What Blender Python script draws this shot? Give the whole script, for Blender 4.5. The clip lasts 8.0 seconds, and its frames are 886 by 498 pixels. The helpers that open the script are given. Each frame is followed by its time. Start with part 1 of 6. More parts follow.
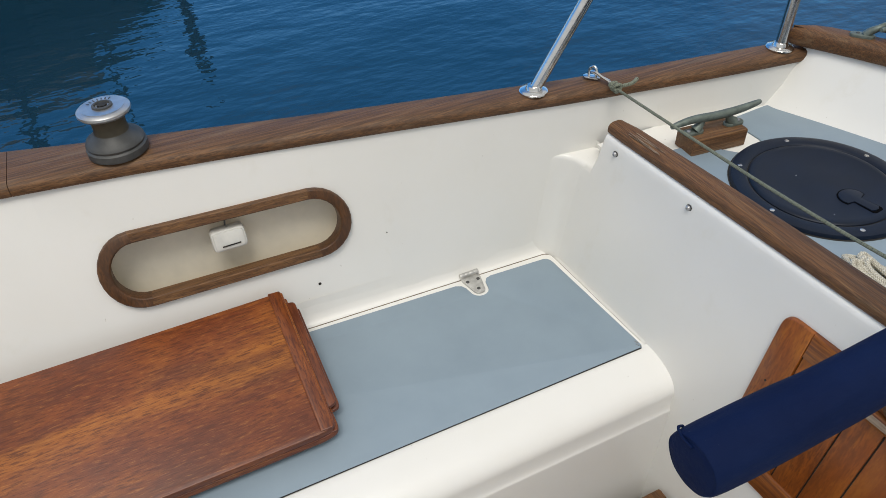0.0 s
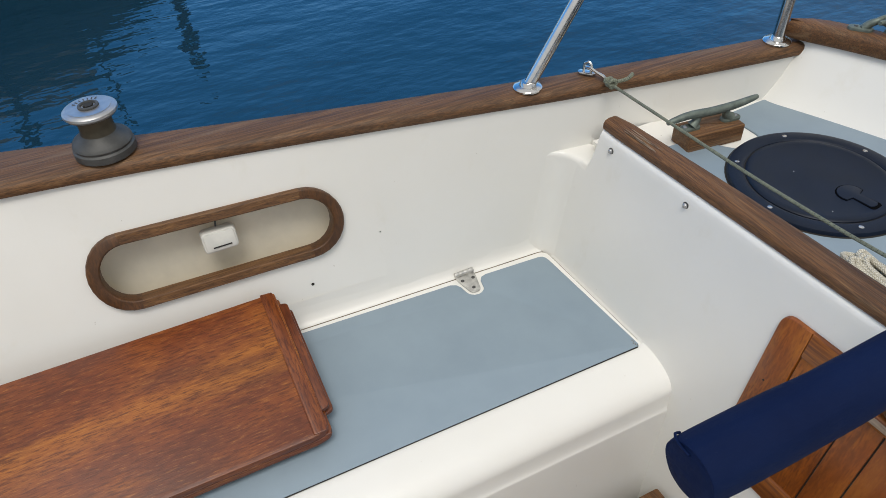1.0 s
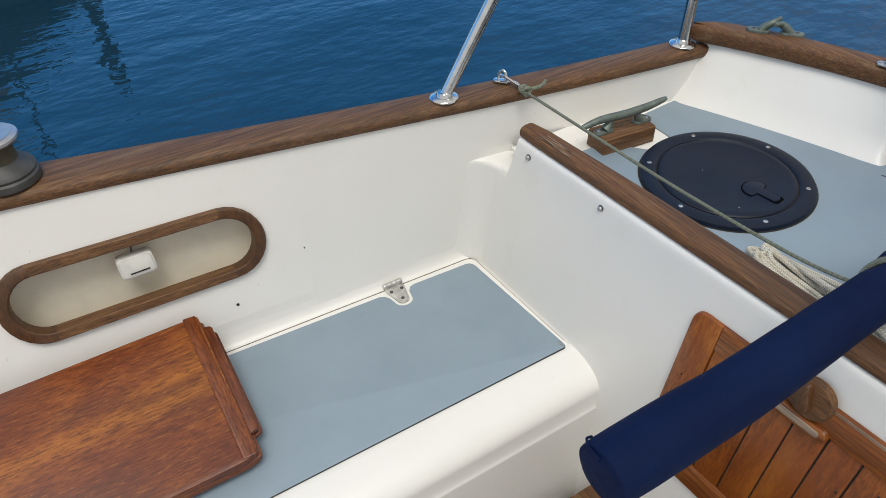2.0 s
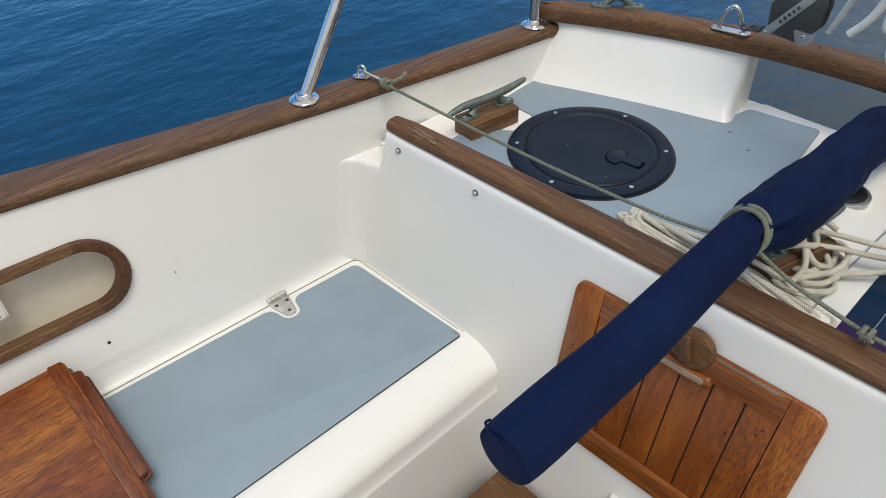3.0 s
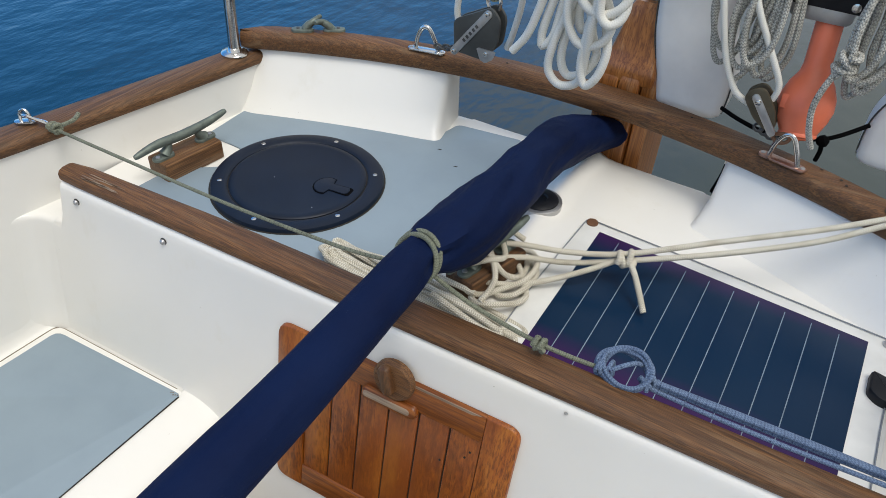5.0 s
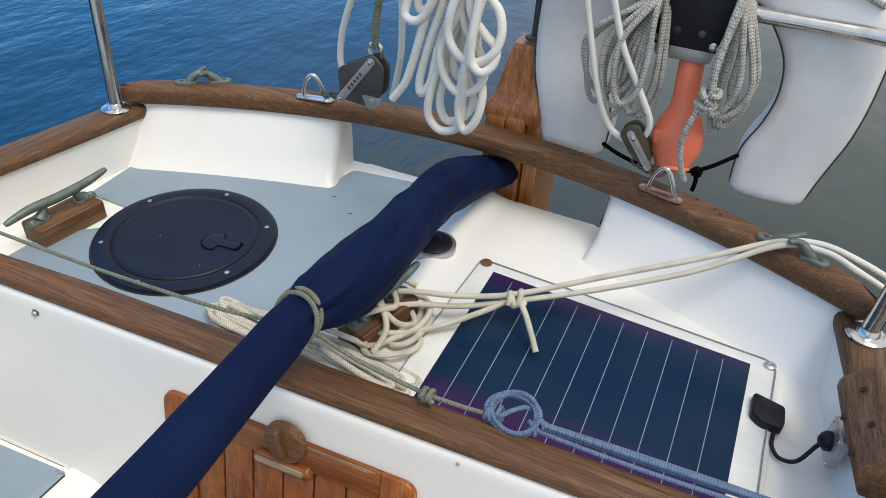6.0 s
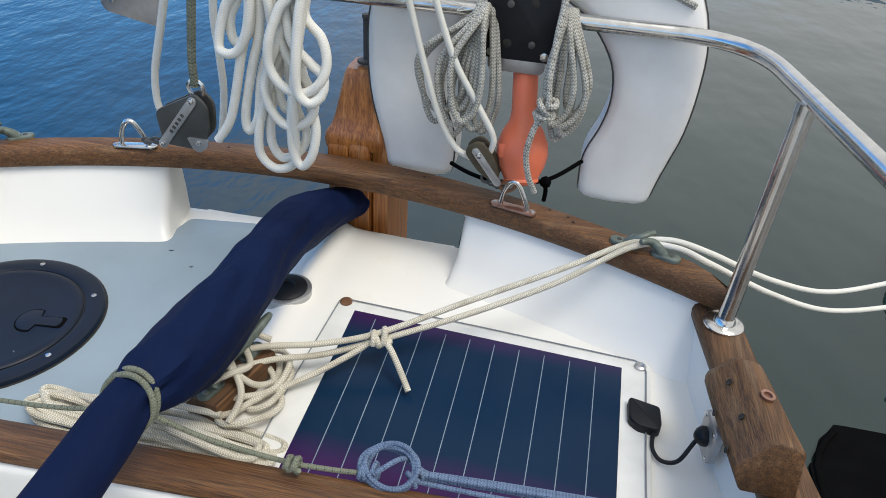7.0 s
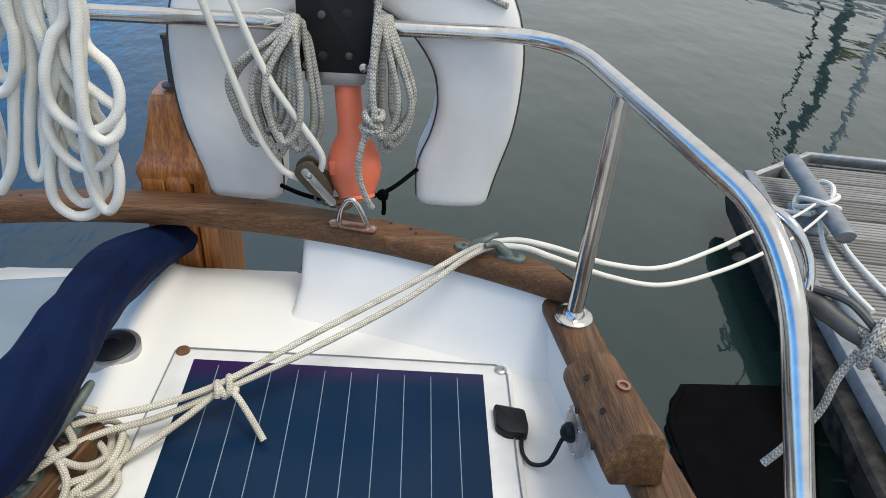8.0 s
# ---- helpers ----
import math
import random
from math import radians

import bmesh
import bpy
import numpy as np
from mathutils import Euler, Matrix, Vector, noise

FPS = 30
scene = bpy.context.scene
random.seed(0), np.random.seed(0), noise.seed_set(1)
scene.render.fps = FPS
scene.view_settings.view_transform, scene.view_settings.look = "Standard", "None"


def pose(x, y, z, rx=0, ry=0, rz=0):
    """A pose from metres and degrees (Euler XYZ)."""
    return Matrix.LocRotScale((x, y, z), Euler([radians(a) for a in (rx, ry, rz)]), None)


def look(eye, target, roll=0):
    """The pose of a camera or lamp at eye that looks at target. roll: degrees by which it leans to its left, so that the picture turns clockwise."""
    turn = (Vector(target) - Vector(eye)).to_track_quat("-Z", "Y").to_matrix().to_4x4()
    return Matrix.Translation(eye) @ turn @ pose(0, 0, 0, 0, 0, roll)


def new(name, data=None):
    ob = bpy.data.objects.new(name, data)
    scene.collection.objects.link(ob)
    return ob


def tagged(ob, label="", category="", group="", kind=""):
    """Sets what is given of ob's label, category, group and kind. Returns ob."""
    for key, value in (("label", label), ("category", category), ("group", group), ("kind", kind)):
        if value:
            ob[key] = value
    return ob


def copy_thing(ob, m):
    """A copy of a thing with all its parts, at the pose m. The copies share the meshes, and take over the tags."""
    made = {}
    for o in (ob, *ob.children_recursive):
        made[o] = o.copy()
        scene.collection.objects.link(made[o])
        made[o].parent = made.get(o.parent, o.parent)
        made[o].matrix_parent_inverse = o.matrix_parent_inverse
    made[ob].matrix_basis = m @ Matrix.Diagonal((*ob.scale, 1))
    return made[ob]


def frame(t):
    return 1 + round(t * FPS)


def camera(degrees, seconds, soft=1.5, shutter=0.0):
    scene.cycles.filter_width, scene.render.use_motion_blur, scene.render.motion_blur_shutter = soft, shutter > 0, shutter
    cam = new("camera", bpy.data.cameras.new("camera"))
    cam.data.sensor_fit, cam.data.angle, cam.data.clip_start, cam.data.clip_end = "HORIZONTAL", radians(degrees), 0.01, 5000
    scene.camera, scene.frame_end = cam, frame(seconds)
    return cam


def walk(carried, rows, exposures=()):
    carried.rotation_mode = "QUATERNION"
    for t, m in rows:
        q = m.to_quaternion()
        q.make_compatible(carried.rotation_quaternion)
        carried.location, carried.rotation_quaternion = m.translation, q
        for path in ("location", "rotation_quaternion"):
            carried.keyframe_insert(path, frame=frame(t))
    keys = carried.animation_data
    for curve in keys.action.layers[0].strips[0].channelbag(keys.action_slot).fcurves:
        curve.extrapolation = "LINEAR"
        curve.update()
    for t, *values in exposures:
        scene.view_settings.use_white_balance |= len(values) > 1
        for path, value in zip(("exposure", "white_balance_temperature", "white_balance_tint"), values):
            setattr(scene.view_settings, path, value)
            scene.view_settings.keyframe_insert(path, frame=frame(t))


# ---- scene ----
cam = camera(64.6, 8.0, soft=0.75)
PATH = [
    (0, (0.306, 0.251, 1.16), (-1.091, 0.863, -0.133), -2.8),
    (0.5, (0.3, 0.259, 1.156), (-1.086, 0.873, -0.148), -2.8),
    (1, (0.289, 0.268, 1.157), (-1.095, 0.88, -0.151), -3.1),
    (1.5, (0.294, 0.28, 1.161), (-1.075, 0.94, -0.139), -2.5),
    (1.7, (0.301, 0.294, 1.173), (-1.049, 0.979, -0.134), -2.4),
    (2.8, (0.302, 0.329, 1.159), (-0.865, 1.3, -0.144), -1.9),
    (3, (0.302, 0.334, 1.15), (-0.826, 1.333, -0.165), -2.0),
    (3.5, (0.31, 0.362, 1.155), (-0.726, 1.421, -0.189), -1.5),
    (4, (0.346, 0.438, 1.14), (-0.599, 1.596, -0.189), -0.6),
    (4.5, (0.397, 0.505, 1.138), (-0.447, 1.77, -0.161), 1.4),
    (4.7, (0.409, 0.516, 1.133), (-0.404, 1.815, -0.152), 2.2),
    (5.8, (0.452, 0.571, 1.146), (-0.172, 2.027, -0.076), 4.5),
    (6, (0.471, 0.586, 1.155), (-0.147, 2.068, -0.038), 3.9),
    (6.5, (0.486, 0.614, 1.159), (-0.077, 2.149, 0.007), 2.6),
    (7, (0.475, 0.665, 1.136), (0.188, 2.292, 0.009), 3.8),
    (7.5, (0.502, 0.697, 1.132), (0.445, 2.361, 0.024), 3.9),
    (8, (0.485, 0.727, 1.131), (0.612, 2.394, 0.034), 4.3),
]
walk(cam, [(t, look(eye, target, roll)) for t, eye, target, roll in PATH], exposures=[(0, -0.46), (2, -0.43), (4.5, -0.33), (6.5, -0.12), (8, -0.08)])

# ---- light ----
world = bpy.data.worlds.new("sky")
scene.world = world
world.use_nodes = True
wn, wl = world.node_tree.nodes, world.node_tree.links
wn.clear()
SUN_EL, SUN_AZ = radians(66), radians(116)
w_out = wn.new("ShaderNodeOutputWorld")
w_bg = wn.new("ShaderNodeBackground")
w_bg.inputs["Strength"].default_value = 0.15
w_sky = wn.new("ShaderNodeTexSky")
w_sky.sky_type = "NISHITA"
w_sky.sun_disc = False
w_sky.sun_elevation, w_sky.sun_rotation = SUN_EL, SUN_AZ
w_sky.dust_density, w_sky.ozone_density, w_sky.air_density = 0.4, 3.0, 1.0
w_co = wn.new("ShaderNodeTexCoord")
w_map = wn.new("ShaderNodeMapping")
w_map.inputs["Scale"].default_value = (1.0, 1.0, 2.2)
w_noise = wn.new("ShaderNodeTexNoise")
w_noise.inputs["Scale"].default_value = 1.7
w_noise.inputs["Detail"].default_value = 6.0
w_noise.inputs["Roughness"].default_value = 0.55
w_dot = wn.new("ShaderNodeVectorMath")
w_dot.operation = "DOT_PRODUCT"
w_dot.inputs[1].default_value = (0.60, 0.05, 0.85)
w_add = wn.new("ShaderNodeMath")
w_add.operation = "ADD"
w_mr = wn.new("ShaderNodeMapRange")
w_mr.interpolation_type = "SMOOTHSTEP"
w_mr.inputs["From Min"].default_value, w_mr.inputs["From Max"].default_value = 0.42, 1.0
w_mix = wn.new("ShaderNodeMix")
w_mix.data_type = "RGBA"
w_mix.inputs["B"].default_value = (6.6, 6.7, 6.75, 1)
wl.new(w_co.outputs["Generated"], w_map.inputs["Vector"])
wl.new(w_map.outputs["Vector"], w_noise.inputs["Vector"])
wl.new(w_co.outputs["Generated"], w_dot.inputs[0])
wl.new(w_dot.outputs["Value"], w_add.inputs[0])
wl.new(w_noise.outputs["Fac"], w_add.inputs[1])
wl.new(w_add.outputs["Value"], w_mr.inputs["Value"])
# haze low over the horizon
w_sep = wn.new("ShaderNodeSeparateXYZ")
w_haze = wn.new("ShaderNodeMapRange")
w_haze.interpolation_type = "SMOOTHSTEP"
w_haze.inputs["From Min"].default_value, w_haze.inputs["From Max"].default_value = 0.27, 0.02
w_haze.inputs["To Max"].default_value = 0.85
w_max = wn.new("ShaderNodeMath")
w_max.operation = "MAXIMUM"
wl.new(w_co.outputs["Generated"], w_sep.inputs[0])
wl.new(w_sep.outputs["Z"], w_haze.inputs["Value"])
wl.new(w_haze.outputs["Result"], w_max.inputs[0])
wl.new(w_mr.outputs["Result"], w_max.inputs[1])
wl.new(w_max.outputs["Value"], w_mix.inputs["Factor"])
w_hue = wn.new("ShaderNodeHueSaturation")
w_hue.inputs["Saturation"].default_value = 1.36
w_hue.inputs["Value"].default_value = 2.35
wl.new(w_sky.outputs["Color"], w_hue.inputs["Color"])
wl.new(w_hue.outputs["Color"], w_mix.inputs["A"])
wl.new(w_mix.outputs["Result"], w_bg.inputs["Color"])
wl.new(w_bg.outputs["Background"], w_out.inputs["Surface"])

sun_data = bpy.data.lights.new("sun", "SUN")
sun_data.energy, sun_data.angle, sun_data.color = 2.4, radians(26), (1.0, 0.96, 0.90)
sun = new("sun", sun_data)
sun_dir = Vector((math.sin(SUN_AZ) * math.cos(SUN_EL), math.cos(SUN_AZ) * math.cos(SUN_EL), math.sin(SUN_EL)))
sun.matrix_basis = Matrix.Translation((2, 1, 8)) @ sun_dir.to_track_quat("Z", "Y").to_matrix().to_4x4()

# ---- materials ----


class Nodes:
    """A small wrapper round one material's node tree."""

    def __init__(self, name):
        self.m = bpy.data.materials.new(name)
        self.m.use_nodes = True
        self.t = self.m.node_tree
        self.p = self.t.nodes["Principled BSDF"]

    def n(self, kind, **sockets):
        node = self.t.nodes.new(kind)
        for key, value in sockets.items():
            node.inputs[key.replace("_", " ")].default_value = value
        return node

    def l(self, a, b):
        self.t.links.new(a, b)

    def math(self, op, a, b=None, c=None):
        node = self.t.nodes.new("ShaderNodeMath")
        node.operation = op
        for i, v in enumerate((a, b, c)):
            if v is None:
                continue
            if isinstance(v, (int, float)):
                node.inputs[i].default_value = v
            else:
                self.l(v, node.inputs[i])
        return node.outputs[0]

    def ramp(self, fac, stops):
        node = self.t.nodes.new("ShaderNodeValToRGB")
        el = node.color_ramp.elements
        while len(el) < len(stops):
            el.new(0.5)
        for e, (pos, col) in zip(el, stops):
            e.position, e.color = pos, (*col, 1)
        self.l(fac, node.inputs["Fac"])
        return node.outputs["Color"]

    def noise(self, scale, detail=4.0, stretch=(1, 1, 1), rough=0.55, space="Object"):
        co = self.t.nodes.new("ShaderNodeTexCoord")
        mp = self.t.nodes.new("ShaderNodeMapping")
        mp.inputs["Scale"].default_value = stretch
        nz = self.n("ShaderNodeTexNoise", Scale=scale, Detail=detail, Roughness=rough)
        self.l(co.outputs[space], mp.inputs["Vector"])
        self.l(mp.outputs["Vector"], nz.inputs["Vector"])
        return nz.outputs["Fac"]

    def mixc(self, fac, a, b, mode="MIX"):
        node = self.t.nodes.new("ShaderNodeMix")
        node.data_type, node.blend_type = "RGBA", mode
        for key, v in (("Factor", fac), ("A", a), ("B", b)):
            if isinstance(v, (int, float)):
                node.inputs[key].default_value = v
            elif isinstance(v, tuple):
                node.inputs[key].default_value = (*v, 1)
            else:
                self.l(v, node.inputs[key])
        return node.outputs["Result"]

    def bump(self, height, strength=0.3, distance=0.001):
        node = self.n("ShaderNodeBump", Strength=strength, Distance=distance)
        self.l(height, node.inputs["Height"])
        self.l(node.outputs["Normal"], self.p.inputs["Normal"])

    def set(self, color=None, rough=None, metal=None, **more):
        for key, v in (("Base Color", color), ("Roughness", rough), ("Metallic", metal)):
            if v is None:
                continue
            if isinstance(v, tuple):
                self.p.inputs[key].default_value = (*v, 1)
            elif isinstance(v, (int, float)):
                self.p.inputs[key].default_value = v
            else:
                self.l(v, self.p.inputs[key])
        for key, v in more.items():
            self.p.inputs[key.replace("_", " ")].default_value = v
        return self.m


def plain(name, color, rough=0.5, metal=0.0, vary=0.25, scale=25, fine=400, bump=0.15, coat=0.0, spec=0.5):
    """A paint, plastic or metal with broad stains, fine grain and slight relief."""
    k = Nodes(name)
    broad = k.noise(scale, 5)
    small = k.noise(fine, 3)
    dark = tuple(c * (1 - vary) for c in color)
    light = tuple(min(1, c * (1 + vary * 0.5)) for c in color)
    base = k.ramp(broad, [(0.3, dark), (0.7, light)])
    base = k.mixc(k.math("MULTIPLY", small, vary * 0.5), base, dark)
    r = k.math("MULTIPLY_ADD", broad, 0.25, rough - 0.12)
    k.bump(small, bump, 0.0006)
    return k.set(base, r, metal, Coat_Weight=coat, Coat_Roughness=0.15, Specular_IOR_Level=spec)


def wood(name, dark, mid, light, rough, axis, coat=0.0, worn=None, relief=0.4, streak=1.0, blotch=None):
    """Planked wood; axis: the way of the grain. worn: a grey that shows in weathered patches."""
    k = Nodes(name)
    along, across = 2.4, 85.0
    st = tuple(along if a == axis else across for a in "XYZ")
    broad_st = tuple(0.7 if a == axis else 5.0 for a in "XYZ")
    grain = k.noise(1.0 * streak, 7, st, 0.65)
    fibre = k.noise(3.6 * streak, 3, st, 0.6)
    broad = k.noise(1.6, 4, broad_st)
    info = k.t.nodes.new("ShaderNodeObjectInfo")
    tone = k.math("ADD", k.math("MULTIPLY", grain, 0.72), k.math("MULTIPLY", broad, 0.36))
    tone = k.math("ADD", tone, k.math("MULTIPLY_ADD", info.outputs["Random"], 0.10, -0.12))
    base = k.ramp(tone, [(0.30, dark), (0.52, mid), (0.74, light)])
    base = k.mixc(k.ramp(fibre, [(0.38, (0.8, 0.8, 0.8)), (0.54, (0, 0, 0))]), base, dark)
    if blotch:
        cloud = k.noise(3.2, 5, tuple(0.55 if a == axis else 2.2 for a in "XYZ"), 0.6)
        base = k.mixc(k.ramp(cloud, [(0.40, (0, 0, 0)), (0.60, (0.85, 0.85, 0.85))]), base, blotch)
        glow = k.noise(1.0, 6, tuple(2.0 if a == axis else 16.0 for a in "XYZ"), 0.7)
        base = k.mixc(k.ramp(glow, [(0.50, (0, 0, 0)), (0.72, (0.5, 0.5, 0.5))]), base, light)
        speck = k.noise(26.0, 2, tuple(0.35 if a == axis else 6.0 for a in "XYZ"), 0.5)
        base = k.mixc(k.ramp(speck, [(0.66, (0, 0, 0)), (0.74, (0.22, 0.22, 0.22))]), base, light)
    if worn:
        patch = k.noise(9.0, 7, tuple(0.5 if a == axis else 6.0 for a in "XYZ"), 0.7)
        base = k.mixc(k.ramp(patch, [(0.53, (0, 0, 0)), (0.72, (0.5, 0.5, 0.5))]), base, worn)
    k.bump(k.math("ADD", grain, fibre), relief, 0.0012)
    r = k.math("MULTIPLY_ADD", broad, 0.3, rough - 0.15)
    return k.set(base, r, 0.0, Coat_Weight=coat, Coat_Roughness=0.22)


def board_mat():
    """Sun-bleached varnish on mahogany: rusty clouds, honey flares and short dark pores along the grain."""
    k = Nodes("weathered varnished mahogany")
    cloud = k.noise(6.0, 7, (1.8, 1.0, 1.8), 0.68)
    base = k.ramp(cloud, [(0.28, (0.105, 0.022, 0.006)), (0.45, (0.165, 0.036, 0.007)), (0.60, (0.230, 0.058, 0.008)), (0.78, (0.34, 0.110, 0.016))])
    flare = k.noise(2.0, 6, (5.5, 0.7, 5.5), 0.68)
    base = k.mixc(k.ramp(flare, [(0.50, (0, 0, 0)), (0.70, (0.72, 0.72, 0.72))]), base, (0.43, 0.150, 0.018))
    stain = k.noise(2.6, 6, (2.8, 0.7, 2.8), 0.68)
    base = k.mixc(k.ramp(stain, [(0.47, (0, 0, 0)), (0.66, (0.75, 0.75, 0.75))]), base, (0.072, 0.018, 0.009))
    pores = k.noise(3.0, 6, (85.0, 11.0, 85.0), 0.72)
    base = k.mixc(k.ramp(pores, [(0.40, (0.8, 0.8, 0.8)), (0.50, (0, 0, 0))]), base, (0.085, 0.018, 0.003))
    base = k.mixc(k.ramp(pores, [(0.56, (0, 0, 0)), (0.68, (0.40, 0.40, 0.40))]), base, (0.50, 0.21, 0.05))
    k.bump(k.math("ADD", pores, k.math("MULTIPLY", cloud, 0.4)), 0.3, 0.0012)
    return k.set(base, k.math("MULTIPLY_ADD", cloud, 0.3, 0.32), 0.0, Coat_Weight=0.08, Coat_Roughness=0.25)


def rope_mat(name, color, dark, turns=34.0, fleck=None, bump=0.9):
    """A braided rope: herringbone strands that follow the tube's own unwrapping."""
    k = Nodes(name)
    uv = k.t.nodes.new("ShaderNodeTexCoord")
    sp = k.t.nodes.new("ShaderNodeSeparateXYZ")
    k.l(uv.outputs["UV"], sp.inputs[0])
    u = k.math("MULTIPLY", sp.outputs["X"], turns * 0.1)
    zig = k.math("PINGPONG", k.math("MULTIPLY", sp.outputs["Y"], 12.0), 1.0)
    a = k.math("SINE", k.math("MULTIPLY_ADD", u, 6.2832, k.math("MULTIPLY", zig, 3.9)))
    groove = k.math("ABSOLUTE", k.math("SINE", k.math("MULTIPLY", sp.outputs["Y"], 6.2832 * 6)))
    h = k.math("MULTIPLY_ADD", a, 0.38, 0.42)
    h = k.math("ADD", h, k.math("MULTIPLY", groove, 0.20))
    dirt = k.noise(30, 5)
    base = k.mixc(k.math("MULTIPLY", k.math("SUBTRACT", 1.0, h), 0.75), color, dark)
    base = k.mixc(k.ramp(dirt, [(0.45, (0, 0, 0)), (0.75, (0.5, 0.5, 0.5))]), base, dark)
    if fleck:
        f2 = k.math("GREATER_THAN", k.math("SINE", k.math("ADD", k.math("MULTIPLY", u, 2.1), sp.outputs["Y"])), 0.93)
        base = k.mixc(k.math("MULTIPLY", f2, k.math("GREATER_THAN", a, 0.2)), base, fleck)
    k.bump(h, bump, 0.0012)
    return k.set(base, 0.85, 0.0)


def gelcoat_mat(name, low, high):
    k = Nodes(name)
    broad = k.noise(2.2, 5)
    mid = k.noise(9.0, 6, (1, 1, 0.5), 0.65)
    fine = k.noise(260, 2)
    base = k.ramp(broad, [(0.3, low), (0.7, high)])
    base = k.mixc(k.ramp(mid, [(0.60, (0, 0, 0)), (0.82, (0.35, 0.35, 0.35))]), base, (0.66, 0.61, 0.48))
    spots = k.noise(75, 2)
    base = k.mixc(k.ramp(spots, [(0.765, (0, 0, 0)), (0.79, (0.5, 0.5, 0.5))]), base, (0.36, 0.31, 0.24))
    k.bump(k.math("ADD", k.math("MULTIPLY", mid, 0.8), k.math("MULTIPLY", fine, 0.15)), 0.10, 0.003)
    return k.set(base, k.math("MULTIPLY_ADD", mid, 0.25, 0.22), 0.0)


def water_mat():
    """Ruffled by the wind out in the harbour, calmer in the lee of the dock."""
    k = Nodes("harbour water")
    big = k.noise(0.9, 3, (1.5, 1.0, 1), 0.5)
    mid = k.noise(3.4, 2, (1.6, 0.9, 1), 0.55)
    small = k.noise(10.0, 2, (1.6, 0.8, 1), 0.55)
    co = k.t.nodes.new("ShaderNodeTexCoord")
    sp = k.t.nodes.new("ShaderNodeSeparateXYZ")
    k.l(co.outputs["Object"], sp.inputs[0])
    lee = k.ramp(k.math("MULTIPLY_ADD", sp.outputs["X"], 0.2, 0.5), [(0.2, (1, 1, 1)), (0.62, (0.20, 0.20, 0.20))])
    chop = k.math("ADD", k.math("MULTIPLY", mid, 0.40), k.math("MULTIPLY", small, 0.17))
    h = k.math("ADD", big, k.math("MULTIPLY", chop, lee))
    k.bump(h, 0.10, 0.25)
    murk = k.noise(0.35, 3)
    base = k.ramp(murk, [(0.3, (0.004, 0.024, 0.046)), (0.7, (0.007, 0.033, 0.058))])
    # greener towards the dock: the weaker blue sky reflection there, put into the colour
    base = k.mixc(k.ramp(lee, [(0.2, (0.9, 0.9, 0.9)), (0.9, (0, 0, 0))]), base, (0.013, 0.027, 0.022))
    return k.set(base, 0.02, 0.0, IOR=1.5)


def pad_mat():
    k = Nodes("grey blue deck pad")
    broad = k.noise(6.0, 5)
    grain = k.noise(900, 2)
    base = k.ramp(broad, [(0.3, (0.222, 0.288, 0.345)), (0.7, (0.262, 0.335, 0.394))])
    base = k.mixc(k.math("MULTIPLY", grain, 0.35), base, (0.20, 0.255, 0.30))
    k.bump(grain, 0.25, 0.0006)
    return k.set(base, 0.50, 0.0)


def canvas_mat():
    k = Nodes("navy canvas")
    weave = k.noise(1400, 1)
    fold = k.noise(26, 4, (1, 0.28, 1), 0.5)
    fade = k.noise(7, 4)
    lint = k.noise(310, 1)
    base = k.ramp(fade, [(0.3, (0.0016, 0.0072, 0.035)), (0.7, (0.0030, 0.0120, 0.052))])
    base = k.mixc(k.math("MULTIPLY", weave, 0.4), base, (0.002, 0.006, 0.034))
    base = k.mixc(k.ramp(lint, [(0.80, (0, 0, 0)), (0.82, (0.2, 0.2, 0.2))]), base, (0.2, 0.22, 0.3))
    # pulled tight forward, creased where it is gathered round the after part
    co = k.t.nodes.new("ShaderNodeTexCoord")
    sp = k.t.nodes.new("ShaderNodeSeparateXYZ")
    k.l(co.outputs["Generated"], sp.inputs[0])
    slack = k.ramp(sp.outputs["Y"], [(0.42, (0.05, 0.05, 0.05)), (0.56, (1, 1, 1))])
    crease = k.math("ABSOLUTE", k.math("SUBTRACT", k.noise(9, 2, (1.5, 0.8, 1.5), 0.4), 0.5))
    crease = k.math("MULTIPLY", k.math("MINIMUM", k.math("MULTIPLY", crease, 5.0), 1.0), slack)
    h = k.math("ADD", fold, k.math("MULTIPLY", weave, 0.05))
    k.bump(k.math("ADD", h, k.math("MULTIPLY", crease, 0.55)), 0.6, 0.011)
    k.p.inputs["Specular IOR Level"].default_value = 0.12
    return k.set(base, 0.75, 0.0)


def cells_mat():
    k = Nodes("solar film")
    fade = k.noise(3.0, 4)
    fine = k.noise(160, 3)
    co = k.t.nodes.new("ShaderNodeTexCoord")
    sp = k.t.nodes.new("ShaderNodeSeparateXYZ")
    k.l(co.outputs["Object"], sp.inputs[0])
    # the film turns violet along its two long ends
    ends = k.math("MAXIMUM", k.math("SUBTRACT", sp.outputs["Y"], 1.418), k.math("SUBTRACT", 1.462, sp.outputs["Y"]))
    ends = k.math("ADD", ends, k.math("MULTIPLY_ADD", fade, 0.05, -0.025))
    tint = k.ramp(ends, [(0.135, (0.003, 0.019, 0.052)), (0.190, (0.060, 0.007, 0.085))])
    base = k.mixc(k.math("MULTIPLY", fade, 0.5), tint, (0.004, 0.023, 0.055))
    base = k.mixc(k.math("MULTIPLY", fine, 0.25), base, (0.010, 0.025, 0.055))
    k.bump(k.math("ADD", fade, k.math("MULTIPLY", fine, 0.02)), 0.2, 0.004)
    return k.set(base, 0.30, 0.0, Specular_IOR_Level=0.15)


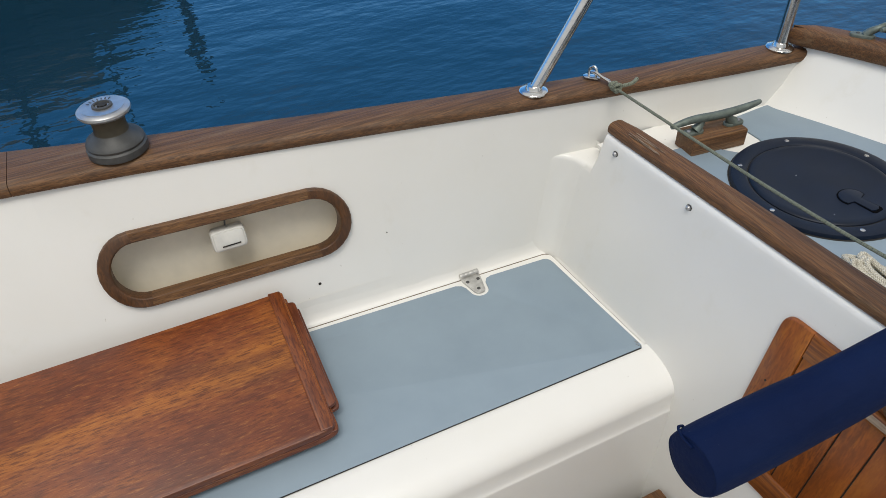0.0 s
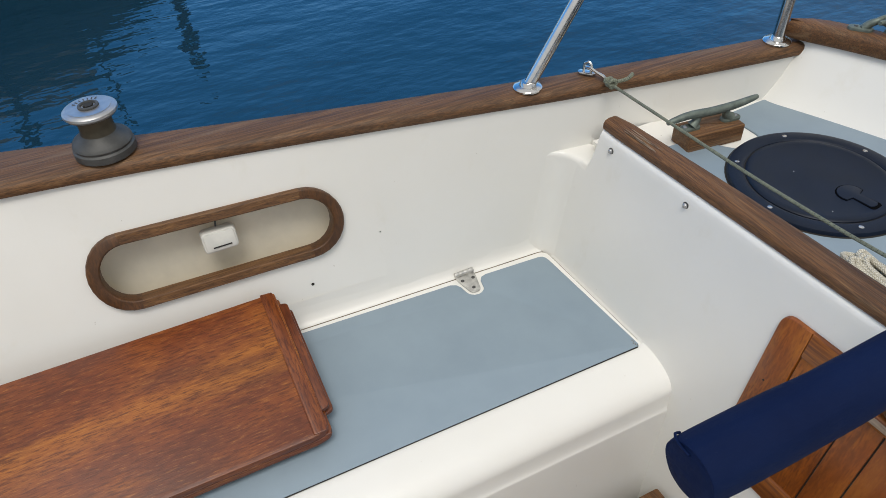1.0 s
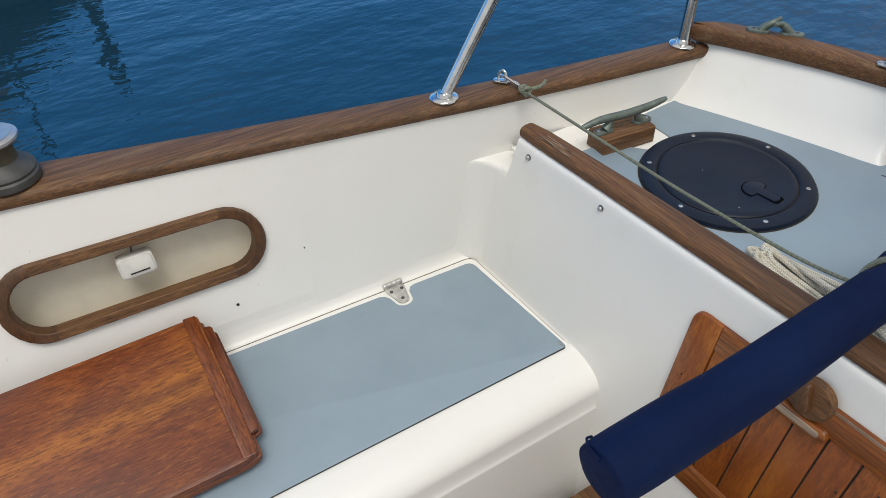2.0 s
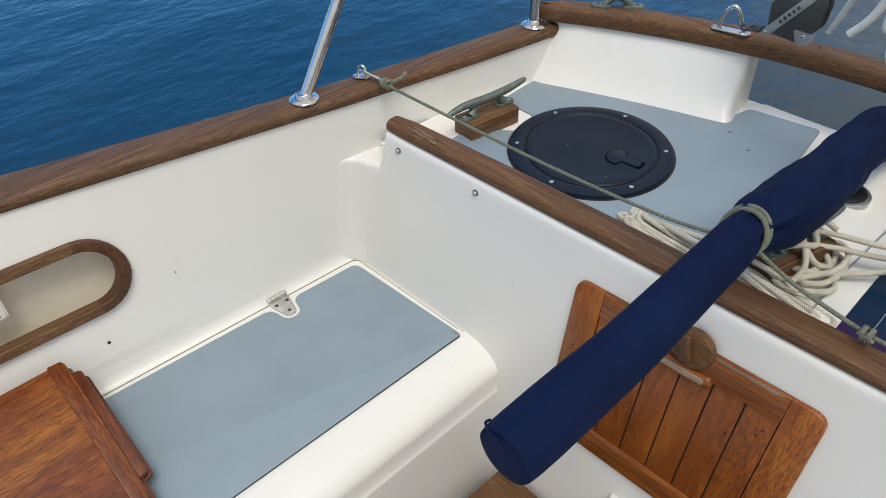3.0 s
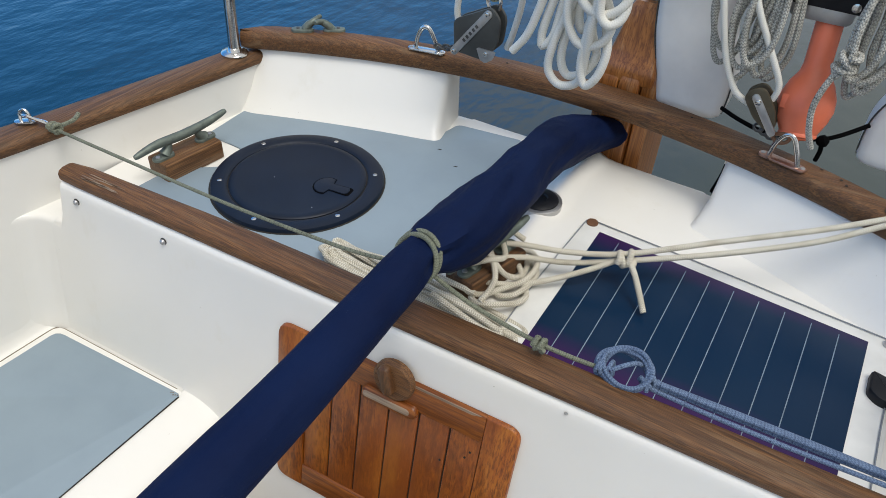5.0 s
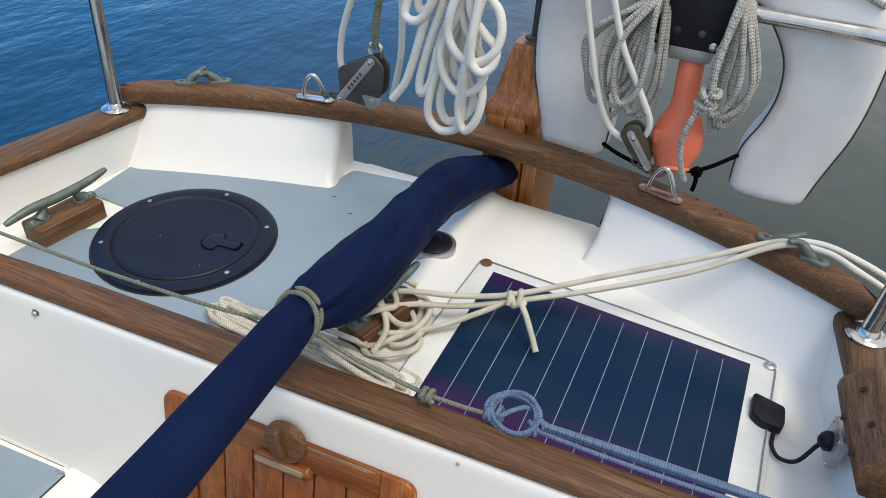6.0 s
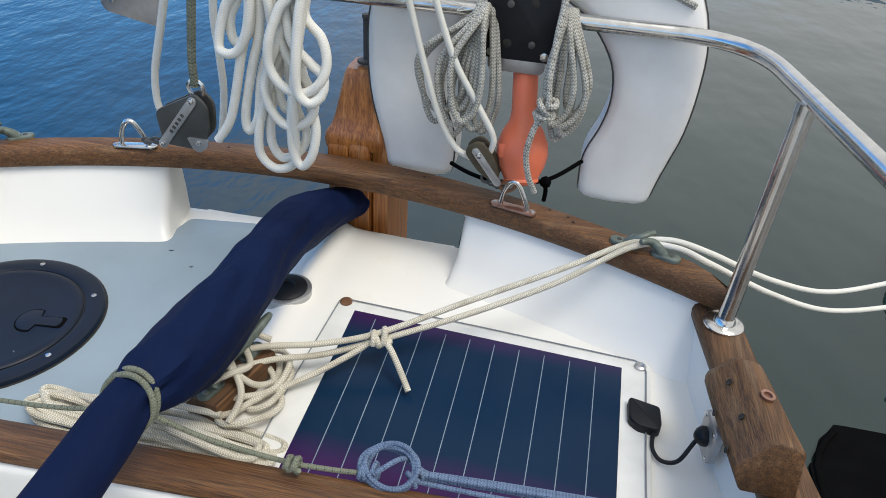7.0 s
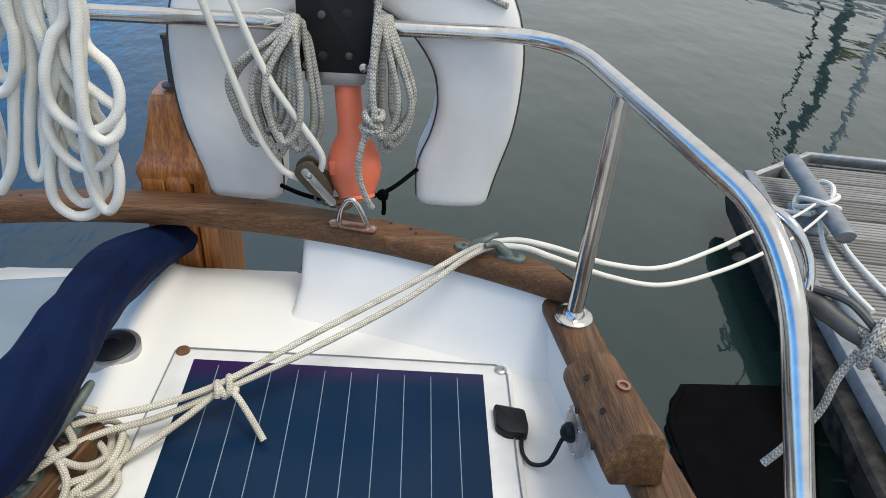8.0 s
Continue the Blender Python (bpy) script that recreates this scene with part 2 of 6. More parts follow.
def steel_mat():
    k = Nodes("polished stainless steel")
    smear = k.noise(40, 4)
    scr = k.noise(18, 3, (1, 1, 14))
    base = k.ramp(smear, [(0.3, (0.55, 0.54, 0.52)), (0.7, (0.67, 0.66, 0.64))])
    k.bump(scr, 0.03, 0.001)
    return k.set(base, k.math("MULTIPLY_ADD", smear, 0.16, 0.11), 1.0)


def dock_mat():
    k = Nodes("grey grooved decking")
    co = k.t.nodes.new("ShaderNodeTexCoord")
    grain = k.noise(1.0, 6, (3, 60, 10), 0.65)
    blot = k.noise(9, 5)
    info = k.t.nodes.new("ShaderNodeObjectInfo")
    base = k.ramp(k.math("ADD", k.math("MULTIPLY", grain, 0.7), k.math("MULTIPLY", info.outputs["Random"], 0.25)),
                  [(0.25, (0.08, 0.076, 0.068)), (0.5, (0.24, 0.232, 0.218)), (0.8, (0.42, 0.41, 0.39))])
    base = k.mixc(k.ramp(blot, [(0.55, (0, 0, 0)), (0.75, (0.5, 0.5, 0.5))]), base, (0.16, 0.17, 0.13))
    k.bump(grain, 0.5, 0.003)
    return k.set(base, 0.85, 0.0)


GEL = gelcoat_mat("cream cockpit gelcoat", (0.768, 0.752, 0.703), (0.812, 0.800, 0.762))
GEL_WHITE = gelcoat_mat("white deck gelcoat", (0.782, 0.765, 0.712), (0.828, 0.813, 0.768))
RECESS_CREAM = plain("duller beige gelcoat", (0.76, 0.70, 0.575), 0.6, 0, 0.18, 8, 120, 0.2)
WATER = water_mat()
PAD = pad_mat()
CANVAS = canvas_mat()
CELLS = cells_mat()
STEEL = steel_mat()
DOCK = dock_mat()
TEAK_Y = wood("weathered teak along the boat", (0.048, 0.021, 0.007), (0.165, 0.076, 0.026), (0.30, 0.158, 0.058), 0.62, "Y", 0.04, (0.25, 0.165, 0.095), 0.7, 1.7)
TEAK_X = wood("weathered teak athwart", (0.042, 0.017, 0.005), (0.150, 0.063, 0.018), (0.30, 0.143, 0.045), 0.60, "X", 0.03, (0.25, 0.158, 0.080), 0.9, 2.3)
TEAK_Z = wood("dark teak upright", (0.05, 0.020, 0.006), (0.115, 0.047, 0.013), (0.18, 0.078, 0.024), 0.5, "Z", 0.10)
SILVER_TEAK = wood("bare silvered teak", (0.18, 0.12, 0.08), (0.36, 0.27, 0.19), (0.55, 0.46, 0.37), 0.7, "X")
VARNISH_X = wood("varnished mahogany athwart", (0.10, 0.022, 0.002), (0.30, 0.088, 0.008), (0.50, 0.19, 0.024), 0.40, "X", 0.16, None, 0.2)
BOARD_WOOD = board_mat()
MOULDING_WOOD = wood("dark red varnished moulding", (0.07, 0.013, 0.003), (0.17, 0.040, 0.006), (0.30, 0.088, 0.014), 0.38, "X", 0.15, None, 0.2)
VARNISH_Z = wood("varnished mahogany upright", (0.085, 0.017, 0.002), (0.31, 0.080, 0.006), (0.50, 0.175, 0.018), 0.40, "Z", 0.16, None, 0.2, 1.0, (0.225, 0.054, 0.005))
RUDDER_WOOD = wood("varnished rudder wood", (0.17, 0.052, 0.010), (0.42, 0.155, 0.034), (0.60, 0.28, 0.09), 0.36, "Z", 0.25, (0.62, 0.40, 0.22), 0.25)
BLACK = plain("black plastic", (0.009, 0.010, 0.013), 0.45, 0, 0.35, 18, 500, 0.25, 0.0, 0.3)
HATCH_BLACK = plain("navy black hatch plastic", (0.0050, 0.0110, 0.026), 0.42, 0, 0.3, 14, 700, 0.3, 0.0, 0.26)
MATT_BLACK = plain("matt black rubber and dark reflection", (0.0035, 0.0035, 0.004), 0.9, 0, 0.4, 12, 120, 0.5, 0.0, 0.04)
WHITE_PLASTIC = plain("aged white plastic", (0.66, 0.65, 0.60), 0.4, 0, 0.12, 30, 300, 0.1)
VINYL = plain("white vinyl cover", (0.80, 0.79, 0.77), 0.45, 0, 0.10, 9, 160, 0.35)
BACKING = plain("white panel backing", (0.74, 0.74, 0.71), 0.45, 0, 0.10, 16, 200, 0.15)
BRONZE = plain("verdigris bronze", (0.16, 0.19, 0.165), 0.5, 0.45, 0.35, 60, 300, 0.4)
GUNMETAL = plain("dull grey anodised metal", (0.085, 0.085, 0.082), 0.55, 0.4, 0.35, 30, 300, 0.3)
DRUM = plain("worn drum metal", (0.085, 0.07, 0.045), 0.55, 0.35, 0.35, 30, 300, 0.4)
ALLOY = plain("brushed alloy", (0.50, 0.50, 0.50), 0.38, 0.85, 0.2, 40, 300, 0.2)
GALV = plain("galvanised grey iron", (0.26, 0.28, 0.30), 0.6, 0.35, 0.25, 30, 200, 0.35)
BRASS = plain("brown grommet", (0.19, 0.09, 0.045), 0.5, 0.3, 0.35, 60, 300, 0.3)
COPPER_PLATE = plain("worn copper plate", (0.42, 0.25, 0.19), 0.3, 0.85, 0.3, 60, 300, 0.2)
ORANGE = plain("faded orange plastic", (0.72, 0.17, 0.085), 0.45, 0, 0.18, 12, 120, 0.15)
HINGE = plain("worn dull steel", (0.56, 0.55, 0.52), 0.42, 0.6, 0.3, 90, 400, 0.3)
GREY_PLASTIC = plain("dark grey moulded plastic", (0.055, 0.058, 0.055), 0.45, 0, 0.3, 30, 300, 0.25)
SEAM = plain("dark seam", (0.02, 0.018, 0.015), 0.8, 0, 0.3, 40, 200, 0.2)
SHORE = plain("haze grey green shore backdrop", (0.085, 0.10, 0.095), 0.9, 0, 0.5, 0.05, 0.4, 0.2, 0.0, 0.1)
GAP = plain("joint shadow and grime brown", (0.20, 0.16, 0.11), 0.8, 0, 0.5, 30, 200, 0.3)
LINE_WHITE = plain("pale printed line", (0.20, 0.27, 0.34), 0.5, 0, 0.3, 60, 200, 0.05)
WET_WOOD = plain("mottled wet timber", (0.045, 0.043, 0.040), 0.7, 0, 0.95, 26, 90, 0.9, 0.0, 0.2)
GREEN_HULL = plain("dark green topsides", (0.008, 0.030, 0.032), 0.25, 0, 0.2, 2, 60, 0.05)
TAN_DECK = plain("tan and olive deck gear", (0.20, 0.17, 0.09), 0.7, 0, 0.6, 3, 20, 0.3)
HULL_WHITE = plain("white topsides", (0.70, 0.69, 0.65), 0.3, 0, 0.1, 3, 90, 0.1)
ROPE_CREAM = rope_mat("cream braided rope", (0.80, 0.77, 0.66), (0.27, 0.22, 0.14), 27.0)
ROPE_WHITE = rope_mat("white soft rope", (0.73, 0.72, 0.67), (0.58, 0.57, 0.51), 34.0, None, 0.22)
ROPE_GREY = rope_mat("grey flecked rope", (0.62, 0.61, 0.55), (0.03, 0.03, 0.027), 19.0, (0.05, 0.05, 0.045))
ROPE_GREEN = rope_mat("weathered green cord", (0.25, 0.27, 0.20), (0.085, 0.095, 0.07), 20.0, (0.04, 0.05, 0.04))
ROPE_BLUE = rope_mat("pale blue cord", (0.20, 0.28, 0.42), (0.04, 0.07, 0.14), 16.0, (0.03, 0.045, 0.10))

# ---- builders ----


def part(name, bm, material, parent, label="", sharp=38):
    """One bmesh as one mesh object under a thing or a part, or at top level where parent is None."""
    me = bpy.data.meshes.new(name)
    bmesh.ops.recalc_face_normals(bm, faces=bm.faces)
    bm.to_mesh(me)
    bm.free()
    me.materials.append(material)
    me.polygons.foreach_set("use_smooth", [True] * len(me.polygons))
    me.set_sharp_from_angle(angle=radians(sharp))
    ob = new(name, me)
    if parent is not None:
        ob.parent = parent
        if parent.get("world_built"):
            ob.matrix_parent_inverse = parent.matrix_basis.inverted()
    if label:
        tagged(ob, label)
    return ob


def thing(name, at, label, category, group="", local=False, kind=""):
    """An Empty at the base of a thing. local: its parts are built round the origin, and at is a pose."""
    ob = new(name)
    ob.empty_display_size = 0.05
    ob.matrix_basis = at if local else Matrix.Translation(at)
    if not local:
        ob["world_built"] = 1
    return tagged(ob, label, category, group, kind)


def struct(name, bm, material, label, category, sharp=38):
    return tagged(part(name, bm, material, None, "", sharp), label, category, kind="structure")


def add_loft(bm, rings, close_ends=True, closed=True):
    """Joins rings of equally many points by quads."""
    vs = [[bm.verts.new(p) for p in ring] for ring in rings]
    n = len(vs[0])
    for a, b in zip(vs, vs[1:]):
        for i in range(n if closed else n - 1):
            j = (i + 1) % n
            bm.faces.new((a[i], a[j], b[j], b[i]))
    if close_ends and closed:
        bm.faces.new(list(reversed(vs[0])))
        bm.faces.new(vs[-1])
    return vs


def add_box(bm, c, s, bevel=0.0, m=None, seg=2):
    made = bmesh.ops.create_cube(bm, size=1.0, matrix=Matrix.Translation(c) @ Matrix.Diagonal((*s, 1)))
    vs = made["verts"]
    if bevel:
        es = list({e for v in vs for e in v.link_edges})
        r = bmesh.ops.bevel(bm, geom=es, offset=bevel, segments=seg, profile=0.5, affect="EDGES")
        vs = list({v for f in r["faces"] for v in f.verts} | {v for v in vs if v.is_valid})
    if m is not None:
        bmesh.ops.transform(bm, matrix=m, verts=vs)


def box(c, s, bevel=0.0, m=None, seg=2):
    bm = bmesh.new()
    add_box(bm, c, s, bevel, m, seg)
    return bm


def add_lathe(bm, profile, m=None, n=28):
    rings = []
    for r, z in profile:
        ring = [Vector((r * math.cos(2 * math.pi * i / n), r * math.sin(2 * math.pi * i / n), z)) for i in range(n)]
        rings.append([m @ p for p in ring] if m is not None else ring)
    add_loft(bm, rings)


def lathe(profile, m=None, n=28):
    bm = bmesh.new()
    add_lathe(bm, profile, m, n)
    return bm


def spline(points, per=8, closed=False):
    """A smooth line through control points."""
    p = [Vector(q) for q in points]
    n = len(p)
    out = []
    for i in range(n if closed else n - 1):
        if closed:
            a, b, c, d = p[i - 1], p[i], p[(i + 1) % n], p[(i + 2) % n]
        else:
            a, b, c, d = p[max(i - 1, 0)], p[i], p[i + 1], p[min(i + 2, n - 1)]
        for k in range(per):
            t = k / per
            out.append(0.5 * (2 * b + (c - a) * t + (2 * a - 5 * b + 4 * c - d) * t * t + (3 * b - a - 3 * c + d) * t ** 3))
    if not closed:
        out.append(p[-1])
    return out


def add_tube(bm, line, r, n=8, closed=False):
    """A round tube along a line, unwrapped along its length. r: a radius, or one for each point."""
    uv = bm.loops.layers.uv.verify()
    m = len(line)
    rad = list(r) if isinstance(r, (list, tuple)) else [r] * m
    tans = []
    for i in range(m):
        a = line[i - 1] if (i or closed) else line[0]
        b = line[(i + 1) % m] if (closed or i < m - 1) else line[-1]
        t = b - a
        tans.append(t.normalized() if t.length > 1e-9 else Vector((0, 0, 1)))
    up = Vector((0, 0, 1)) if abs(tans[0].z) < 0.9 else Vector((1, 0, 0))
    side = tans[0].cross(up).normalized()
    rings, us, u = [], [], 0.0
    for i in range(m):
        side = (side - tans[i] * side.dot(tans[i])).normalized()
        top = side.cross(tans[i])
        rings.append([bm.verts.new(line[i] + rad[i] * (math.cos(a) * side + math.sin(a) * top)) for a in (2 * math.pi * k / n for k in range(n))])
        us.append(u)
        if i < m - 1:
            u += (line[i + 1] - line[i]).length / max(0.004, 2 * rad[i])
    us.append(u + (line[0] - line[-1]).length / max(0.004, 2 * rad[-1]))
    for i in range(m if closed else m - 1):
        a, b = rings[i], rings[(i + 1) % m]
        for k in range(n):
            f = bm.faces.new((a[k], a[(k + 1) % n], b[(k + 1) % n], b[k]))
            for lp, w in zip(f.loops, ((us[i], k / n), (us[i], (k + 1) / n), (us[i + 1], (k + 1) / n), (us[i + 1], k / n))):
                lp[uv].uv = w
    if not closed:
        for ring, flip in ((rings[0], True), (rings[-1], False)):
            bm.faces.new(list(reversed(ring)) if flip else ring)


def tube(line, r, n=8, closed=False):
    bm = bmesh.new()
    add_tube(bm, line, r, n, closed)
    return bm


def offset(outline, d):
    """A 2D outline moved inwards by d (counter-clockwise outlines)."""
    out = []
    n = len(outline)
    for i in range(n):
        a, b, c = (Vector(outline[j % n]) for j in (i - 1, i, i + 1))
        t1, t2 = (b - a).normalized(), (c - b).normalized()
        n1, n2 = Vector((-t1.y, t1.x)), Vector((-t2.y, t2.x))
        h = (n1 + n2)
        h = h / max(0.4, h.length_squared / 2) if h.length > 1e-6 else n1
        out.append(tuple(b + h * d))
    return out


def add_slab(bm, outline, z0, z1, b=0.0, m=None, under=0.0):
    """A flat piece of any outline (counter-clockwise), with its upper edge rounded by b."""
    levels = [(z0, under)] if under else []
    levels += [(z0 + under, 0.0)]
    if b:
        levels += [(z1 - b, 0.0), (z1 - b * 0.3, b * 0.3), (z1, b)]
    else:
        levels += [(z1, 0.0)]
    rings = []
    for i, (z, d) in enumerate(levels):
        o = offset(outline, d) if d else outline
        ring = [Vector((x, y, z)) for x, y in o]
        rings.append([m @ p for p in ring] if m is not None else ring)
    add_loft(bm, rings)


def slab(outline, z0, z1, b=0.0, m=None, under=0.0):
    bm = bmesh.new()
    add_slab(bm, outline, z0, z1, b, m, under)
    return bm


def round_corners(pts, r, seg=5):
    """An outline with its corners rounded; r: one radius or one a corner."""
    out = []
    n = len(pts)
    for i in range(n):
        a, b, c = (Vector(pts[j % n]) for j in (i - 1, i, i + 1))
        rr = r[i] if isinstance(r, (list, tuple)) else r
        rr = min(rr, (a - b).length * 0.45, (c - b).length * 0.45)
        if rr <= 0:
            out.append(tuple(b))
            continue
        p, q = b + (a - b).normalized() * rr, b + (c - b).normalized() * rr
        for k in range(seg + 1):
            t = k / seg
            out.append(tuple((1 - t) ** 2 * p + 2 * t * (1 - t) * b + t * t * q))
    return out


def rect(w, h, r=0.0, cx=0.0, cy=0.0, seg=5):
    pts = [(cx - w / 2, cy - h / 2), (cx + w / 2, cy - h / 2), (cx + w / 2, cy + h / 2), (cx - w / 2, cy + h / 2)]
    return round_corners(pts, r, seg) if r else pts


def stadium(cx, cy, half, r, slope=0.0, n=14):
    """A long round-ended outline."""
    pts = []
    for k in range(n + 1):
        a = -math.pi / 2 + math.pi * k / n
        pts.append((cx + half - r + r * math.cos(a), cy + r * math.sin(a)))
    for k in range(n + 1):
        a = math.pi / 2 + math.pi * k / n
        pts.append((cx - half + r + r * math.cos(a), cy + r * math.sin(a)))
    return [(x, y + (x - cx) * slope) for x, y in pts]

# ---- the boat's lines: x to port (dock side), y aft, z up from the seat ----
SEAT_BACK = lambda y: 0.868 - 0.043 * y
CAP_IN = lambda y: 1.013 - 0.1248 * y - 0.0741 * y * y + 0.0295 * y ** 3
CAP_OUT = lambda y: 1.1406 - 0.2613 * y + 0.0335 * y * y
DECK, CAP_Z, FWD, SOLE, WATER_Z = 0.300, 0.405, -0.70, -0.42, -0.50
SHEER = lambda y: max(-0.003, 0.0115 - 0.0135 * y)  # the capping climbs a little forward
SKEW = Matrix.Translation((0, 1.135, 0)) @ Matrix.Rotation(math.atan(0.05), 4, "Z")  # the bulkhead's plane at its top
LEAN_Z = lambda z: 0.175 * max(0.0, 0.345 - z)  # the bulkhead slopes forward to its foot


def wall_x(y, z):
    """How far the coaming's inner face stands off the middle line."""
    return SEAT_BACK(y) + (CAP_IN(y) - SEAT_BACK(y)) * z / 0.4


def grid(bm, us, vs, at):
    rows = [[bm.verts.new(at(u, v)) for v in vs] for u in us]
    for a, b in zip(rows, rows[1:]):
        for i in range(len(vs) - 1):
            bm.faces.new((a[i], a[i + 1], b[i + 1], b[i]))


def span(a, b, n):
    return [a + (b - a) * i / n for i in range(n + 1)]


# water
bm = bmesh.new()
grid(bm, span(-300, 300, 12), span(-300, 300, 12), lambda u, v: (u, v, WATER_Z))
struct("water", bm, WATER, "rippled dark blue harbour water", "water")

# unseen low shore added all round, so the polished steel mirrors a dull horizon
bm = bmesh.new()
ring = []
for k in range(120):
    a = 2 * math.pi * k / 120
    c, d = math.cos(a), math.sin(a)
    h = 13 + 9 * noise.noise(Vector((c * 2, d * 2, 1))) + 4 * noise.noise(Vector((c * 14, d * 14, 5)))
    ring.append([(c * 230, d * 230, WATER_Z - 0.5), (c * 232, d * 232, h * 0.6), (c * 238, d * 238, h), (c * 262, d * 262, h * 1.25), (c * 285, d * 285, WATER_Z - 0.5)])
add_loft(bm, ring + [ring[0]], close_ends=False, closed=False)
struct("backdrop_shore", bm, SHORE, "unseen low shore backdrop added round the harbour", "shore", 80)

# coaming on the water side, with its long locker opening
OPEN = dict(cx=0.299, cy=0.231, half=0.247, r=0.068, slope=0.030)
hole = stadium(**OPEN)
bm = bmesh.new()
zs = span(-0.02, CAP_Z + 0.014, 6)
Y0, Y1 = -0.02, 0.63
grid(bm, span(FWD, Y0, 6), zs, lambda y, z: (-wall_x(y, z), y, z))
grid(bm, span(Y1, 1.17, 6), zs, lambda y, z: (-wall_x(y, z), y, z))
ring_out = []
for hy, hz in hole:
    d = Vector((hy - OPEN["cx"], hz - OPEN["cy"]))
    d.x *= 0.9
    ty = ((Y1 if d.x > 0 else Y0) - OPEN["cx"]) / d.x if abs(d.x) > 1e-6 else 1e9
    tz = ((zs[-1] if d.y > 0 else zs[0]) - OPEN["cy"]) / d.y if abs(d.y) > 1e-6 else 1e9
    t = min(ty, tz)
    ring_out.append((OPEN["cx"] + d.x * t, OPEN["cy"] + d.y * t))
for corner in ((Y0, zs[0]), (Y1, zs[0]), (Y1, zs[-1]), (Y0, zs[-1])):
    k = min(range(len(ring_out)), key=lambda i: (Vector(ring_out[i]) - Vector(corner)).length)
    ring_out[k] = corner
rings = []
for f in (0.0, 0.06, 0.3, 0.65, 1.0):
    rings.append([(-wall_x(a + (c - a) * f, b + (e - b) * f), a + (c - a) * f, b + (e - b) * f) for (a, b), (c, e) in zip(hole, ring_out)])
add_loft(bm, rings, close_ends=False)
wall = struct("wall_coaming_starboard", bm, GEL, "smooth cream gelcoat cockpit coaming", "wall", 60)
# the recess behind the opening, hollowed wider below than above
bm = bmesh.new()


def recess_at(a, b, d):
    low = max(0.0, 0.26 - b)
    return (-wall_x(a, b) + 0.001 - d, a + (a - 0.304) * d * 0.6, b - d * (1.1 if low > 0.02 else 1.1 * low / 0.02))


add_loft(bm, [[recess_at(a, b, d) for a, b in hole] for d in (0.0, 0.02, 0.045, 0.060)], close_ends=False)
bm.faces.new([bm.verts.new(recess_at(a, b, 0.0595)) for a, b in hole])
struct("locker_recess", bm, RECESS_CREAM, "duller beige gelcoat recess of the cockpit locker", "locker recess", 60)

def bulwark_x(y, z):
    """The bulwark's inner face: it leaves the coaming's flare smoothly."""
    own, t = CAP_IN(y) - 0.09 * max(0.0, 0.36 - z), min(1.0, (y - 1.17) / 0.25)
    return own + (wall_x(1.17, z) - CAP_IN(1.17) + 0.09 * max(0.0, 0.36 - z)) * (1 - t) ** 2


# bulwark by the afterdeck, both sides, and the port coaming
for s, y_from, word in ((-1, 1.17, "starboard"), (1, FWD, "port")):
    bm = bmesh.new()
    if s > 0:
        grid(bm, span(FWD, 1.17, 10), span(-0.02, CAP_Z + 0.014, 5), lambda y, z: (wall_x(y, z), y, z))
        grid(bm, span(1.17, 1.72, 8), span(DECK - 0.02, CAP_Z, 4), lambda y, z: (bulwark_x(y, z), y, z))
    else:
        grid(bm, span(1.17, 1.72, 8), span(DECK - 0.02, CAP_Z, 4), lambda y, z: (-bulwark_x(y, z), y, z))
    struct("wall_bulwark_" + word, bm, GEL_WHITE, "cream gelcoat bulwark round the afterdeck", "wall", 60)

# outer skin of the hull and transom
bm = bmesh.new()
hull_ys = span(FWD, 1.70, 14)
for s in (-1, 1):
    rows = []
    for y in hull_ys:
        o = CAP_OUT(y) - 0.012
        rows.append([(s * o, y, CAP_Z + 0.012), (s * (o + 0.015), y, 0.2), (s * (o - 0.01), y, -0.2), (s * (o - 0.09), y, -0.55), (s * (o - 0.3), y, -0.9)])
    vs = [[bm.verts.new(p) for p in r] for r in rows]
    for a, b in zip(vs, vs[1:]):
        for i in range(4):
            bm.faces.new((a[i], a[i + 1], b[i + 1], b[i]))
o = CAP_OUT(1.70) - 0.012
tr = []
for k in span(-1, 1, 12):
    y = 1.70 + 0.185 * (1 - k * k)
    tr.append([(k * o, y, DECK - 0.03), (k * (o - 0.01), y - 0.01, -0.2), (k * (o - 0.09), y - 0.03, -0.55), (k * (o - 0.3), y - 0.06, -0.9)])
vs = [[bm.verts.new(p) for p in r] for r in tr]
for a, b in zip(vs, vs[1:]):
    for i in range(3):
        bm.faces.new((a[i], a[i + 1], b[i + 1], b[i]))
struct("hull", bm, HULL_WHITE, "white topsides and transom of a small yacht", "hull", 60)

# afterdeck, one moulded sheet with a low rounded ridge beside the tiller


def deck_z(x, y):
    ridge = 0.020 * math.exp(-((x - 0.03) / 0.028) ** 2)
    step = 0.010 / (1 + math.exp(-(x - 0.035) / 0.012))
    return DECK + ridge * min(1.0, max(0.0, (y - 1.22) / 0.2)) + step


bm = bmesh.new()
xs = span(-0.79, -0.10, 8) + span(-0.08, 0.16, 24) + span(0.2, 0.79, 7)
BULK = lambda x: 1.135 + 0.05 * x


def deck_at(t, x):
    y0, y1 = BULK(x) + 0.03, 1.875 if abs(x) < 0.32 else 1.80
    y = y0 + (y1 - y0) * t
    return (x, y, deck_z(x, y))


grid(bm, span(0, 1, 22), xs, deck_at)
struct("deck", bm, GEL_WHITE, "white moulded gelcoat afterdeck", "deck", 60)
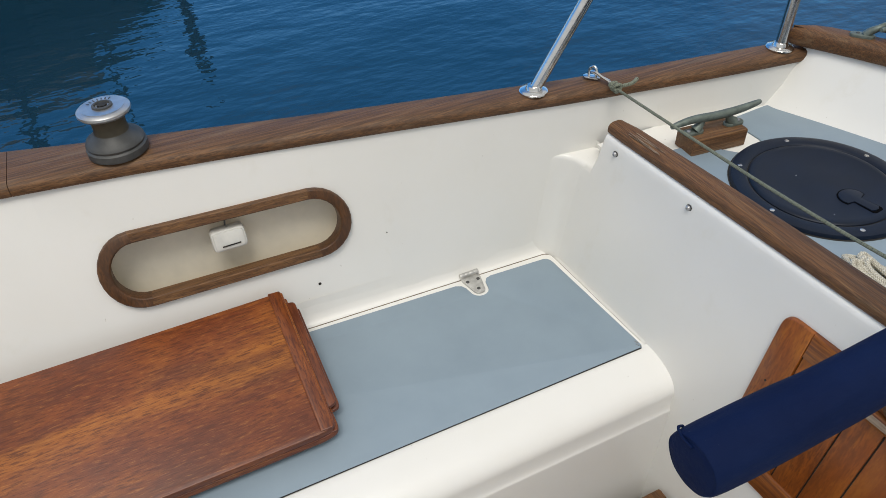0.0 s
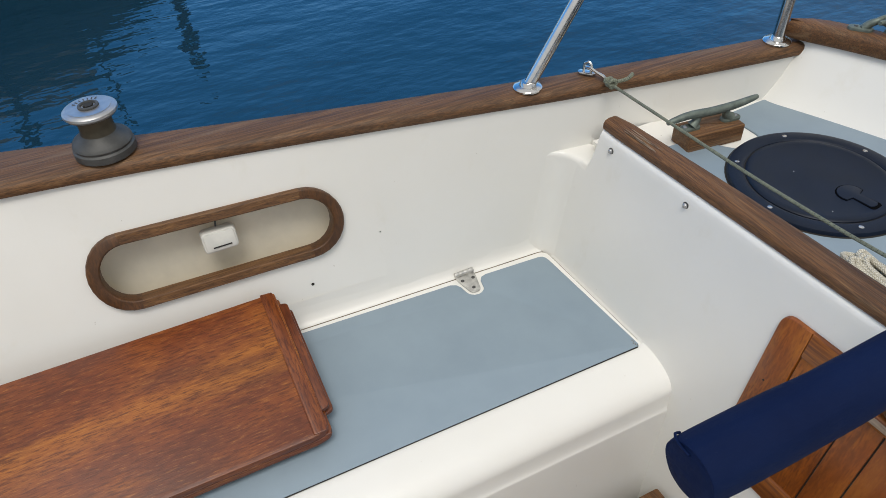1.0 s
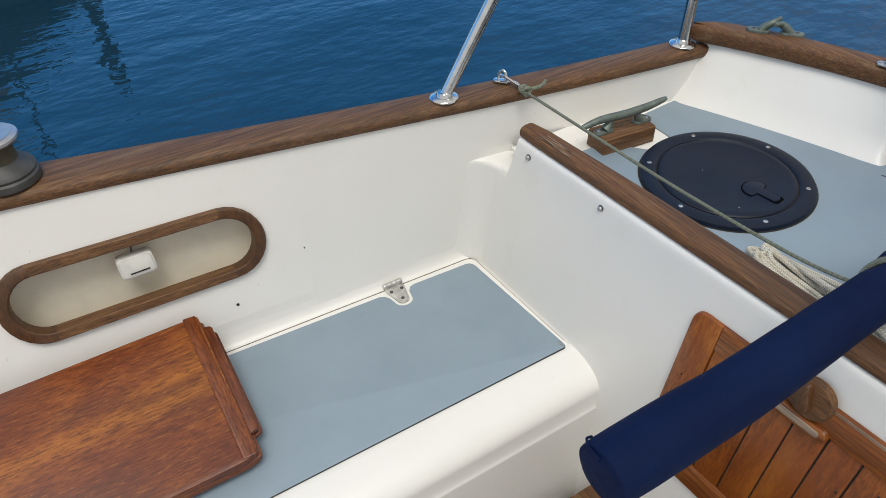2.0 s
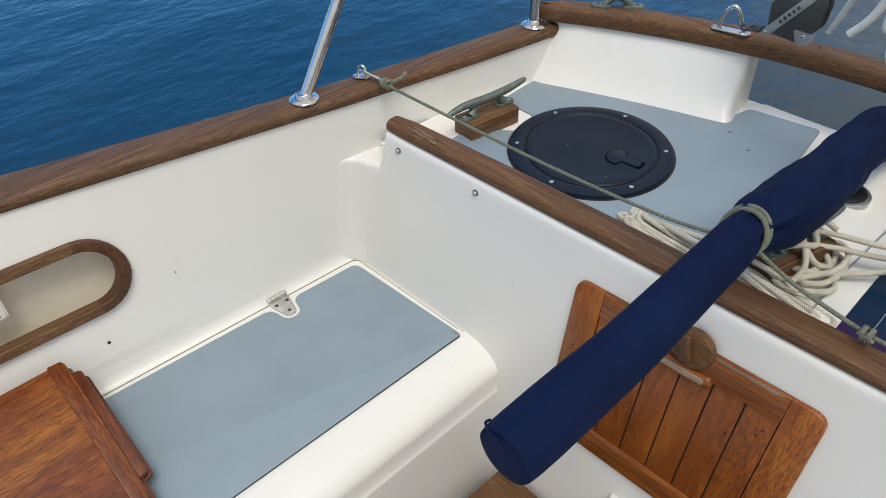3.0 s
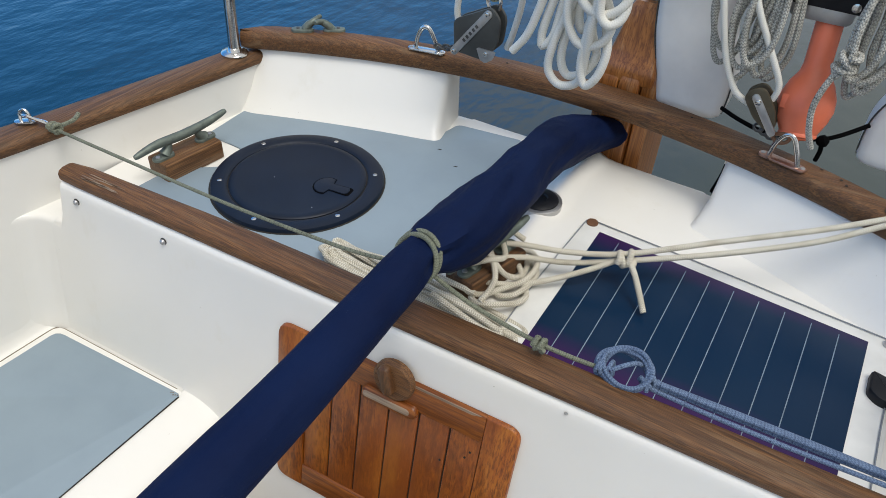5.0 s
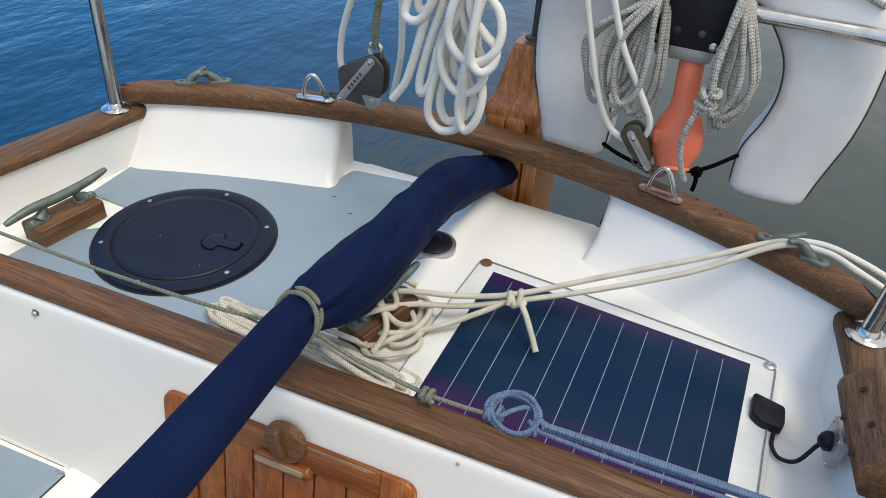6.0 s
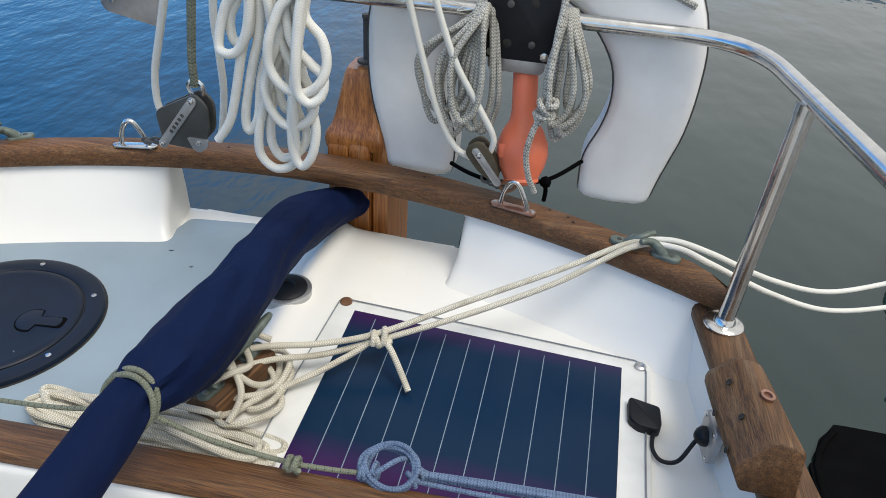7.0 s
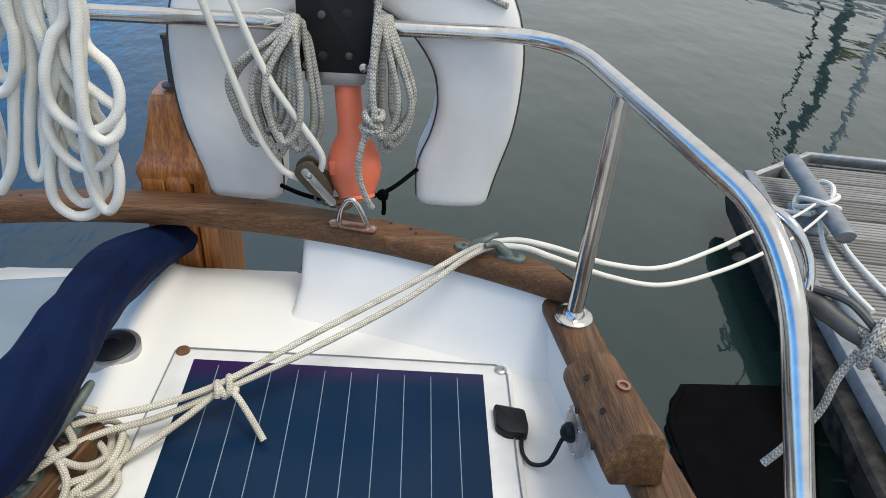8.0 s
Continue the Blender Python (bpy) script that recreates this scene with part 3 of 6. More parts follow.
# sill: the deck's rounded after edge in the transom's gap
bm = bmesh.new()
rings = []
for x in span(-0.33, 0.33, 30):
    z = deck_z(x, 1.8)
    y = 1.862 + 0.012 * (1 - (x / 0.33) ** 2)
    rings.append([(x, y, z), (x, y + 0.010, z - 0.003), (x, y + 0.014, z - 0.012), (x, y + 0.010, z - 0.06), (x, y - 0.02, z - 0.06), (x, y - 0.02, z - 0.001)])
add_loft(bm, rings)
struct("sill", bm, GEL_WHITE, "rounded white deck edge in the transom gap", "sill", 60)

# transom bulwarks at either side of the gap, under the taffrail
for s, word in ((-1, "starboard"), (1, "port")):
    low = [(0.295, 1.742), (0.45, 1.693), (0.60, 1.640), (0.735, 1.585), (0.80, 1.60), (0.80, 1.72), (0.62, 1.80), (0.45, 1.85), (0.315, 1.875)]
    mid = [(0.305, 1.772), (0.45, 1.722), (0.60, 1.668), (0.722, 1.615), (0.79, 1.62), (0.79, 1.72), (0.62, 1.79), (0.45, 1.845), (0.315, 1.875)]
    top = [(0.310, 1.815), (0.45, 1.772), (0.60, 1.722), (0.716, 1.665), (0.78, 1.66), (0.78, 1.715), (0.62, 1.78), (0.45, 1.84), (0.315, 1.868)]
    flare = [(x - (0.018 if i < 1 else 0.0), y - (0.022 if i < 4 else 0)) for i, (x, y) in enumerate(low)]
    bm = bmesh.new()
    rings = []
    for o, z in ((flare, DECK - 0.004), (low, DECK + 0.016), (mid, DECK + 0.05), (top, 0.437)):
        r = [(s * x, y, z) for x, y in round_corners(o, [0.02, 0.1, 0.1, 0.04, 0.02, 0.02, 0.05, 0.05, 0.012], 4)]
        rings.append(r)
    add_loft(bm, rings)
    struct("wall_transom_" + word, bm, GEL_WHITE, "white gelcoat transom bulwark beside the tiller gap", "wall", 50)

LID_BACK = lambda y: -0.806 - 0.045 * (1.027 - y)  # the seat hatch's edge along the coaming
# seat moulding, both sides, with a rounded front
prof = [(0.93, -0.03), (0.93, -0.004), (0.455, -0.004), (0.4515, 0.0015), (0.448, 0.003)]
for k in range(1, 13):
    a = math.pi / 2 * k / 12
    prof.append((0.448 - 0.106 * math.sin(a), -0.050 + 0.053 * math.cos(a)))
prof += [(0.3412, -0.064), (0.3388, -0.078), (0.3365, -0.0865), (0.3352, -0.0885), (0.3342, -0.0905), (0.3338, -0.094), (0.3330, -0.105), (0.320, -0.27), (0.304, SOLE - 0.02)]
for s, word in ((-1, "starboard"), (1, "port")):
    bm = bmesh.new()
    add_loft(bm, [[(s * x, y, z) for x, z in prof] for y in (FWD, 0.2, 0.8, 1.14)], close_ends=False, closed=False)
    struct("seat_" + word, bm, GEL, "cream moulded cockpit seat with a rounded front edge", "seat", 50)

struct("floor", box((0, 0.2, SOLE - 0.02), (0.66, 1.9, 0.04)), GEL, "cream moulded cockpit sole", "floor")
bm = bmesh.new()
add_box(bm, (0, FWD - 0.03, 0.2), (2.3, 0.06, 1.3), 0.01)
struct("wall_cabin", bm, GEL, "plain cream after wall of the cabin", "wall")

# bulkhead between cockpit and afterdeck: low at the sides, raised as a dam between
bm = bmesh.new()
front = [(-0.86, 1), (-0.80, 1), (-0.752, 1), (-0.741, 2), (-0.734, 3), (-0.70, 3), (-0.45, 3), (-0.34, 3), (-0.27, 3), (0, 3), (0.27, 3), (0.34, 3), (0.45, 3), (0.72, 3), (0.86, 3)]
lev = {1: DECK - 0.028, 2: DECK + 0.010, 3: 0.366}
cols = []
for u, l in front:
    zt = lev[l]
    r = 0.014
    y0 = -LEAN_Z(zt - r)
    low = [(u, -LEAN_Z(z), z) for z in (SOLE - 0.02, -0.2, -0.05, 0.0, 0.1, 0.2)]
    cols.append(low + [(u, -LEAN_Z(zt - r - 0.012), zt - r - 0.012), (u, y0, zt - r), (u, y0 + 0.004, zt - r * 0.35), (u, y0 + r, zt), (u, 0.046, zt), (u, 0.05, zt - 0.005), (u, 0.05, DECK - 0.01)])
add_loft(bm, cols, close_ends=False, closed=False)
bm.transform(SKEW)
bulk = struct("wall_bulkhead", bm, GEL, "cream gelcoat bulkhead between cockpit and afterdeck", "wall", 45)
# fillets where seat meets bulkhead and coaming
bm = bmesh.new()
pts = []
for x in span(-0.812, -0.452, 14):
    y, z = BULK(x) - LEAN_Z(0.0), -0.004
    pts.append([(x, y + 0.003, z + 0.014), (x, y - 0.0005, z + 0.007), (x, y - 0.003, z + 0.0025), (x, y - 0.006, z - 0.0005)])
add_loft(bm, pts, close_ends=False, closed=False)
struct("fillet_bulkhead", bm, GEL, "rounded gelcoat corner at the end of the seat", "fillet", 60)
bm = bmesh.new()
pts = []
for y in span(FWD, 1.08, 14):
    x, e = -wall_x(y, 0.04), LID_BACK(y) - 0.0035
    pts.append([(x - 0.003, y, 0.060), (x, y, 0.040), (x + (e - x) * 0.12, y, 0.024), (x + (e - x) * 0.35, y, 0.010), (x + (e - x) * 0.7, y, 0.003), (e, y, 0.0008), (e + 0.0005, y, -0.0055)])
add_loft(bm, pts, close_ends=False, closed=False)
struct("fillet_coaming", bm, GEL, "rounded gelcoat corner behind the seat", "fillet", 60)
bm = bmesh.new()
pts = []
for z in span(-0.004, DECK - 0.042, 8):
    yc = BULK(-wall_x(1.09, z)) - 0.0006 - LEAN_Z(z)
    xc = -wall_x(yc, z) + 0.0006
    r = 0.05
    p0, p1, p2 = Vector((-wall_x(yc - r, z) + 0.0006, yc - r, z)), Vector((xc, yc, z)), Vector((xc + r, BULK(xc + r) - 0.0006 - LEAN_Z(z), z))
    pts.append([(1 - t) ** 2 * p0 + 2 * t * (1 - t) * p1 + t * t * p2 for t in (q / 10 for q in range(11))])
    pts[-1][0] += Vector((-0.002, -0.004, 0))
    pts[-1][-1] += Vector((0.004, 0.002, 0))
last = pts[-1]
for a in (18, 36, 54, 72, 90):
    a = radians(a)
    pts.append([p + Vector((0, 0.014 * (1 - math.cos(a)), 0.014 * math.sin(a))) for p in last])
pts.append([p + Vector((0, 0.075, 0.0142)) for p in last])
add_loft(bm, pts, close_ends=False, closed=False)
struct("fillet_corner", bm, GEL, "rounded upright gelcoat corner", "fillet", 60)

# ---- rails of teak ----


def cap_rail(s, word):
    """A side's capping, in scarfed lengths."""
    rail = thing("cap_rail", (s * 0.9, 0.8, CAP_Z), "weathered teak capping rail along the " + word, "rail", "capping rails")
    cuts = [FWD, -0.045, 1.735]
    for a, b in zip(cuts, cuts[1:]):
        ys = span(a + 0.0006, b - 0.0006, max(4, int((b - a) / 0.06)))
        rings = []
        for y in ys:
            i, o = CAP_IN(y) - 0.008, CAP_OUT(y)
            w = o - i
            sec = [(0.0, 0.008), (0.0, 0.018), (0.004, 0.025), (0.012, 0.029), (w - 0.012, 0.031), (w - 0.004, 0.027), (w, 0.019), (w, 0.0), (0.01, 0.0), (0.002, 0.003)]
            rings.append([(s * (i + u), y, CAP_Z - 0.004 + SHEER(y) + z) for u, z in sec])
        bm = bmesh.new()
        add_loft(bm, rings)
        part("capping", bm, TEAK_Y, rail)
    return rail


cap_rail(-1, "starboard coaming")
cap_rail(1, "port coaming")

# taffrail across the stern
taff = thing("taffrail", (0, 1.85, 0.437), "arched weathered teak taffrail plank across the stern", "rail")
t_in = lambda x: 1.831 - 0.355 * x * x
t_out = lambda x: 1.894 - 0.36 * x * x
bm = bmesh.new()
rings = []
for x in span(-0.772, 0.772, 60):
    a, b = t_in(x), t_out(x)
    e = max(0.0, abs(x) - 0.722) / 0.05
    a, b = a + 0.010 * e ** 3, b - 0.034 * e * e
    w = b - a
    sec = [(0.004, 0.0), (0.0, 0.006), (0.0, 0.028), (0.004, 0.036), (0.012, 0.040), (w - 0.012, 0.042), (w - 0.004, 0.038), (w, 0.030), (w, 0.005), (w - 0.004, 0.0)]
    rings.append([(x, a + u, 0.436 + z) for u, z in sec])
add_loft(bm, rings)
part("plank", bm, TEAK_X, taff)
# bungs and small screws in it
for x, dy in ((-0.19, 0.03), (0.22, 0.035), (0.47, 0.045), (0.505, 0.04), (0.515, 0.03)):
    part("bung", lathe([(0.0026, 0.0), (0.0026, 0.0006), (0.0015, 0.0004)], pose(x, t_in(x) + dy, 0.4780), 10), SEAM, taff)

# capping of the bulkhead dam
dam = thing("bulkhead_rail", SKEW @ Vector((0, 0.02, 0.366)), "weathered teak capping rail on top of the bulkhead", "rail")
bm = bmesh.new()
rings = []
for i, u in enumerate(span(-0.735, 0.84, 36)):
    e = max(0.0, -0.70 - u) / 0.035
    a, b = 0.004 + 0.002 * e, 0.060 - 0.006 * e - 0.009 * max(0.0, min(1.0, (-0.40 - u) / 0.33))
    sec = [(a + 0.002, 0.0), (a, 0.004), (a, 0.014), (a + 0.004, 0.020), (a + 0.012, 0.023), (b - 0.012, 0.023), (b - 0.004, 0.020), (b, 0.014), (b, 0.003), (b - 0.002, 0.0)]
    rings.append([SKEW @ Vector((u, y, 0.366 + z)) for y, z in sec])
add_loft(bm, rings)
part("capping", bm, TEAK_X, dam)
random.seed(4)
for k in range(16):
    u, y = -0.69 + 0.07 * random.random(), 0.010 + 0.020 * random.random()
    part("bare_streak", slab(round_corners([(u, y), (u + 0.03, y - 0.001), (u + 0.045, y + 0.0006), (u + 0.01, y + 0.0011)], 0.0004, 2), 0.3888, 0.3900, 0.0, SKEW), SILVER_TEAK, dam)

# ---- the locker lid with its pad and hinge ----
lid = thing("seat_hatch", (-0.63, 0.7, 0.0), "white hinged cockpit seat hatch with a grey blue pad", "seat hatch")
L0 = -0.55
PAD_BACK = lambda y: -0.789 - 0.0535 * (1.012 - y)
lid_out = round_corners([(-0.460, L0), (-0.4475, 1.048), (-0.806, 1.0285), (LID_BACK(L0), L0)], [0.01, 0.008, 0.022, 0.01], 6)
part("panel", slab(lid_out, -0.0035, 0.0035, 0.0025), GEL, lid)
hy = 0.810
notch_pts = []
for k in range(9):
    a = math.pi * k / 8
    notch_pts.append((-0.768 + 0.023 * math.sin(a), hy + 0.023 * math.cos(a)))
pad_out = [(-0.4575, L0 + 0.02), (-0.4450, 1.030), (-0.4450, 1.0365), (-0.451, 1.0395), (-0.768, 1.0165), (-0.778, 1.0145), (-0.786, 1.009), (-0.7895, 1.000)]
pad_out += [(PAD_BACK(hy + 0.046), hy + 0.046), (-0.794, hy + 0.033), (-0.784, hy + 0.026)] + notch_pts[1:-1] + [(-0.784, hy - 0.026), (-0.796, hy - 0.033), (PAD_BACK(hy - 0.046), hy - 0.046), (PAD_BACK(L0 + 0.02), L0 + 0.02)]
part("pad", slab(pad_out, 0.0034, 0.0066, 0.0012), PAD, lid, "grey blue rubbery pad")
edge = [Vector((x, y, 0.0040)) for x, y in ((-0.4567, L0 + 0.02), (-0.4502, 0.4), (-0.4457, 0.9), (-0.4442, 1.034))]
part("seam", tube(spline(edge, 6), 0.0015, 6), SEAM, lid)
# brown tube that paints the shadow line in the joint round the lid
gap = [Vector((x, y, z)) for x, y, z in ((LID_BACK(L0) - 0.0015, L0, 0.0012), (LID_BACK(0.75) - 0.0015, 0.75, 0.0012), (-0.8085, 1.010, 0.001), (-0.8055, 1.0225, 0.0), (-0.788, 1.0305, -0.001), (-0.60, 1.0405, -0.001), (-0.465, 1.0480, -0.001))]
part("seam", tube(gap, 0.0017, 6), GAP, lid)
for q in range(5):
    part("scuff", slab(round_corners([(-0.4485 - 0.004 * q, 1.0365 - 0.002 * (q % 3)), (-0.4465 - 0.004 * q, 1.0362 - 0.002 * (q % 3)), (-0.4460 - 0.004 * q, 1.0330 - 0.002 * (q % 3)), (-0.4490 - 0.004 * q, 1.0340 - 0.002 * (q % 3))], 0.0004, 2), 0.0064, 0.0069), GAP, lid)
hinge = part("hinge", slab(round_corners([(-0.754, hy - 0.012), (-0.754, hy + 0.012), (-0.806, hy + 0.024), (-0.819, hy + 0.024), (-0.819, hy - 0.024), (-0.806, hy - 0.024)], [0.012, 0.012, 0.004, 0.002, 0.002, 0.004], 5)[::1], 0.004, 0.0075, 0.001), HINGE, lid, "worn stainless hinge")
for k in range(4):
    part("knuckle", lathe([(0.0058, 0.0), (0.0062, 0.001), (0.0062, 0.011), (0.0058, 0.012)], pose(-0.822, hy - 0.024 + k * 0.0122, 0.011, -90, 0, 0), 14), HINGE, hinge)
for sx, sy in ((-0.800, -0.014), (-0.800, 0.014), (-0.769, 0.0)):
    part("screw", lathe([(0.0045, 0.0), (0.0042, 0.0012), (0.002, 0.0020)], pose(sx, hy + sy, 0.0073), 12), GUNMETAL, hinge)

# ---- teak frame round the locker opening ----
fr = thing("trim_opening", (-0.92, 0.304, 0.155), "round-ended teak trim round the coaming locker opening", "trim", kind="structure")
o_out = stadium(0.299, 0.231, 0.260, 0.0795, 0.030, 14)
o_in = stadium(0.300, 0.230, 0.235, 0.0575, 0.030, 14)
N_ST = len(o_out)


def frame_piece(idx, name, material):
    bm = bmesh.new()
    rings = []
    for i in idx:
        (a, b), (c, d) = o_out[i % N_ST], o_in[i % N_ST]
        pts = []
        for f, h in ((0.0, -0.002), (0.0, 0.008), (0.06, 0.0115), (0.14, 0.013), (0.86, 0.013), (0.94, 0.0115), (1.0, 0.008), (1.0, -0.02)):
            y, z = a + (c - a) * f, b + (d - b) * f
            pts.append((-wall_x(y, z) + h, y, z + h * 0.3))
        rings.append(pts)
    add_loft(bm, rings)
    part(name, bm, material, fr)


frame_piece(range(0, 8), "end_piece", TEAK_Z)
frame_piece(range(7, 15), "end_piece", TEAK_Z)
frame_piece(range(14, 16), "long_piece", TEAK_Y)
frame_piece(range(15, 23), "end_piece", TEAK_Z)
frame_piece(range(22, 30), "end_piece", TEAK_Z)
frame_piece(range(29, 31), "long_piece", TEAK_Y)

# white switch box in the recess
sb = thing("switch_box", (-0.95, 0.307, 0.205), "small white plastic box hung in the locker opening", "box")
M = pose(-0.938, 0.303, 0.238, 0, -16, 0) @ Matrix.Scale(0.92, 4)
part("body", slab(rect(0.052, 0.078, 0.012), -0.016, 0.016, 0.006, M @ pose(0, 0, 0, 0, 90, 0)), WHITE_PLASTIC, sb)
part("cover", slab(rect(0.042, 0.068, 0.009), 0.016, 0.019, 0.002, M @ pose(0, 0, 0, 0, 90, 0)), WHITE_PLASTIC, sb)
part("slot", box((0.0205, 0.002, -0.012), (0.002, 0.042, 0.003), 0.0005, M), SEAM, sb)
part("hook", tube(spline([M @ Vector(p) for p in ((0.0, 0.0, 0.03), (0.0, 0.004, 0.045), (-0.006, 0.012, 0.05))], 5), 0.002, 6), GUNMETAL, sb)
for y, z in ((0.460, 0.092), (0.631, 0.174)):
    r = 0.0035 if z < 0.15 else 0.0013
    tagged(part("screw_hole", lathe([(r, 0.0), (r, 0.0012), (r * 0.4, 0.0004)], Matrix.Translation((-wall_x(y, z) + 0.0004, y, z)) @ pose(0, 0, 0, 0, 90, 0), 10), SEAM, None), "small dark screw hole in the coaming", "hole")

# ---- winch on the capping ----
winch = thing("winch", Matrix.Translation((-1.040, 0.158, 0.4415)) @ Matrix.Scale(0.89, 4), "small two-tone sheet winch on the teak capping", "winch", local=True)
part("base", lathe([(0.060, 0.0), (0.064, 0.003), (0.064, 0.018), (0.060, 0.022), (0.062, 0.028), (0.058, 0.036), (0.044, 0.045), (0.037, 0.052)], None, 40), GUNMETAL, winch)
part("drum", lathe([(0.0375, 0.050), (0.0352, 0.060), (0.0350, 0.075), (0.039, 0.088), (0.040, 0.091)], None, 40), DRUM, winch)
topf = part("top_flange", lathe([(0.040, 0.090), (0.052, 0.094), (0.0555, 0.099), (0.055, 0.104), (0.050, 0.108), (0.045, 0.1085)], None, 40), ALLOY, winch)
part("dial", lathe([(0.0445, 0.1075), (0.0445, 0.1095), (0.022, 0.1095)], None, 36), ALLOY, topf, "pale worn metal dial")
for k in range(7):
    a = radians(150 + k * 14)
    part("dial_mark", box((0.034, 0, 0.1100), (0.007, 0.0022, 0.0008), 0, Matrix.Rotation(a, 4, "Z")), GUNMETAL, topf)
part("socket_ring", lathe([(0.022, 0.106), (0.021, 0.113), (0.016, 0.114), (0.014, 0.108)], None, 28), GUNMETAL, winch)
star = [((0.011 if k % 2 else 0.0085) * math.cos(k * math.pi / 8), (0.011 if k % 2 else 0.0085) * math.sin(k * math.pi / 8)) for k in range(16)]
part("socket", slab(star, 0.106, 0.1135), SEAM, winch)

# ---- washboards lying on the seat against the coaming ----
BOARD = Matrix.Translation((-0.50, 0.0, 0.034)) @ Matrix.Rotation(math.atan(0.06 / 0.36), 4, "Y")


def washboard(z0, y_end, x0, x1, label):
    """A varnished board with a bevelled tongue at its end, lying in the tilted plane."""
    t = thing("washboard", BOARD @ Vector(((x0 + x1) / 2, 0.1, z0)), label, "washboard", "stacked washboards")
    body = round_corners([(x0, -0.42), (x1, -0.42), (x1, y_end - 0.03), (x1 - 0.006, y_end), (x0 + 0.004, y_end)], [0.004, 0.004, 0.012, 0.016, 0.006], 5)
    part("panel", slab(body, z0, z0 + 0.018, 0.003, BOARD, 0.002), BOARD_WOOD, t)
    step = [(x0 + 0.001, y_end - 0.030), (x1 - 0.004, y_end - 0.030), (x1 - 0.004, y_end - 0.004), (x0 + 0.003, y_end - 0.004)]
    part("end_moulding", slab(round_corners(step, 0.003, 3), z0 + 0.0175, z0 + 0.0205, 0.0015, BOARD), MOULDING_WOOD, t)
    tongue = round_corners([(x0 + 0.03, y_end - 0.01), (x1 - 0.05, y_end - 0.01), (x1 - 0.055, y_end + 0.018), (x0 + 0.035, y_end + 0.018)], [0, 0, 0.01, 0.008], 4)
    part("tongue", slab(tongue, z0 + 0.001, z0 + 0.010, 0.002, BOARD), MOULDING_WOOD, t)
    return t


washboard(-0.010, 0.378, -0.362, -0.010, "lower varnished mahogany washboard leaning on the coaming")
washboard(0.0105, 0.372, -0.366, -0.010, "scuffed varnished mahogany washboard on top of another")

# ---- door in the bulkhead ----
door = thing("door_1", SKEW @ Vector((0, -0.01, -0.20)), "varnished mahogany plank locker door in the bulkhead", "door", kind="structure")
DM = SKEW @ Matrix(((1, 0, 0, 0), (0, 0.175, -1, -0.175 * 0.345), (0, 1, 0, 0), (0, 0, 0, 1)))  # local x across, y up, z out of the face
D0, D1, E0, E1 = -0.213, 0.229, -0.066, 0.288
for x0, x1, rr in ((D0, D0 + 0.057, [0.035, 0, 0, 0.035]), (D1 - 0.056, D1, [0, 0.040, 0.040, 0])):
    part("stile", slab(round_corners([(x0, E0), (x1, E0), (x1, E1), (x0, E1)], rr, 6), 0.0005, 0.0085, 0.0025, DM), VARNISH_Z, door)
for y0, y1, name in ((E1 - 0.051, E1, "top_rail"), (E0, E0 + 0.051, "bottom_rail")):
    part(name, slab(rect(D1 - D0 - 0.1134, y1 - y0, 0, (D0 + D1) / 2 + 0.0005, (y0 + y1) / 2), 0.0005, 0.0080, 0.002, DM), VARNISH_X, door)
part("backing", slab(rect(D1 - D0 - 0.02, E1 - E0 - 0.02, 0, (D0 + D1) / 2, (E0 + E1) / 2), 0.0002, 0.0012, 0, DM), SEAM, door)
n_pl = 6
pw = (D1 - D0 - 0.113) / n_pl
for k in range(n_pl):
    cx = D0 + 0.057 + pw * (k + 0.5)
    part("plank", slab(rect(pw - 0.0028, E1 - E0 - 0.1035, 0, cx, (E0 + E1) / 2), 0.0006, 0.0045, 0.0018, DM), VARNISH_Z, door)
grip = part("grip", slab(stadium(0.012, 0.236, 0.051, 0.0115), 0.004, 0.017, 0.004, DM), VARNISH_X, door)
part("worn_top", slab(stadium(0.008, 0.237, 0.043, 0.0064), 0.0165, 0.0178, 0.0008, DM), SILVER_TEAK, grip, "bare grey worn wood")
tb = part("turn_button", lathe([(0.034, 0.0), (0.036, 0.002), (0.036, 0.009), (0.032, 0.013)], DM @ pose(0.016, 0.284, 0.006), 28), TEAK_X, door, "round teak turn button")
part("knob", slab(rect(0.02, 0.05, 0.009), 0.0, 0.012, 0.004, DM @ pose(0.008, 0.288, 0.018, 0, 0, 20)), TEAK_Z, tb)
for dx, dy in ((0.20, -0.02), (0.150, 0.19), (0.157, 0.205), (0.11, 0.16), (-0.19, 0.15)):
    part("plug", lathe([(0.002, 0.0), (0.002, 0.001), (0.001, 0.0014)], DM @ pose(dx, dy, 0.0083 if abs(dx) > 0.172 else 0.0044), 8), SEAM, door)
part("worn_edge", slab(round_corners([(0.02, E1 - 0.0055), (0.15, E1 - 0.006), (0.165, E1 - 0.001), (0.03, E1 - 0.0012)], 0.001, 2), 0.0050, 0.0086, 0.0, DM), SILVER_TEAK, door)

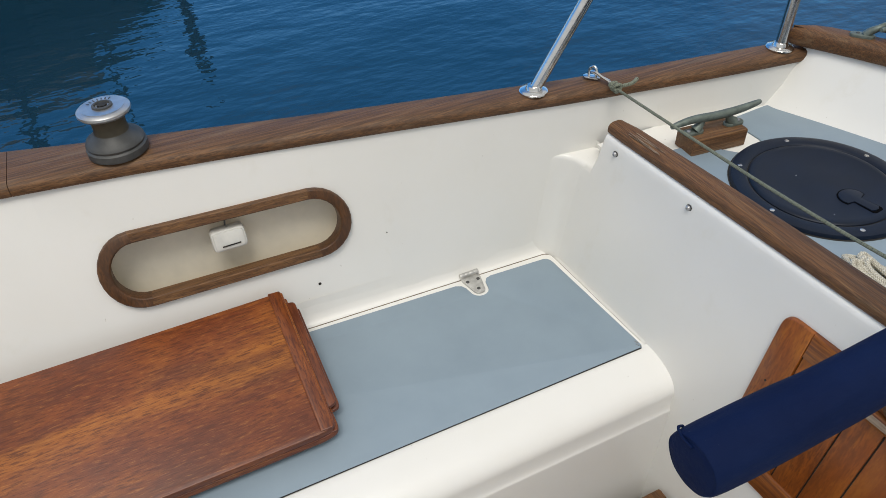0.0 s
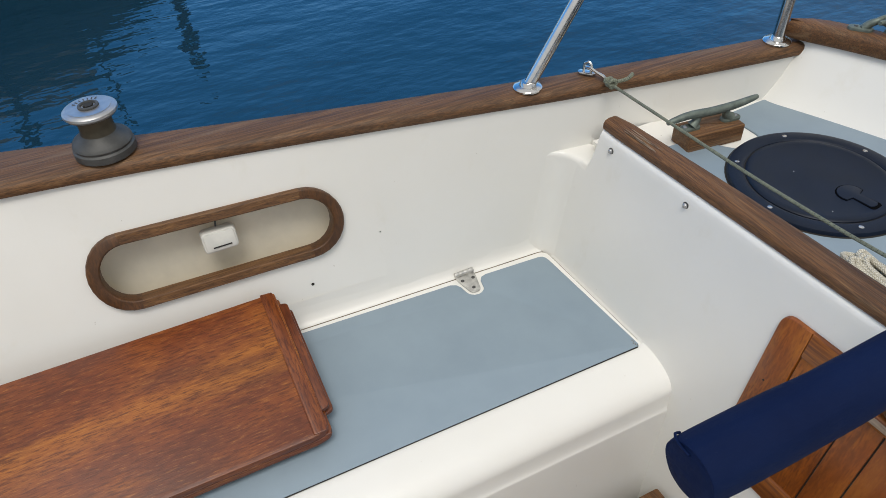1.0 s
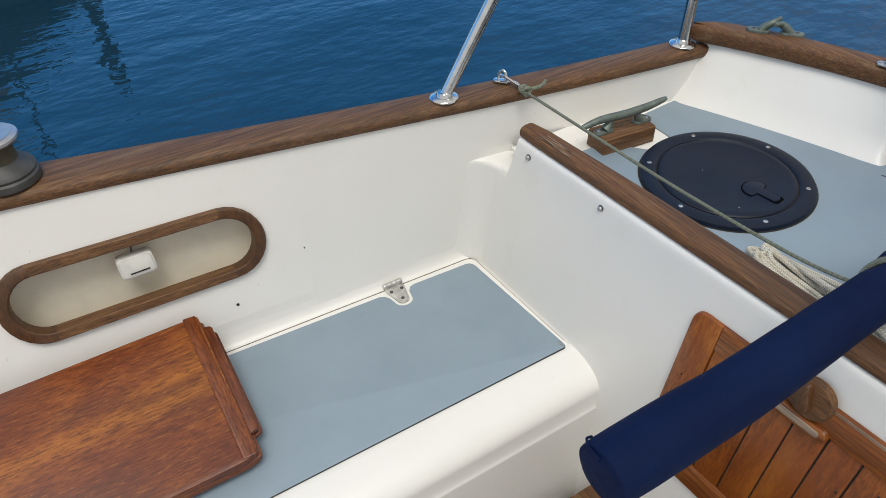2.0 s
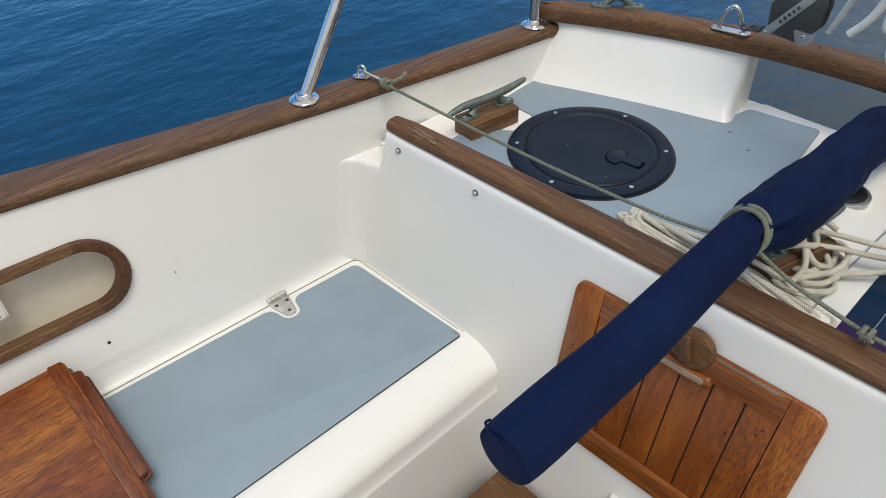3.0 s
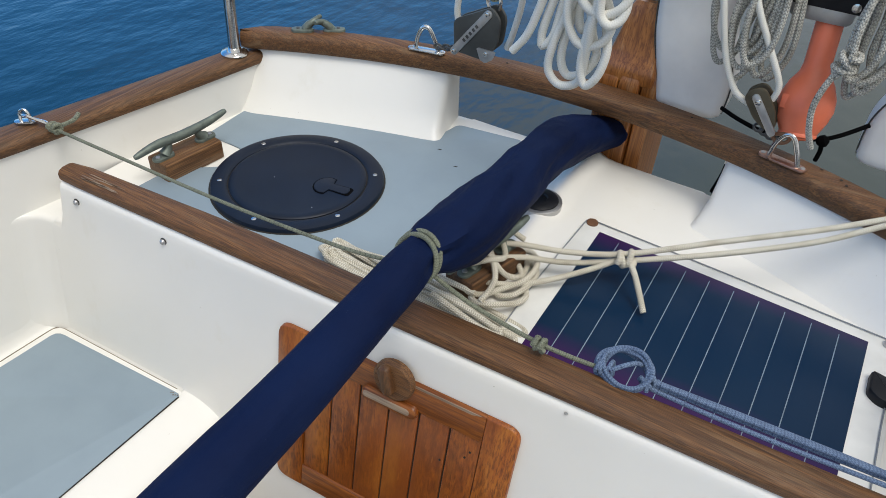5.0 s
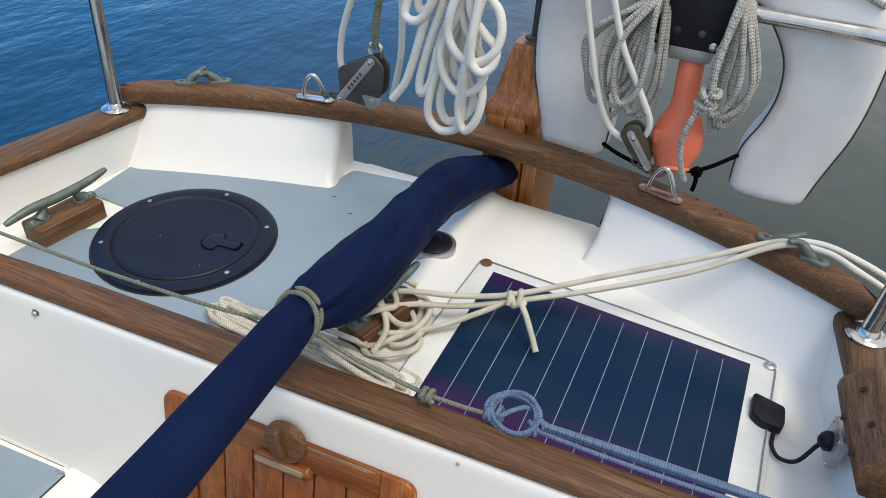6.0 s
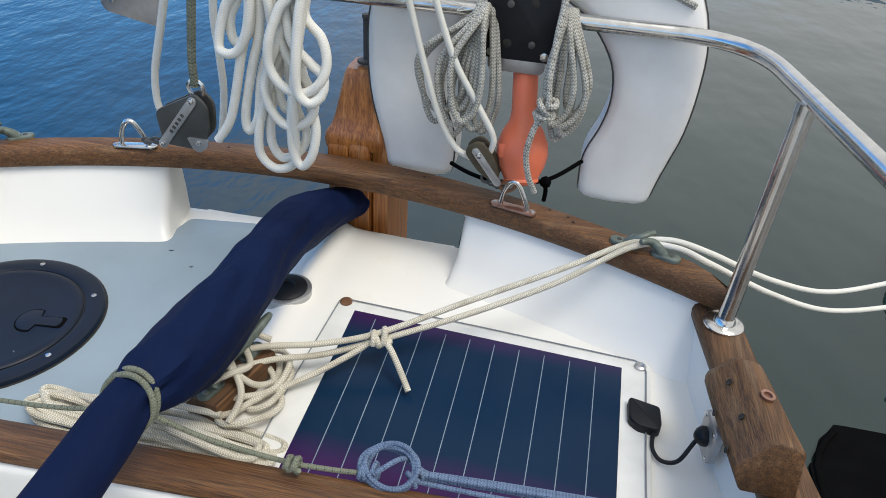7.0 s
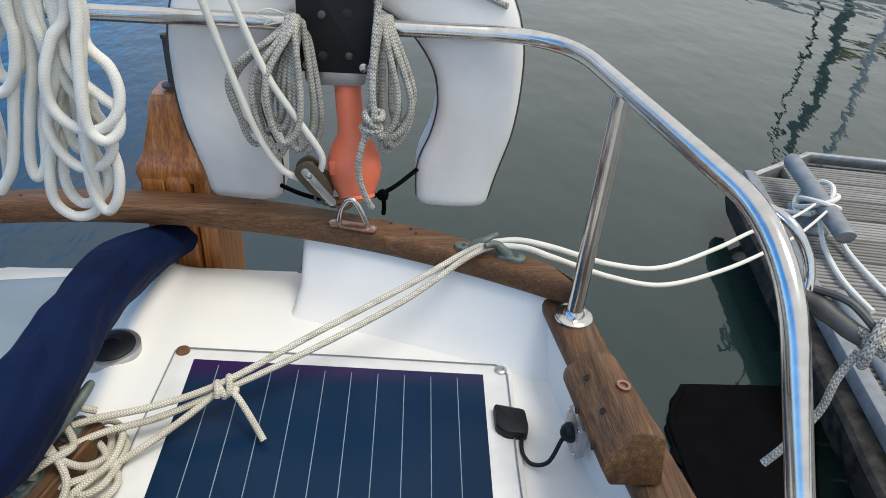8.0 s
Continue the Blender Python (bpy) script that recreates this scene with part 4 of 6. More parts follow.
# bolts through the bulkhead
bolt = thing("bolt", SKEW @ pose(-0.693, -0.001, 0.337, 90, 0, 0), "domed metal bolt through the bulkhead", "bolt", "bulkhead bolts", local=True)
part("washer", lathe([(0.0070, 0.0), (0.0070, 0.0012), (0.006, 0.0018)], None, 16), GUNMETAL, bolt)
part("head", lathe([(0.0054, 0.0012), (0.0054, 0.004), (0.0042, 0.0062), (0.002, 0.0075)], None, 16), ALLOY, bolt)
for u in (-0.474, 0.62):
    copy_thing(bolt, SKEW @ pose(u, -0.001, 0.336, 90, 0, 0))
tagged(part("plug_cap", lathe([(0.003, 0.0), (0.003, 0.001), (0.0015, 0.002)], SKEW @ pose(0.28, -0.0005, 0.352, 90, 0, 0), 10), ALLOY, None), "tiny pale plug under the bulkhead rail", "plug")

# white hasp low on the bulkhead
hasp = thing("hasp", SKEW @ Vector((0.0, -0.10, -0.16)), "small white plastic hasp on the bulkhead", "hasp")
part("base", slab(rect(0.075, 0.042, 0.006, 0.006, -0.153), 0.001, 0.010, 0.002, DM), WHITE_PLASTIC, hasp)
part("flap", slab(rect(0.042, 0.033, 0.005, -0.010, -0.153), 0.010, 0.022, 0.004, DM), WHITE_PLASTIC, hasp)
part("pin", tube([DM @ Vector((0.020, -0.172, 0.014)), DM @ Vector((0.020, -0.134, 0.014))], 0.004, 10), WHITE_PLASTIC, hasp)

# teak footboards on the sole
grate = thing("foot_grating", (0.0, 0.75, -0.40), "dark teak slatted footboards on the cockpit sole", "footboards")
for k, y in enumerate((0.955, 0.835, 0.715, 0.595, 0.475)):
    part("slat", slab(rect(0.54, 0.112, 0.006, -0.002 - 0.004 * (k % 2), y - 0.010), -0.297, -0.270, 0.004), TEAK_X, grate)
for x in (-0.2, 0.2):
    part("bearer", box((x, 0.70, -0.3585), (0.05, 0.60, 0.123), 0.004), TEAK_Y, grate)

# ---- afterdeck: pad, hatch, cleats ----
dp_pts = [(-0.690, 1.165), (-0.105, 1.19), (-0.108, 1.70), (-0.128, 1.848), (-0.288, 1.824), (-0.303, 1.735), (-0.738, 1.588), (-0.728, 1.452), (-0.622, 1.450), (-0.590, 1.412), (-0.607, 1.372), (-0.684, 1.308)]
dp = thing("deck_pad", (-0.43, 1.45, DECK), "grey blue rubber pad glued on the afterdeck", "deck pad")
part("sheet", slab(round_corners(dp_pts, [0.02, 0.02, 0.03, 0.014, 0.014, 0.02, 0.02, 0.012, 0.012, 0.012, 0.012, 0.012], 5), DECK + 0.0005, DECK + 0.004, 0.001), PAD, dp)
for x, y in ((-0.205, 1.66), (-0.27, 1.70)):
    part("scuff", slab(round_corners([(x, y), (x + 0.008, y + 0.001), (x + 0.010, y + 0.004), (x + 0.003, y + 0.003)], 0.001, 2), DECK + 0.004, DECK + 0.0045), SEAM, dp)

HX, HY, HA = -0.4375, 1.424, radians(38.7)
hatch = thing("deck_hatch", Matrix.Translation((HX, HY, DECK + 0.004)) @ Matrix.Rotation(HA, 4, "Z"), "round black plastic inspection hatch on the afterdeck", "hatch", local=True)
part("bead", lathe([(0.1800, 0.0), (0.1800, 0.0006), (0.1768, 0.0014)], None, 64), SEAM, hatch, "grimy sealant bead")
part("rim", lathe([(0.177, 0.0), (0.1768, 0.005), (0.1745, 0.0085), (0.170, 0.0098), (0.1500, 0.0100), (0.1460, 0.0088), (0.1430, 0.0065), (0.1425, 0.004)], None, 64), HATCH_BLACK, hatch)
hl = part("cover", lathe([(0.1405, 0.002), (0.1405, 0.0070), (0.1385, 0.0090), (0.134, 0.0098), (0.126, 0.0100), (0.121, 0.0086), (0.05, 0.0091), (0.002, 0.0093)], None, 64), HATCH_BLACK, hatch)
part("bead", lathe([(0.1428, 0.003), (0.1428, 0.0052), (0.1403, 0.0052)], None, 64), SEAM, hatch)
for k in range(6):
    a = k * math.pi / 3
    part("screw", lathe([(0.0052, 0.0), (0.0050, 0.0016), (0.002, 0.0022)], pose(0.158 * math.cos(a), 0.158 * math.sin(a), 0.0083), 12), STEEL, hatch)
HM = Matrix.Rotation(radians(-30), 4, "Z")
cap_arc = [(0.066 + 0.027 * math.cos(radians(q)), 0.030 * math.sin(radians(q))) for q in range(70, 291, 20)]
hw = cap_arc + [(0.078, -0.0125), (0.118, -0.0140), (0.131, -0.006), (0.131, 0.006), (0.118, 0.0140), (0.078, 0.0125)]
part("handle_well", slab(hw, 0.0086, 0.0096, 0.0, HM), MATT_BLACK, hl)
hh = [(0.066 + (x - 0.066) * 0.90, y * 0.90) for x, y in cap_arc] + [(0.078, -0.0105), (0.114, -0.0112), (0.118, -0.005), (0.118, 0.005), (0.114, 0.0112), (0.078, 0.0105)]
part("handle", slab(hh, 0.0094, 0.0112, 0.0008, HM), HATCH_BLACK, hl)
random.seed(6)
for k in range(2):
    a, q = random.random() * 6.28, 0.02 + 0.11 * random.random()
    part("paint_fleck", lathe([(0.0011, 0.0), (0.0009, 0.0004), (0.0003, 0.0006)], pose(q * math.cos(a), q * math.sin(a), 0.0094), 6), BACKING, hl)


def horn_cleat(name, m, label, half, h, mat, group, spread=0.022):
    """A two-legged horn cleat; its horn runs along local y."""
    t = thing(name, m, label, "cleat", group, local=True)
    line = spline([(0, -half, h - 0.003), (0, -half * 0.55, h + 0.004), (0, 0, h + 0.001), (0, half * 0.55, h + 0.004), (0, half, h + 0.012)], 6)
    n = len(line)
    part("horn", tube(line, [0.0045 + 0.0055 * math.sin(math.pi * min(1, max(0, i / (n - 1))))**0.6 for i in range(n)], 10), mat, t)
    for s in (-1, 1):
        leg = spline([(0, s * half * 0.30, h), (0, s * half * 0.34, h * 0.55), (0, s * half * 0.42, 0.006)], 6)
        part("leg", tube(leg, [0.0075 + 0.006 * (i / 12) ** 2 for i in range(len(leg))], 10), mat, t)
        foot = part("foot", slab(stadium(0, 0, 0.024, 0.012), 0.0, 0.006, 0.0025, pose(0, s * half * 0.46, 0, 0, 0, 90)), mat, t)
        part("screw", lathe([(0.005, 0), (0.0046, 0.0015), (0.002, 0.002)], pose(0, s * half * 0.46 + s * 0.012, 0.006), 10), ALLOY, foot)
    return t


def cleat_block(m, label):
    t = thing("cleat_block", m, label, "block", "cleat blocks", local=True)
    part("body", slab(round_corners([(-0.034, -0.070), (0.030, -0.070), (0.030, 0.070), (-0.034, 0.070)], 0.005, 3), 0.0, 0.040, 0.005), TEAK_Y, t)
    return t


CB = pose(-0.668, 1.342, DECK + 0.002, 0, 0, -6)
cleat_block(CB, "teak block under a bronze deck cleat")
horn_cleat("deck_cleat", CB @ pose(-0.002, 0, 0.040), "green patinated bronze horn cleat on a teak block", 0.112, 0.030, BRONZE, "deck cleats")
CB2 = pose(0.034, 1.372, deck_z(0.03, 1.37) - 0.003, 0, 0, -14)
cleat_block(CB2, "teak block under a cleat wrapped in mooring rope")
horn_cleat("deck_cleat", CB2 @ pose(0, 0, 0.040), "bronze horn cleat wrapped in cream mooring rope", 0.100, 0.030, BRONZE, "deck cleats")


def rail_cleat(m, label):
    """A low open-based fairlead cleat on the taffrail; it runs along local x."""
    t = thing("taffrail_cleat", m, label, "cleat", "taffrail cleats", local=True)
    for s in (-1, 1):
        f = part("foot", slab(stadium(0, 0, 0.026, 0.012), 0.0, 0.007, 0.003, pose(s * 0.036, s * 0.003, 0)), BRONZE, t)
        part("screw", lathe([(0.0045, 0), (0.004, 0.0012), (0.002, 0.0018)], pose(s * 0.046, s * 0.003, 0.007), 10), GUNMETAL, f)
        line = spline([(s * 0.030, 0.002 * s, 0.004), (s * 0.022, 0, 0.014), (s * 0.010, -0.002 * s, 0.022), (s * 0.002, -0.012 * s, 0.026), (-s * 0.004, -0.022 * s, 0.027)], 5)
        part("horn", tube(line, [0.0105 - 0.0003 * i for i in range(len(line))], 10), BRONZE, t)
    return t


rail_cleat(pose(-0.626, 1.737, 0.4765, 0, 0, 34), "green patinated bronze open cleat on the taffrail")
rail_cleat(pose(0.640, 1.712, 0.4765, 0, 0, -22), "green patinated bronze open cleat holding the mooring rope")

# ---- round black vent by the tiller ----
vent = thing("deck_vent", Matrix.Translation((0.016, 1.624, deck_z(0.024, 1.624) + 0.0005)) @ Matrix.Scale(0.86, 4), "round black domed fitting on the afterdeck beside the tiller", "vent", local=True)
part("base", lathe([(0.054, -0.022), (0.0545, 0.0045), (0.050, 0.0065), (0.042, 0.0065)], None, 36), ALLOY, vent)
part("dome", lathe([(0.046, 0.005), (0.045, 0.009), (0.038, 0.013), (0.020, 0.014), (0.017, 0.010), (0.002, 0.010)], None, 36), BLACK, vent)

# ---- flexible solar panel ----
PZ = 0.3165
panel = thing("solar_panel", (0.4, 1.41, PZ), "flexible dark blue solar panel with a white hemmed backing", "solar panel")
back = [(0.112, 1.215), (0.672, 1.215), (0.682, 1.612), (0.115, 1.640)]
part("backing", slab(round_corners(back, [0.004, 0.004, 0.018, 0.018], 5), PZ - 0.006, PZ, 0.0015), BACKING, panel)
film = [(0.160, 1.225), (0.624, 1.225), (0.633, 1.585), (0.154, 1.607)]
part("film", slab(film, PZ + 0.0003, PZ + 0.0018, 0.0004), CELLS, panel, "dark blue solar film")
for k in range(1, 11):
    xt = 0.154 + 0.0435 * k
    xb = 0.160 + 0.0422 * k
    yt = 1.607 - 0.046 * (xt - 0.154)
    part("cell_line", slab([(xb - 0.0007, 1.226), (xb + 0.0007, 1.226), (xt + 0.0007, yt - 0.012), (xt - 0.0007, yt - 0.012)], PZ + 0.0018, PZ + 0.0022), LINE_WHITE, panel)
hem = [(0.117, 1.222), (0.113, 1.42), (0.119, 1.626), (0.128, 1.6335), (0.40, 1.622), (0.655, 1.6085), (0.668, 1.602), (0.6735, 1.585), (0.668, 1.40), (0.666, 1.22)]
part("hem_cord", tube([Vector((x, y, PZ + 0.0025)) for x, y in hem], 0.0012, 6), GALV, panel)
g1 = part("grommet", lathe([(0.0115, 0.0), (0.0115, 0.003), (0.006, 0.0045), (0.002, 0.004)], pose(0.131, 1.627, PZ), 18), BRASS, panel, "brown corner grommet")
g2 = part("grommet", lathe([(0.010, 0.0), (0.010, 0.004), (0.006, 0.006), (0.0035, 0.003)], pose(0.664, 1.596, PZ), 18), ALLOY, panel, "metal corner grommet")
jb = part("junction_box", slab(round_corners([(0.642, 1.508), (0.642, 1.462), (0.656, 1.449), (0.688, 1.446), (0.692, 1.462), (0.691, 1.497)], 0.007, 4), PZ, PZ + 0.016, 0.005), BLACK, panel, "black plastic junction box")
cab = spline([(0.680, 1.450, PZ + 0.006), (0.678, 1.420, PZ + 0.003), (0.690, 1.400, PZ + 0.002), (0.712, 1.398, PZ + 0.010), (0.730, 1.416, PZ + 0.034), (0.741, 1.428, PZ + 0.044)], 7)
part("cable", tube(cab, 0.0032, 8), BLACK, panel, "black cable")

sock = thing("power_socket", (0.748, 1.425, 0.34), "grey deck power socket with a black plug", "socket")
SM = Matrix.Translation((0.7525, 1.424, 0.362)) @ pose(0, 0, 0, 0, -90, 8)
part("plate", slab(rect(0.066, 0.056, 0.014), -0.004, 0.008, 0.003, SM), ALLOY, sock)
part("plug", lathe([(0.015, 0.007), (0.015, 0.014), (0.011, 0.020), (0.005, 0.024)], SM, 20), BLACK, sock)
for a, b in ((0.025, 0.02), (-0.025, -0.02), (0.025, -0.02)):
    part("screw", lathe([(0.004, 0.008), (0.0035, 0.0095), (0.001, 0.010)], SM @ pose(a, b, 0), 10), STEEL, sock)

# ---- teak chock on the port capping ----
ch = thing("outboard_chock", (0.79, 1.36, CAP_Z + 0.026), "weathered teak chock block on the port capping", "chock")
bm = bmesh.new()
rings = []
for y, k in ((1.276, 0.94), (1.281, 1.0), (1.33, 1.0), (1.39, 1.0), (1.438, 0.98), (1.452, 0.86)):
    t = (y - 1.276) / 0.176
    xc = 0.782 - 0.024 * t
    sec = [(-0.030, 0.0), (-0.042 + 0.002 * t, 0.022), (-0.040 + 0.002 * t, 0.034), (-0.010, 0.070), (-0.003, 0.0735), (0.028 - 0.006 * t, 0.069), (0.033 - 0.006 * t, 0.064), (0.037 - 0.006 * t, 0.0)]
    lean = 0.016 * (1 - t) ** 6
    rings.append([(xc + u * k, y + lean * z / 0.07, CAP_Z + 0.0265 + z * k) for u, z in sec])
add_loft(bm, rings)
bmesh.ops.bevel(bm, geom=[e for e in bm.edges], offset=0.003, segments=1, affect="EDGES", clamp_overlap=True)
part("body", bm, TEAK_Y, ch)
bx, by = 0.779, 1.372
part("bush", lathe([(0.0095, 0.0), (0.0095, 0.004), (0.0055, 0.004), (0.005, 0.0005)], pose(bx, by, CAP_Z + 0.0985, 0, 6, 0), 18), COPPER_PLATE, ch)
for x, y, z, ry in ((0.7412, 1.405, 0.0822, -50), (0.7262, 1.372, 0.0545, -85), (0.7494, 1.345, 0.0822, -50), (0.7345, 1.312, 0.0545, -85)):
    part("bolt_hole", lathe([(0.0045, 0.0), (0.0045, 0.0015), (0.003, 0.001)], pose(x, y, CAP_Z + z, 0, ry, 0), 12), SEAM, ch)

# ---- pushpit: bent stainless rail with four legs ----
pp = thing("pushpit", (0, 1.6, CAP_Z + 0.026), "polished stainless steel stern rail on four legs", "stern rail")


def fillet(points, radii, seg=8):
    """A bent line: straight between its corners, which are rounded."""
    p = [Vector(q) for q in points]
    out = [p[0]]
    for i in range(1, len(p) - 1):
        a, b, c, r = p[i - 1], p[i], p[i + 1], radii[i - 1]
        u, v = b + (a - b).normalized() * r, b + (c - b).normalized() * r
        out += [(1 - t) ** 2 * u + 2 * t * (1 - t) * b + t * t * v for t in (k / seg for k in range(seg + 1))]
    return out + [p[-1]]


port = [(0.869, 0.998, 0.430), (0.848, 1.262, 0.806), (0.752, 1.886, 0.798)]
starboard = [(-0.752, 1.886, 0.798), (-0.850, 1.225, 0.806), (-0.869, 0.998, 0.430)]
line = fillet(port + starboard, [0.10, 0.14, 0.14, 0.10], 10)
part("rail", tube(line, 0.0132, 16), STEEL, pp)
for s in (-1, 1):
    leg = [Vector((s * 0.772, 1.608, 0.428)), Vector((s * 0.786, 1.638, 0.792))]
    part("leg", tube(leg, 0.0132, 16), STEEL, pp)
    part("weld", tube(spline([(s * 0.7853, 1.6365, 0.778), (s * 0.786, 1.638, 0.793)], 3), 0.0148, 14), STEEL, pp)
    for x, y, ry in ((s * 0.772, 1.608, s * 5), (s * 0.869, 0.998, -s * 3)):
        part("flange", lathe([(0.0315, 0.0), (0.0315, 0.003), (0.029, 0.0055), (0.018, 0.007), (0.0155, 0.013), (0.0135, 0.015)], pose(x, y, CAP_Z + 0.0265 + SHEER(y), 0, 0, 0), 30), STEEL, pp)
eye_l = spline([(0.846, 1.330, 0.803), (0.864, 1.297, 0.800), (0.882, 1.280, 0.775), (0.886, 1.267, 0.750), (0.876, 1.248, 0.730), (0.858, 1.224, 0.732)], 6)
part("rail_eye", tube(eye_l, 0.0055, 10), STEEL, pp)

# pelican hook and lifeline of rope forward of the stern rail
hook = thing("pelican_hook", (0.880, 1.252, 0.73), "grey metal hook on the stern rail's eye", "hook")
part("body", tube(spline([(0.864, 1.262, 0.735), (0.880, 1.252, 0.742), (0.898, 1.234, 0.736), (0.920, 1.210, 0.726)], 6), [0.006, 0.0065, 0.007, 0.008, 0.009, 0.009, 0.009, 0.009, 0.010, 0.011, 0.011, 0.011, 0.010, 0.010, 0.010, 0.010, 0.009, 0.008, 0.007], 10), GUNMETAL, hook)
part("latch", tube(spline([(0.885, 1.255, 0.752), (0.908, 1.232, 0.754), (0.928, 1.206, 0.738)], 6), 0.004, 8), GUNMETAL, hook)
life = thing("lifeline_rope", (0.930, 1.162, 0.71), "grey braided rope lashing from the stern rail hook", "rope")
for k in range(6):
    dy, dz = 0.012 * (k % 3) - 0.012, 0.010 * (k // 3)
    part("strand", tube(spline([(0.914, 1.217 + dy * 0.3, 0.730 + dz * 0.5), (0.955, 1.162 + dy, 0.716 + dz), (1.010, 1.062 + dy * 1.4, 0.70 + dz), (1.070, 0.912 + dy, 0.69 + dz)], 7), 0.0040, 8), ROPE_GREY, life)
loop = spline([(0.925 + 0.012 * math.cos(a), 1.204 + 0.012 * math.cos(a), 0.728 + 0.024 * math.sin(a)) for a in (2 * math.pi * i / 8 for i in range(8))], 5, True)
part("turn", tube(loop, 0.0052, 8, True), ROPE_GREY, life)
part("tail", tube(spline([(0.915, 1.204, 0.718), (0.902, 1.198, 0.690), (0.894, 1.190, 0.655), (0.873, 1.184, 0.615), (0.856, 1.182, 0.588)], 7), 0.0042, 8), ROPE_GREY, life)

# ---- tiller in its navy cover ----
tiller = thing("tiller", (0.03, 1.2, 0.44), "wooden tiller in a navy blue canvas cover", "tiller")
spec = [(0.018, 0.662, 0.464, 0.016, 0.018), (0.018, 0.665, 0.464, 0.033, 0.032), (0.018, 0.674, 0.464, 0.0395, 0.038), (0.020, 0.74, 0.468, 0.0405, 0.0385), (0.023, 0.90, 0.477, 0.0385, 0.037), (0.019, 1.06, 0.485, 0.0360, 0.034), (0.016, 1.13, 0.487, 0.035, 0.033), (0.013, 1.164, 0.487, 0.032, 0.030), (0.013, 1.178, 0.486, 0.030, 0.029), (0.014, 1.192, 0.485, 0.036, 0.033), (0.018, 1.235, 0.480, 0.048, 0.043), (0.023, 1.32, 0.470, 0.054, 0.048), (0.021, 1.44, 0.455, 0.048, 0.049), (0.013, 1.56, 0.440, 0.045, 0.050), (0.010, 1.66, 0.425, 0.049, 0.050), (0.014, 1.76, 0.404, 0.053, 0.048), (0.030, 1.84, 0.383, 0.050, 0.041), (0.054, 1.900, 0.366, 0.038, 0.032)]
bm = bmesh.new()
rings = []
cx = spline([s[:3] for s in spec], 7)
rad = spline([(s[3], s[4], 0) for s in spec], 7)
for c, r in zip(cx, rad):
    ring = []
    pucker = math.exp(-((c.y - 1.20) / 0.05) ** 2) + 0.6 * math.exp(-((c.y - 1.45) / 0.22) ** 2)
    for k in range(44):
        a = 2 * math.pi * k / 44
        fold = 1 + 0.07 * pucker * math.sin(5 * a + 14 * c.y) + 0.05 * pucker * math.sin(9 * a - 30 * c.y)
        fold += (0.10 * noise.noise(Vector((math.cos(a) * 1.6, c.y * 8, math.sin(a) * 1.6))) + 0.05 * noise.noise(Vector((math.cos(a) * 3.5, c.y * 22, math.sin(a) * 3.5)))) * (1 if c.y > 1.18 else 0.3)
        sag = max(0, -math.sin(a + 0.5)) * (0.003 + 0.034 * math.exp(-((c.y - 1.34) / 0.12) ** 2) + (0.010 if c.y > 1.24 else 0.0))
        ring.append(c + Vector((r.x * fold * math.cos(a), 0, r.y * fold * math.sin(a) - sag)))
    rings.append(ring)
add_loft(bm, rings)
cover = part("cover", bm, CANVAS, tiller, "navy blue canvas cover")
part("seam", tube(spline([(-0.020, 0.682, 0.478), (-0.017, 0.671, 0.486), (-0.003, 0.664, 0.490), (0.014, 0.663, 0.492)], 5), 0.0018, 6), CANVAS, cover)

# cord that ties the tiller: a turn round it, a line to a snap hook at one side, a blue lashing at the other
lash = thing("tiller_lashing", (0.0, 1.17, 0.44), "thin weathered green cord holding the tiller", "cord")
for dy in (-0.005, 0.005):
    ring = [Vector((0.013 + 0.0335 * math.cos(a), 1.177 + dy + 0.014 * math.sin(a), 0.486 + 0.0335 * math.sin(a))) for a in (2 * math.pi * i / 28 for i in range(28))]
    part("turn", tube(ring, 0.0040, 10, True), ROPE_GREEN, lash)
part("line", tube(spline([(-0.800, 1.158, 0.430), (-0.60, 1.160, 0.432), (-0.35, 1.163, 0.436), (-0.12, 1.170, 0.447), (-0.019, 1.176, 0.462)], 10), 0.0031, 8), ROPE_GREEN, lash)
part("line", tube(spline([(0.036, 1.178, 0.466), (0.10, 1.183, 0.437), (0.18, 1.192, 0.414), (0.215, 1.198, 0.406)], 8), 0.0034, 8), ROPE_GREEN, lash)
part("line", tube(spline([(0.215, 1.198, 0.404), (0.26, 1.206, 0.398), (0.30, 1.214, 0.394)], 8), 0.0034, 8), ROPE_GREEN, lash)


def knot(parent, c, r, rope, mat, axis, seed, turns=3):
    """A hitch: a few tight turns with a crossing loop."""
    rnd = random.Random(seed)
    ax = Vector(axis).normalized()
    s = ax.cross(Vector((0, 0, 1))).normalized()
    u = s.cross(ax)
    pts = []
    for i in range(turns * 8 + 1):
        a = 2 * math.pi * i / 8
        q = r * (0.85 + 0.3 * rnd.random())
        pts.append(Vector(c) + ax * ((i / (turns * 8) - 0.5) * r * 2.4 + r * 0.5 * math.sin(a * 0.5)) + (s * math.cos(a) + u * math.sin(a)) * q)
    part("knot", tube(spline(pts, 4), rope, 8), mat, parent)


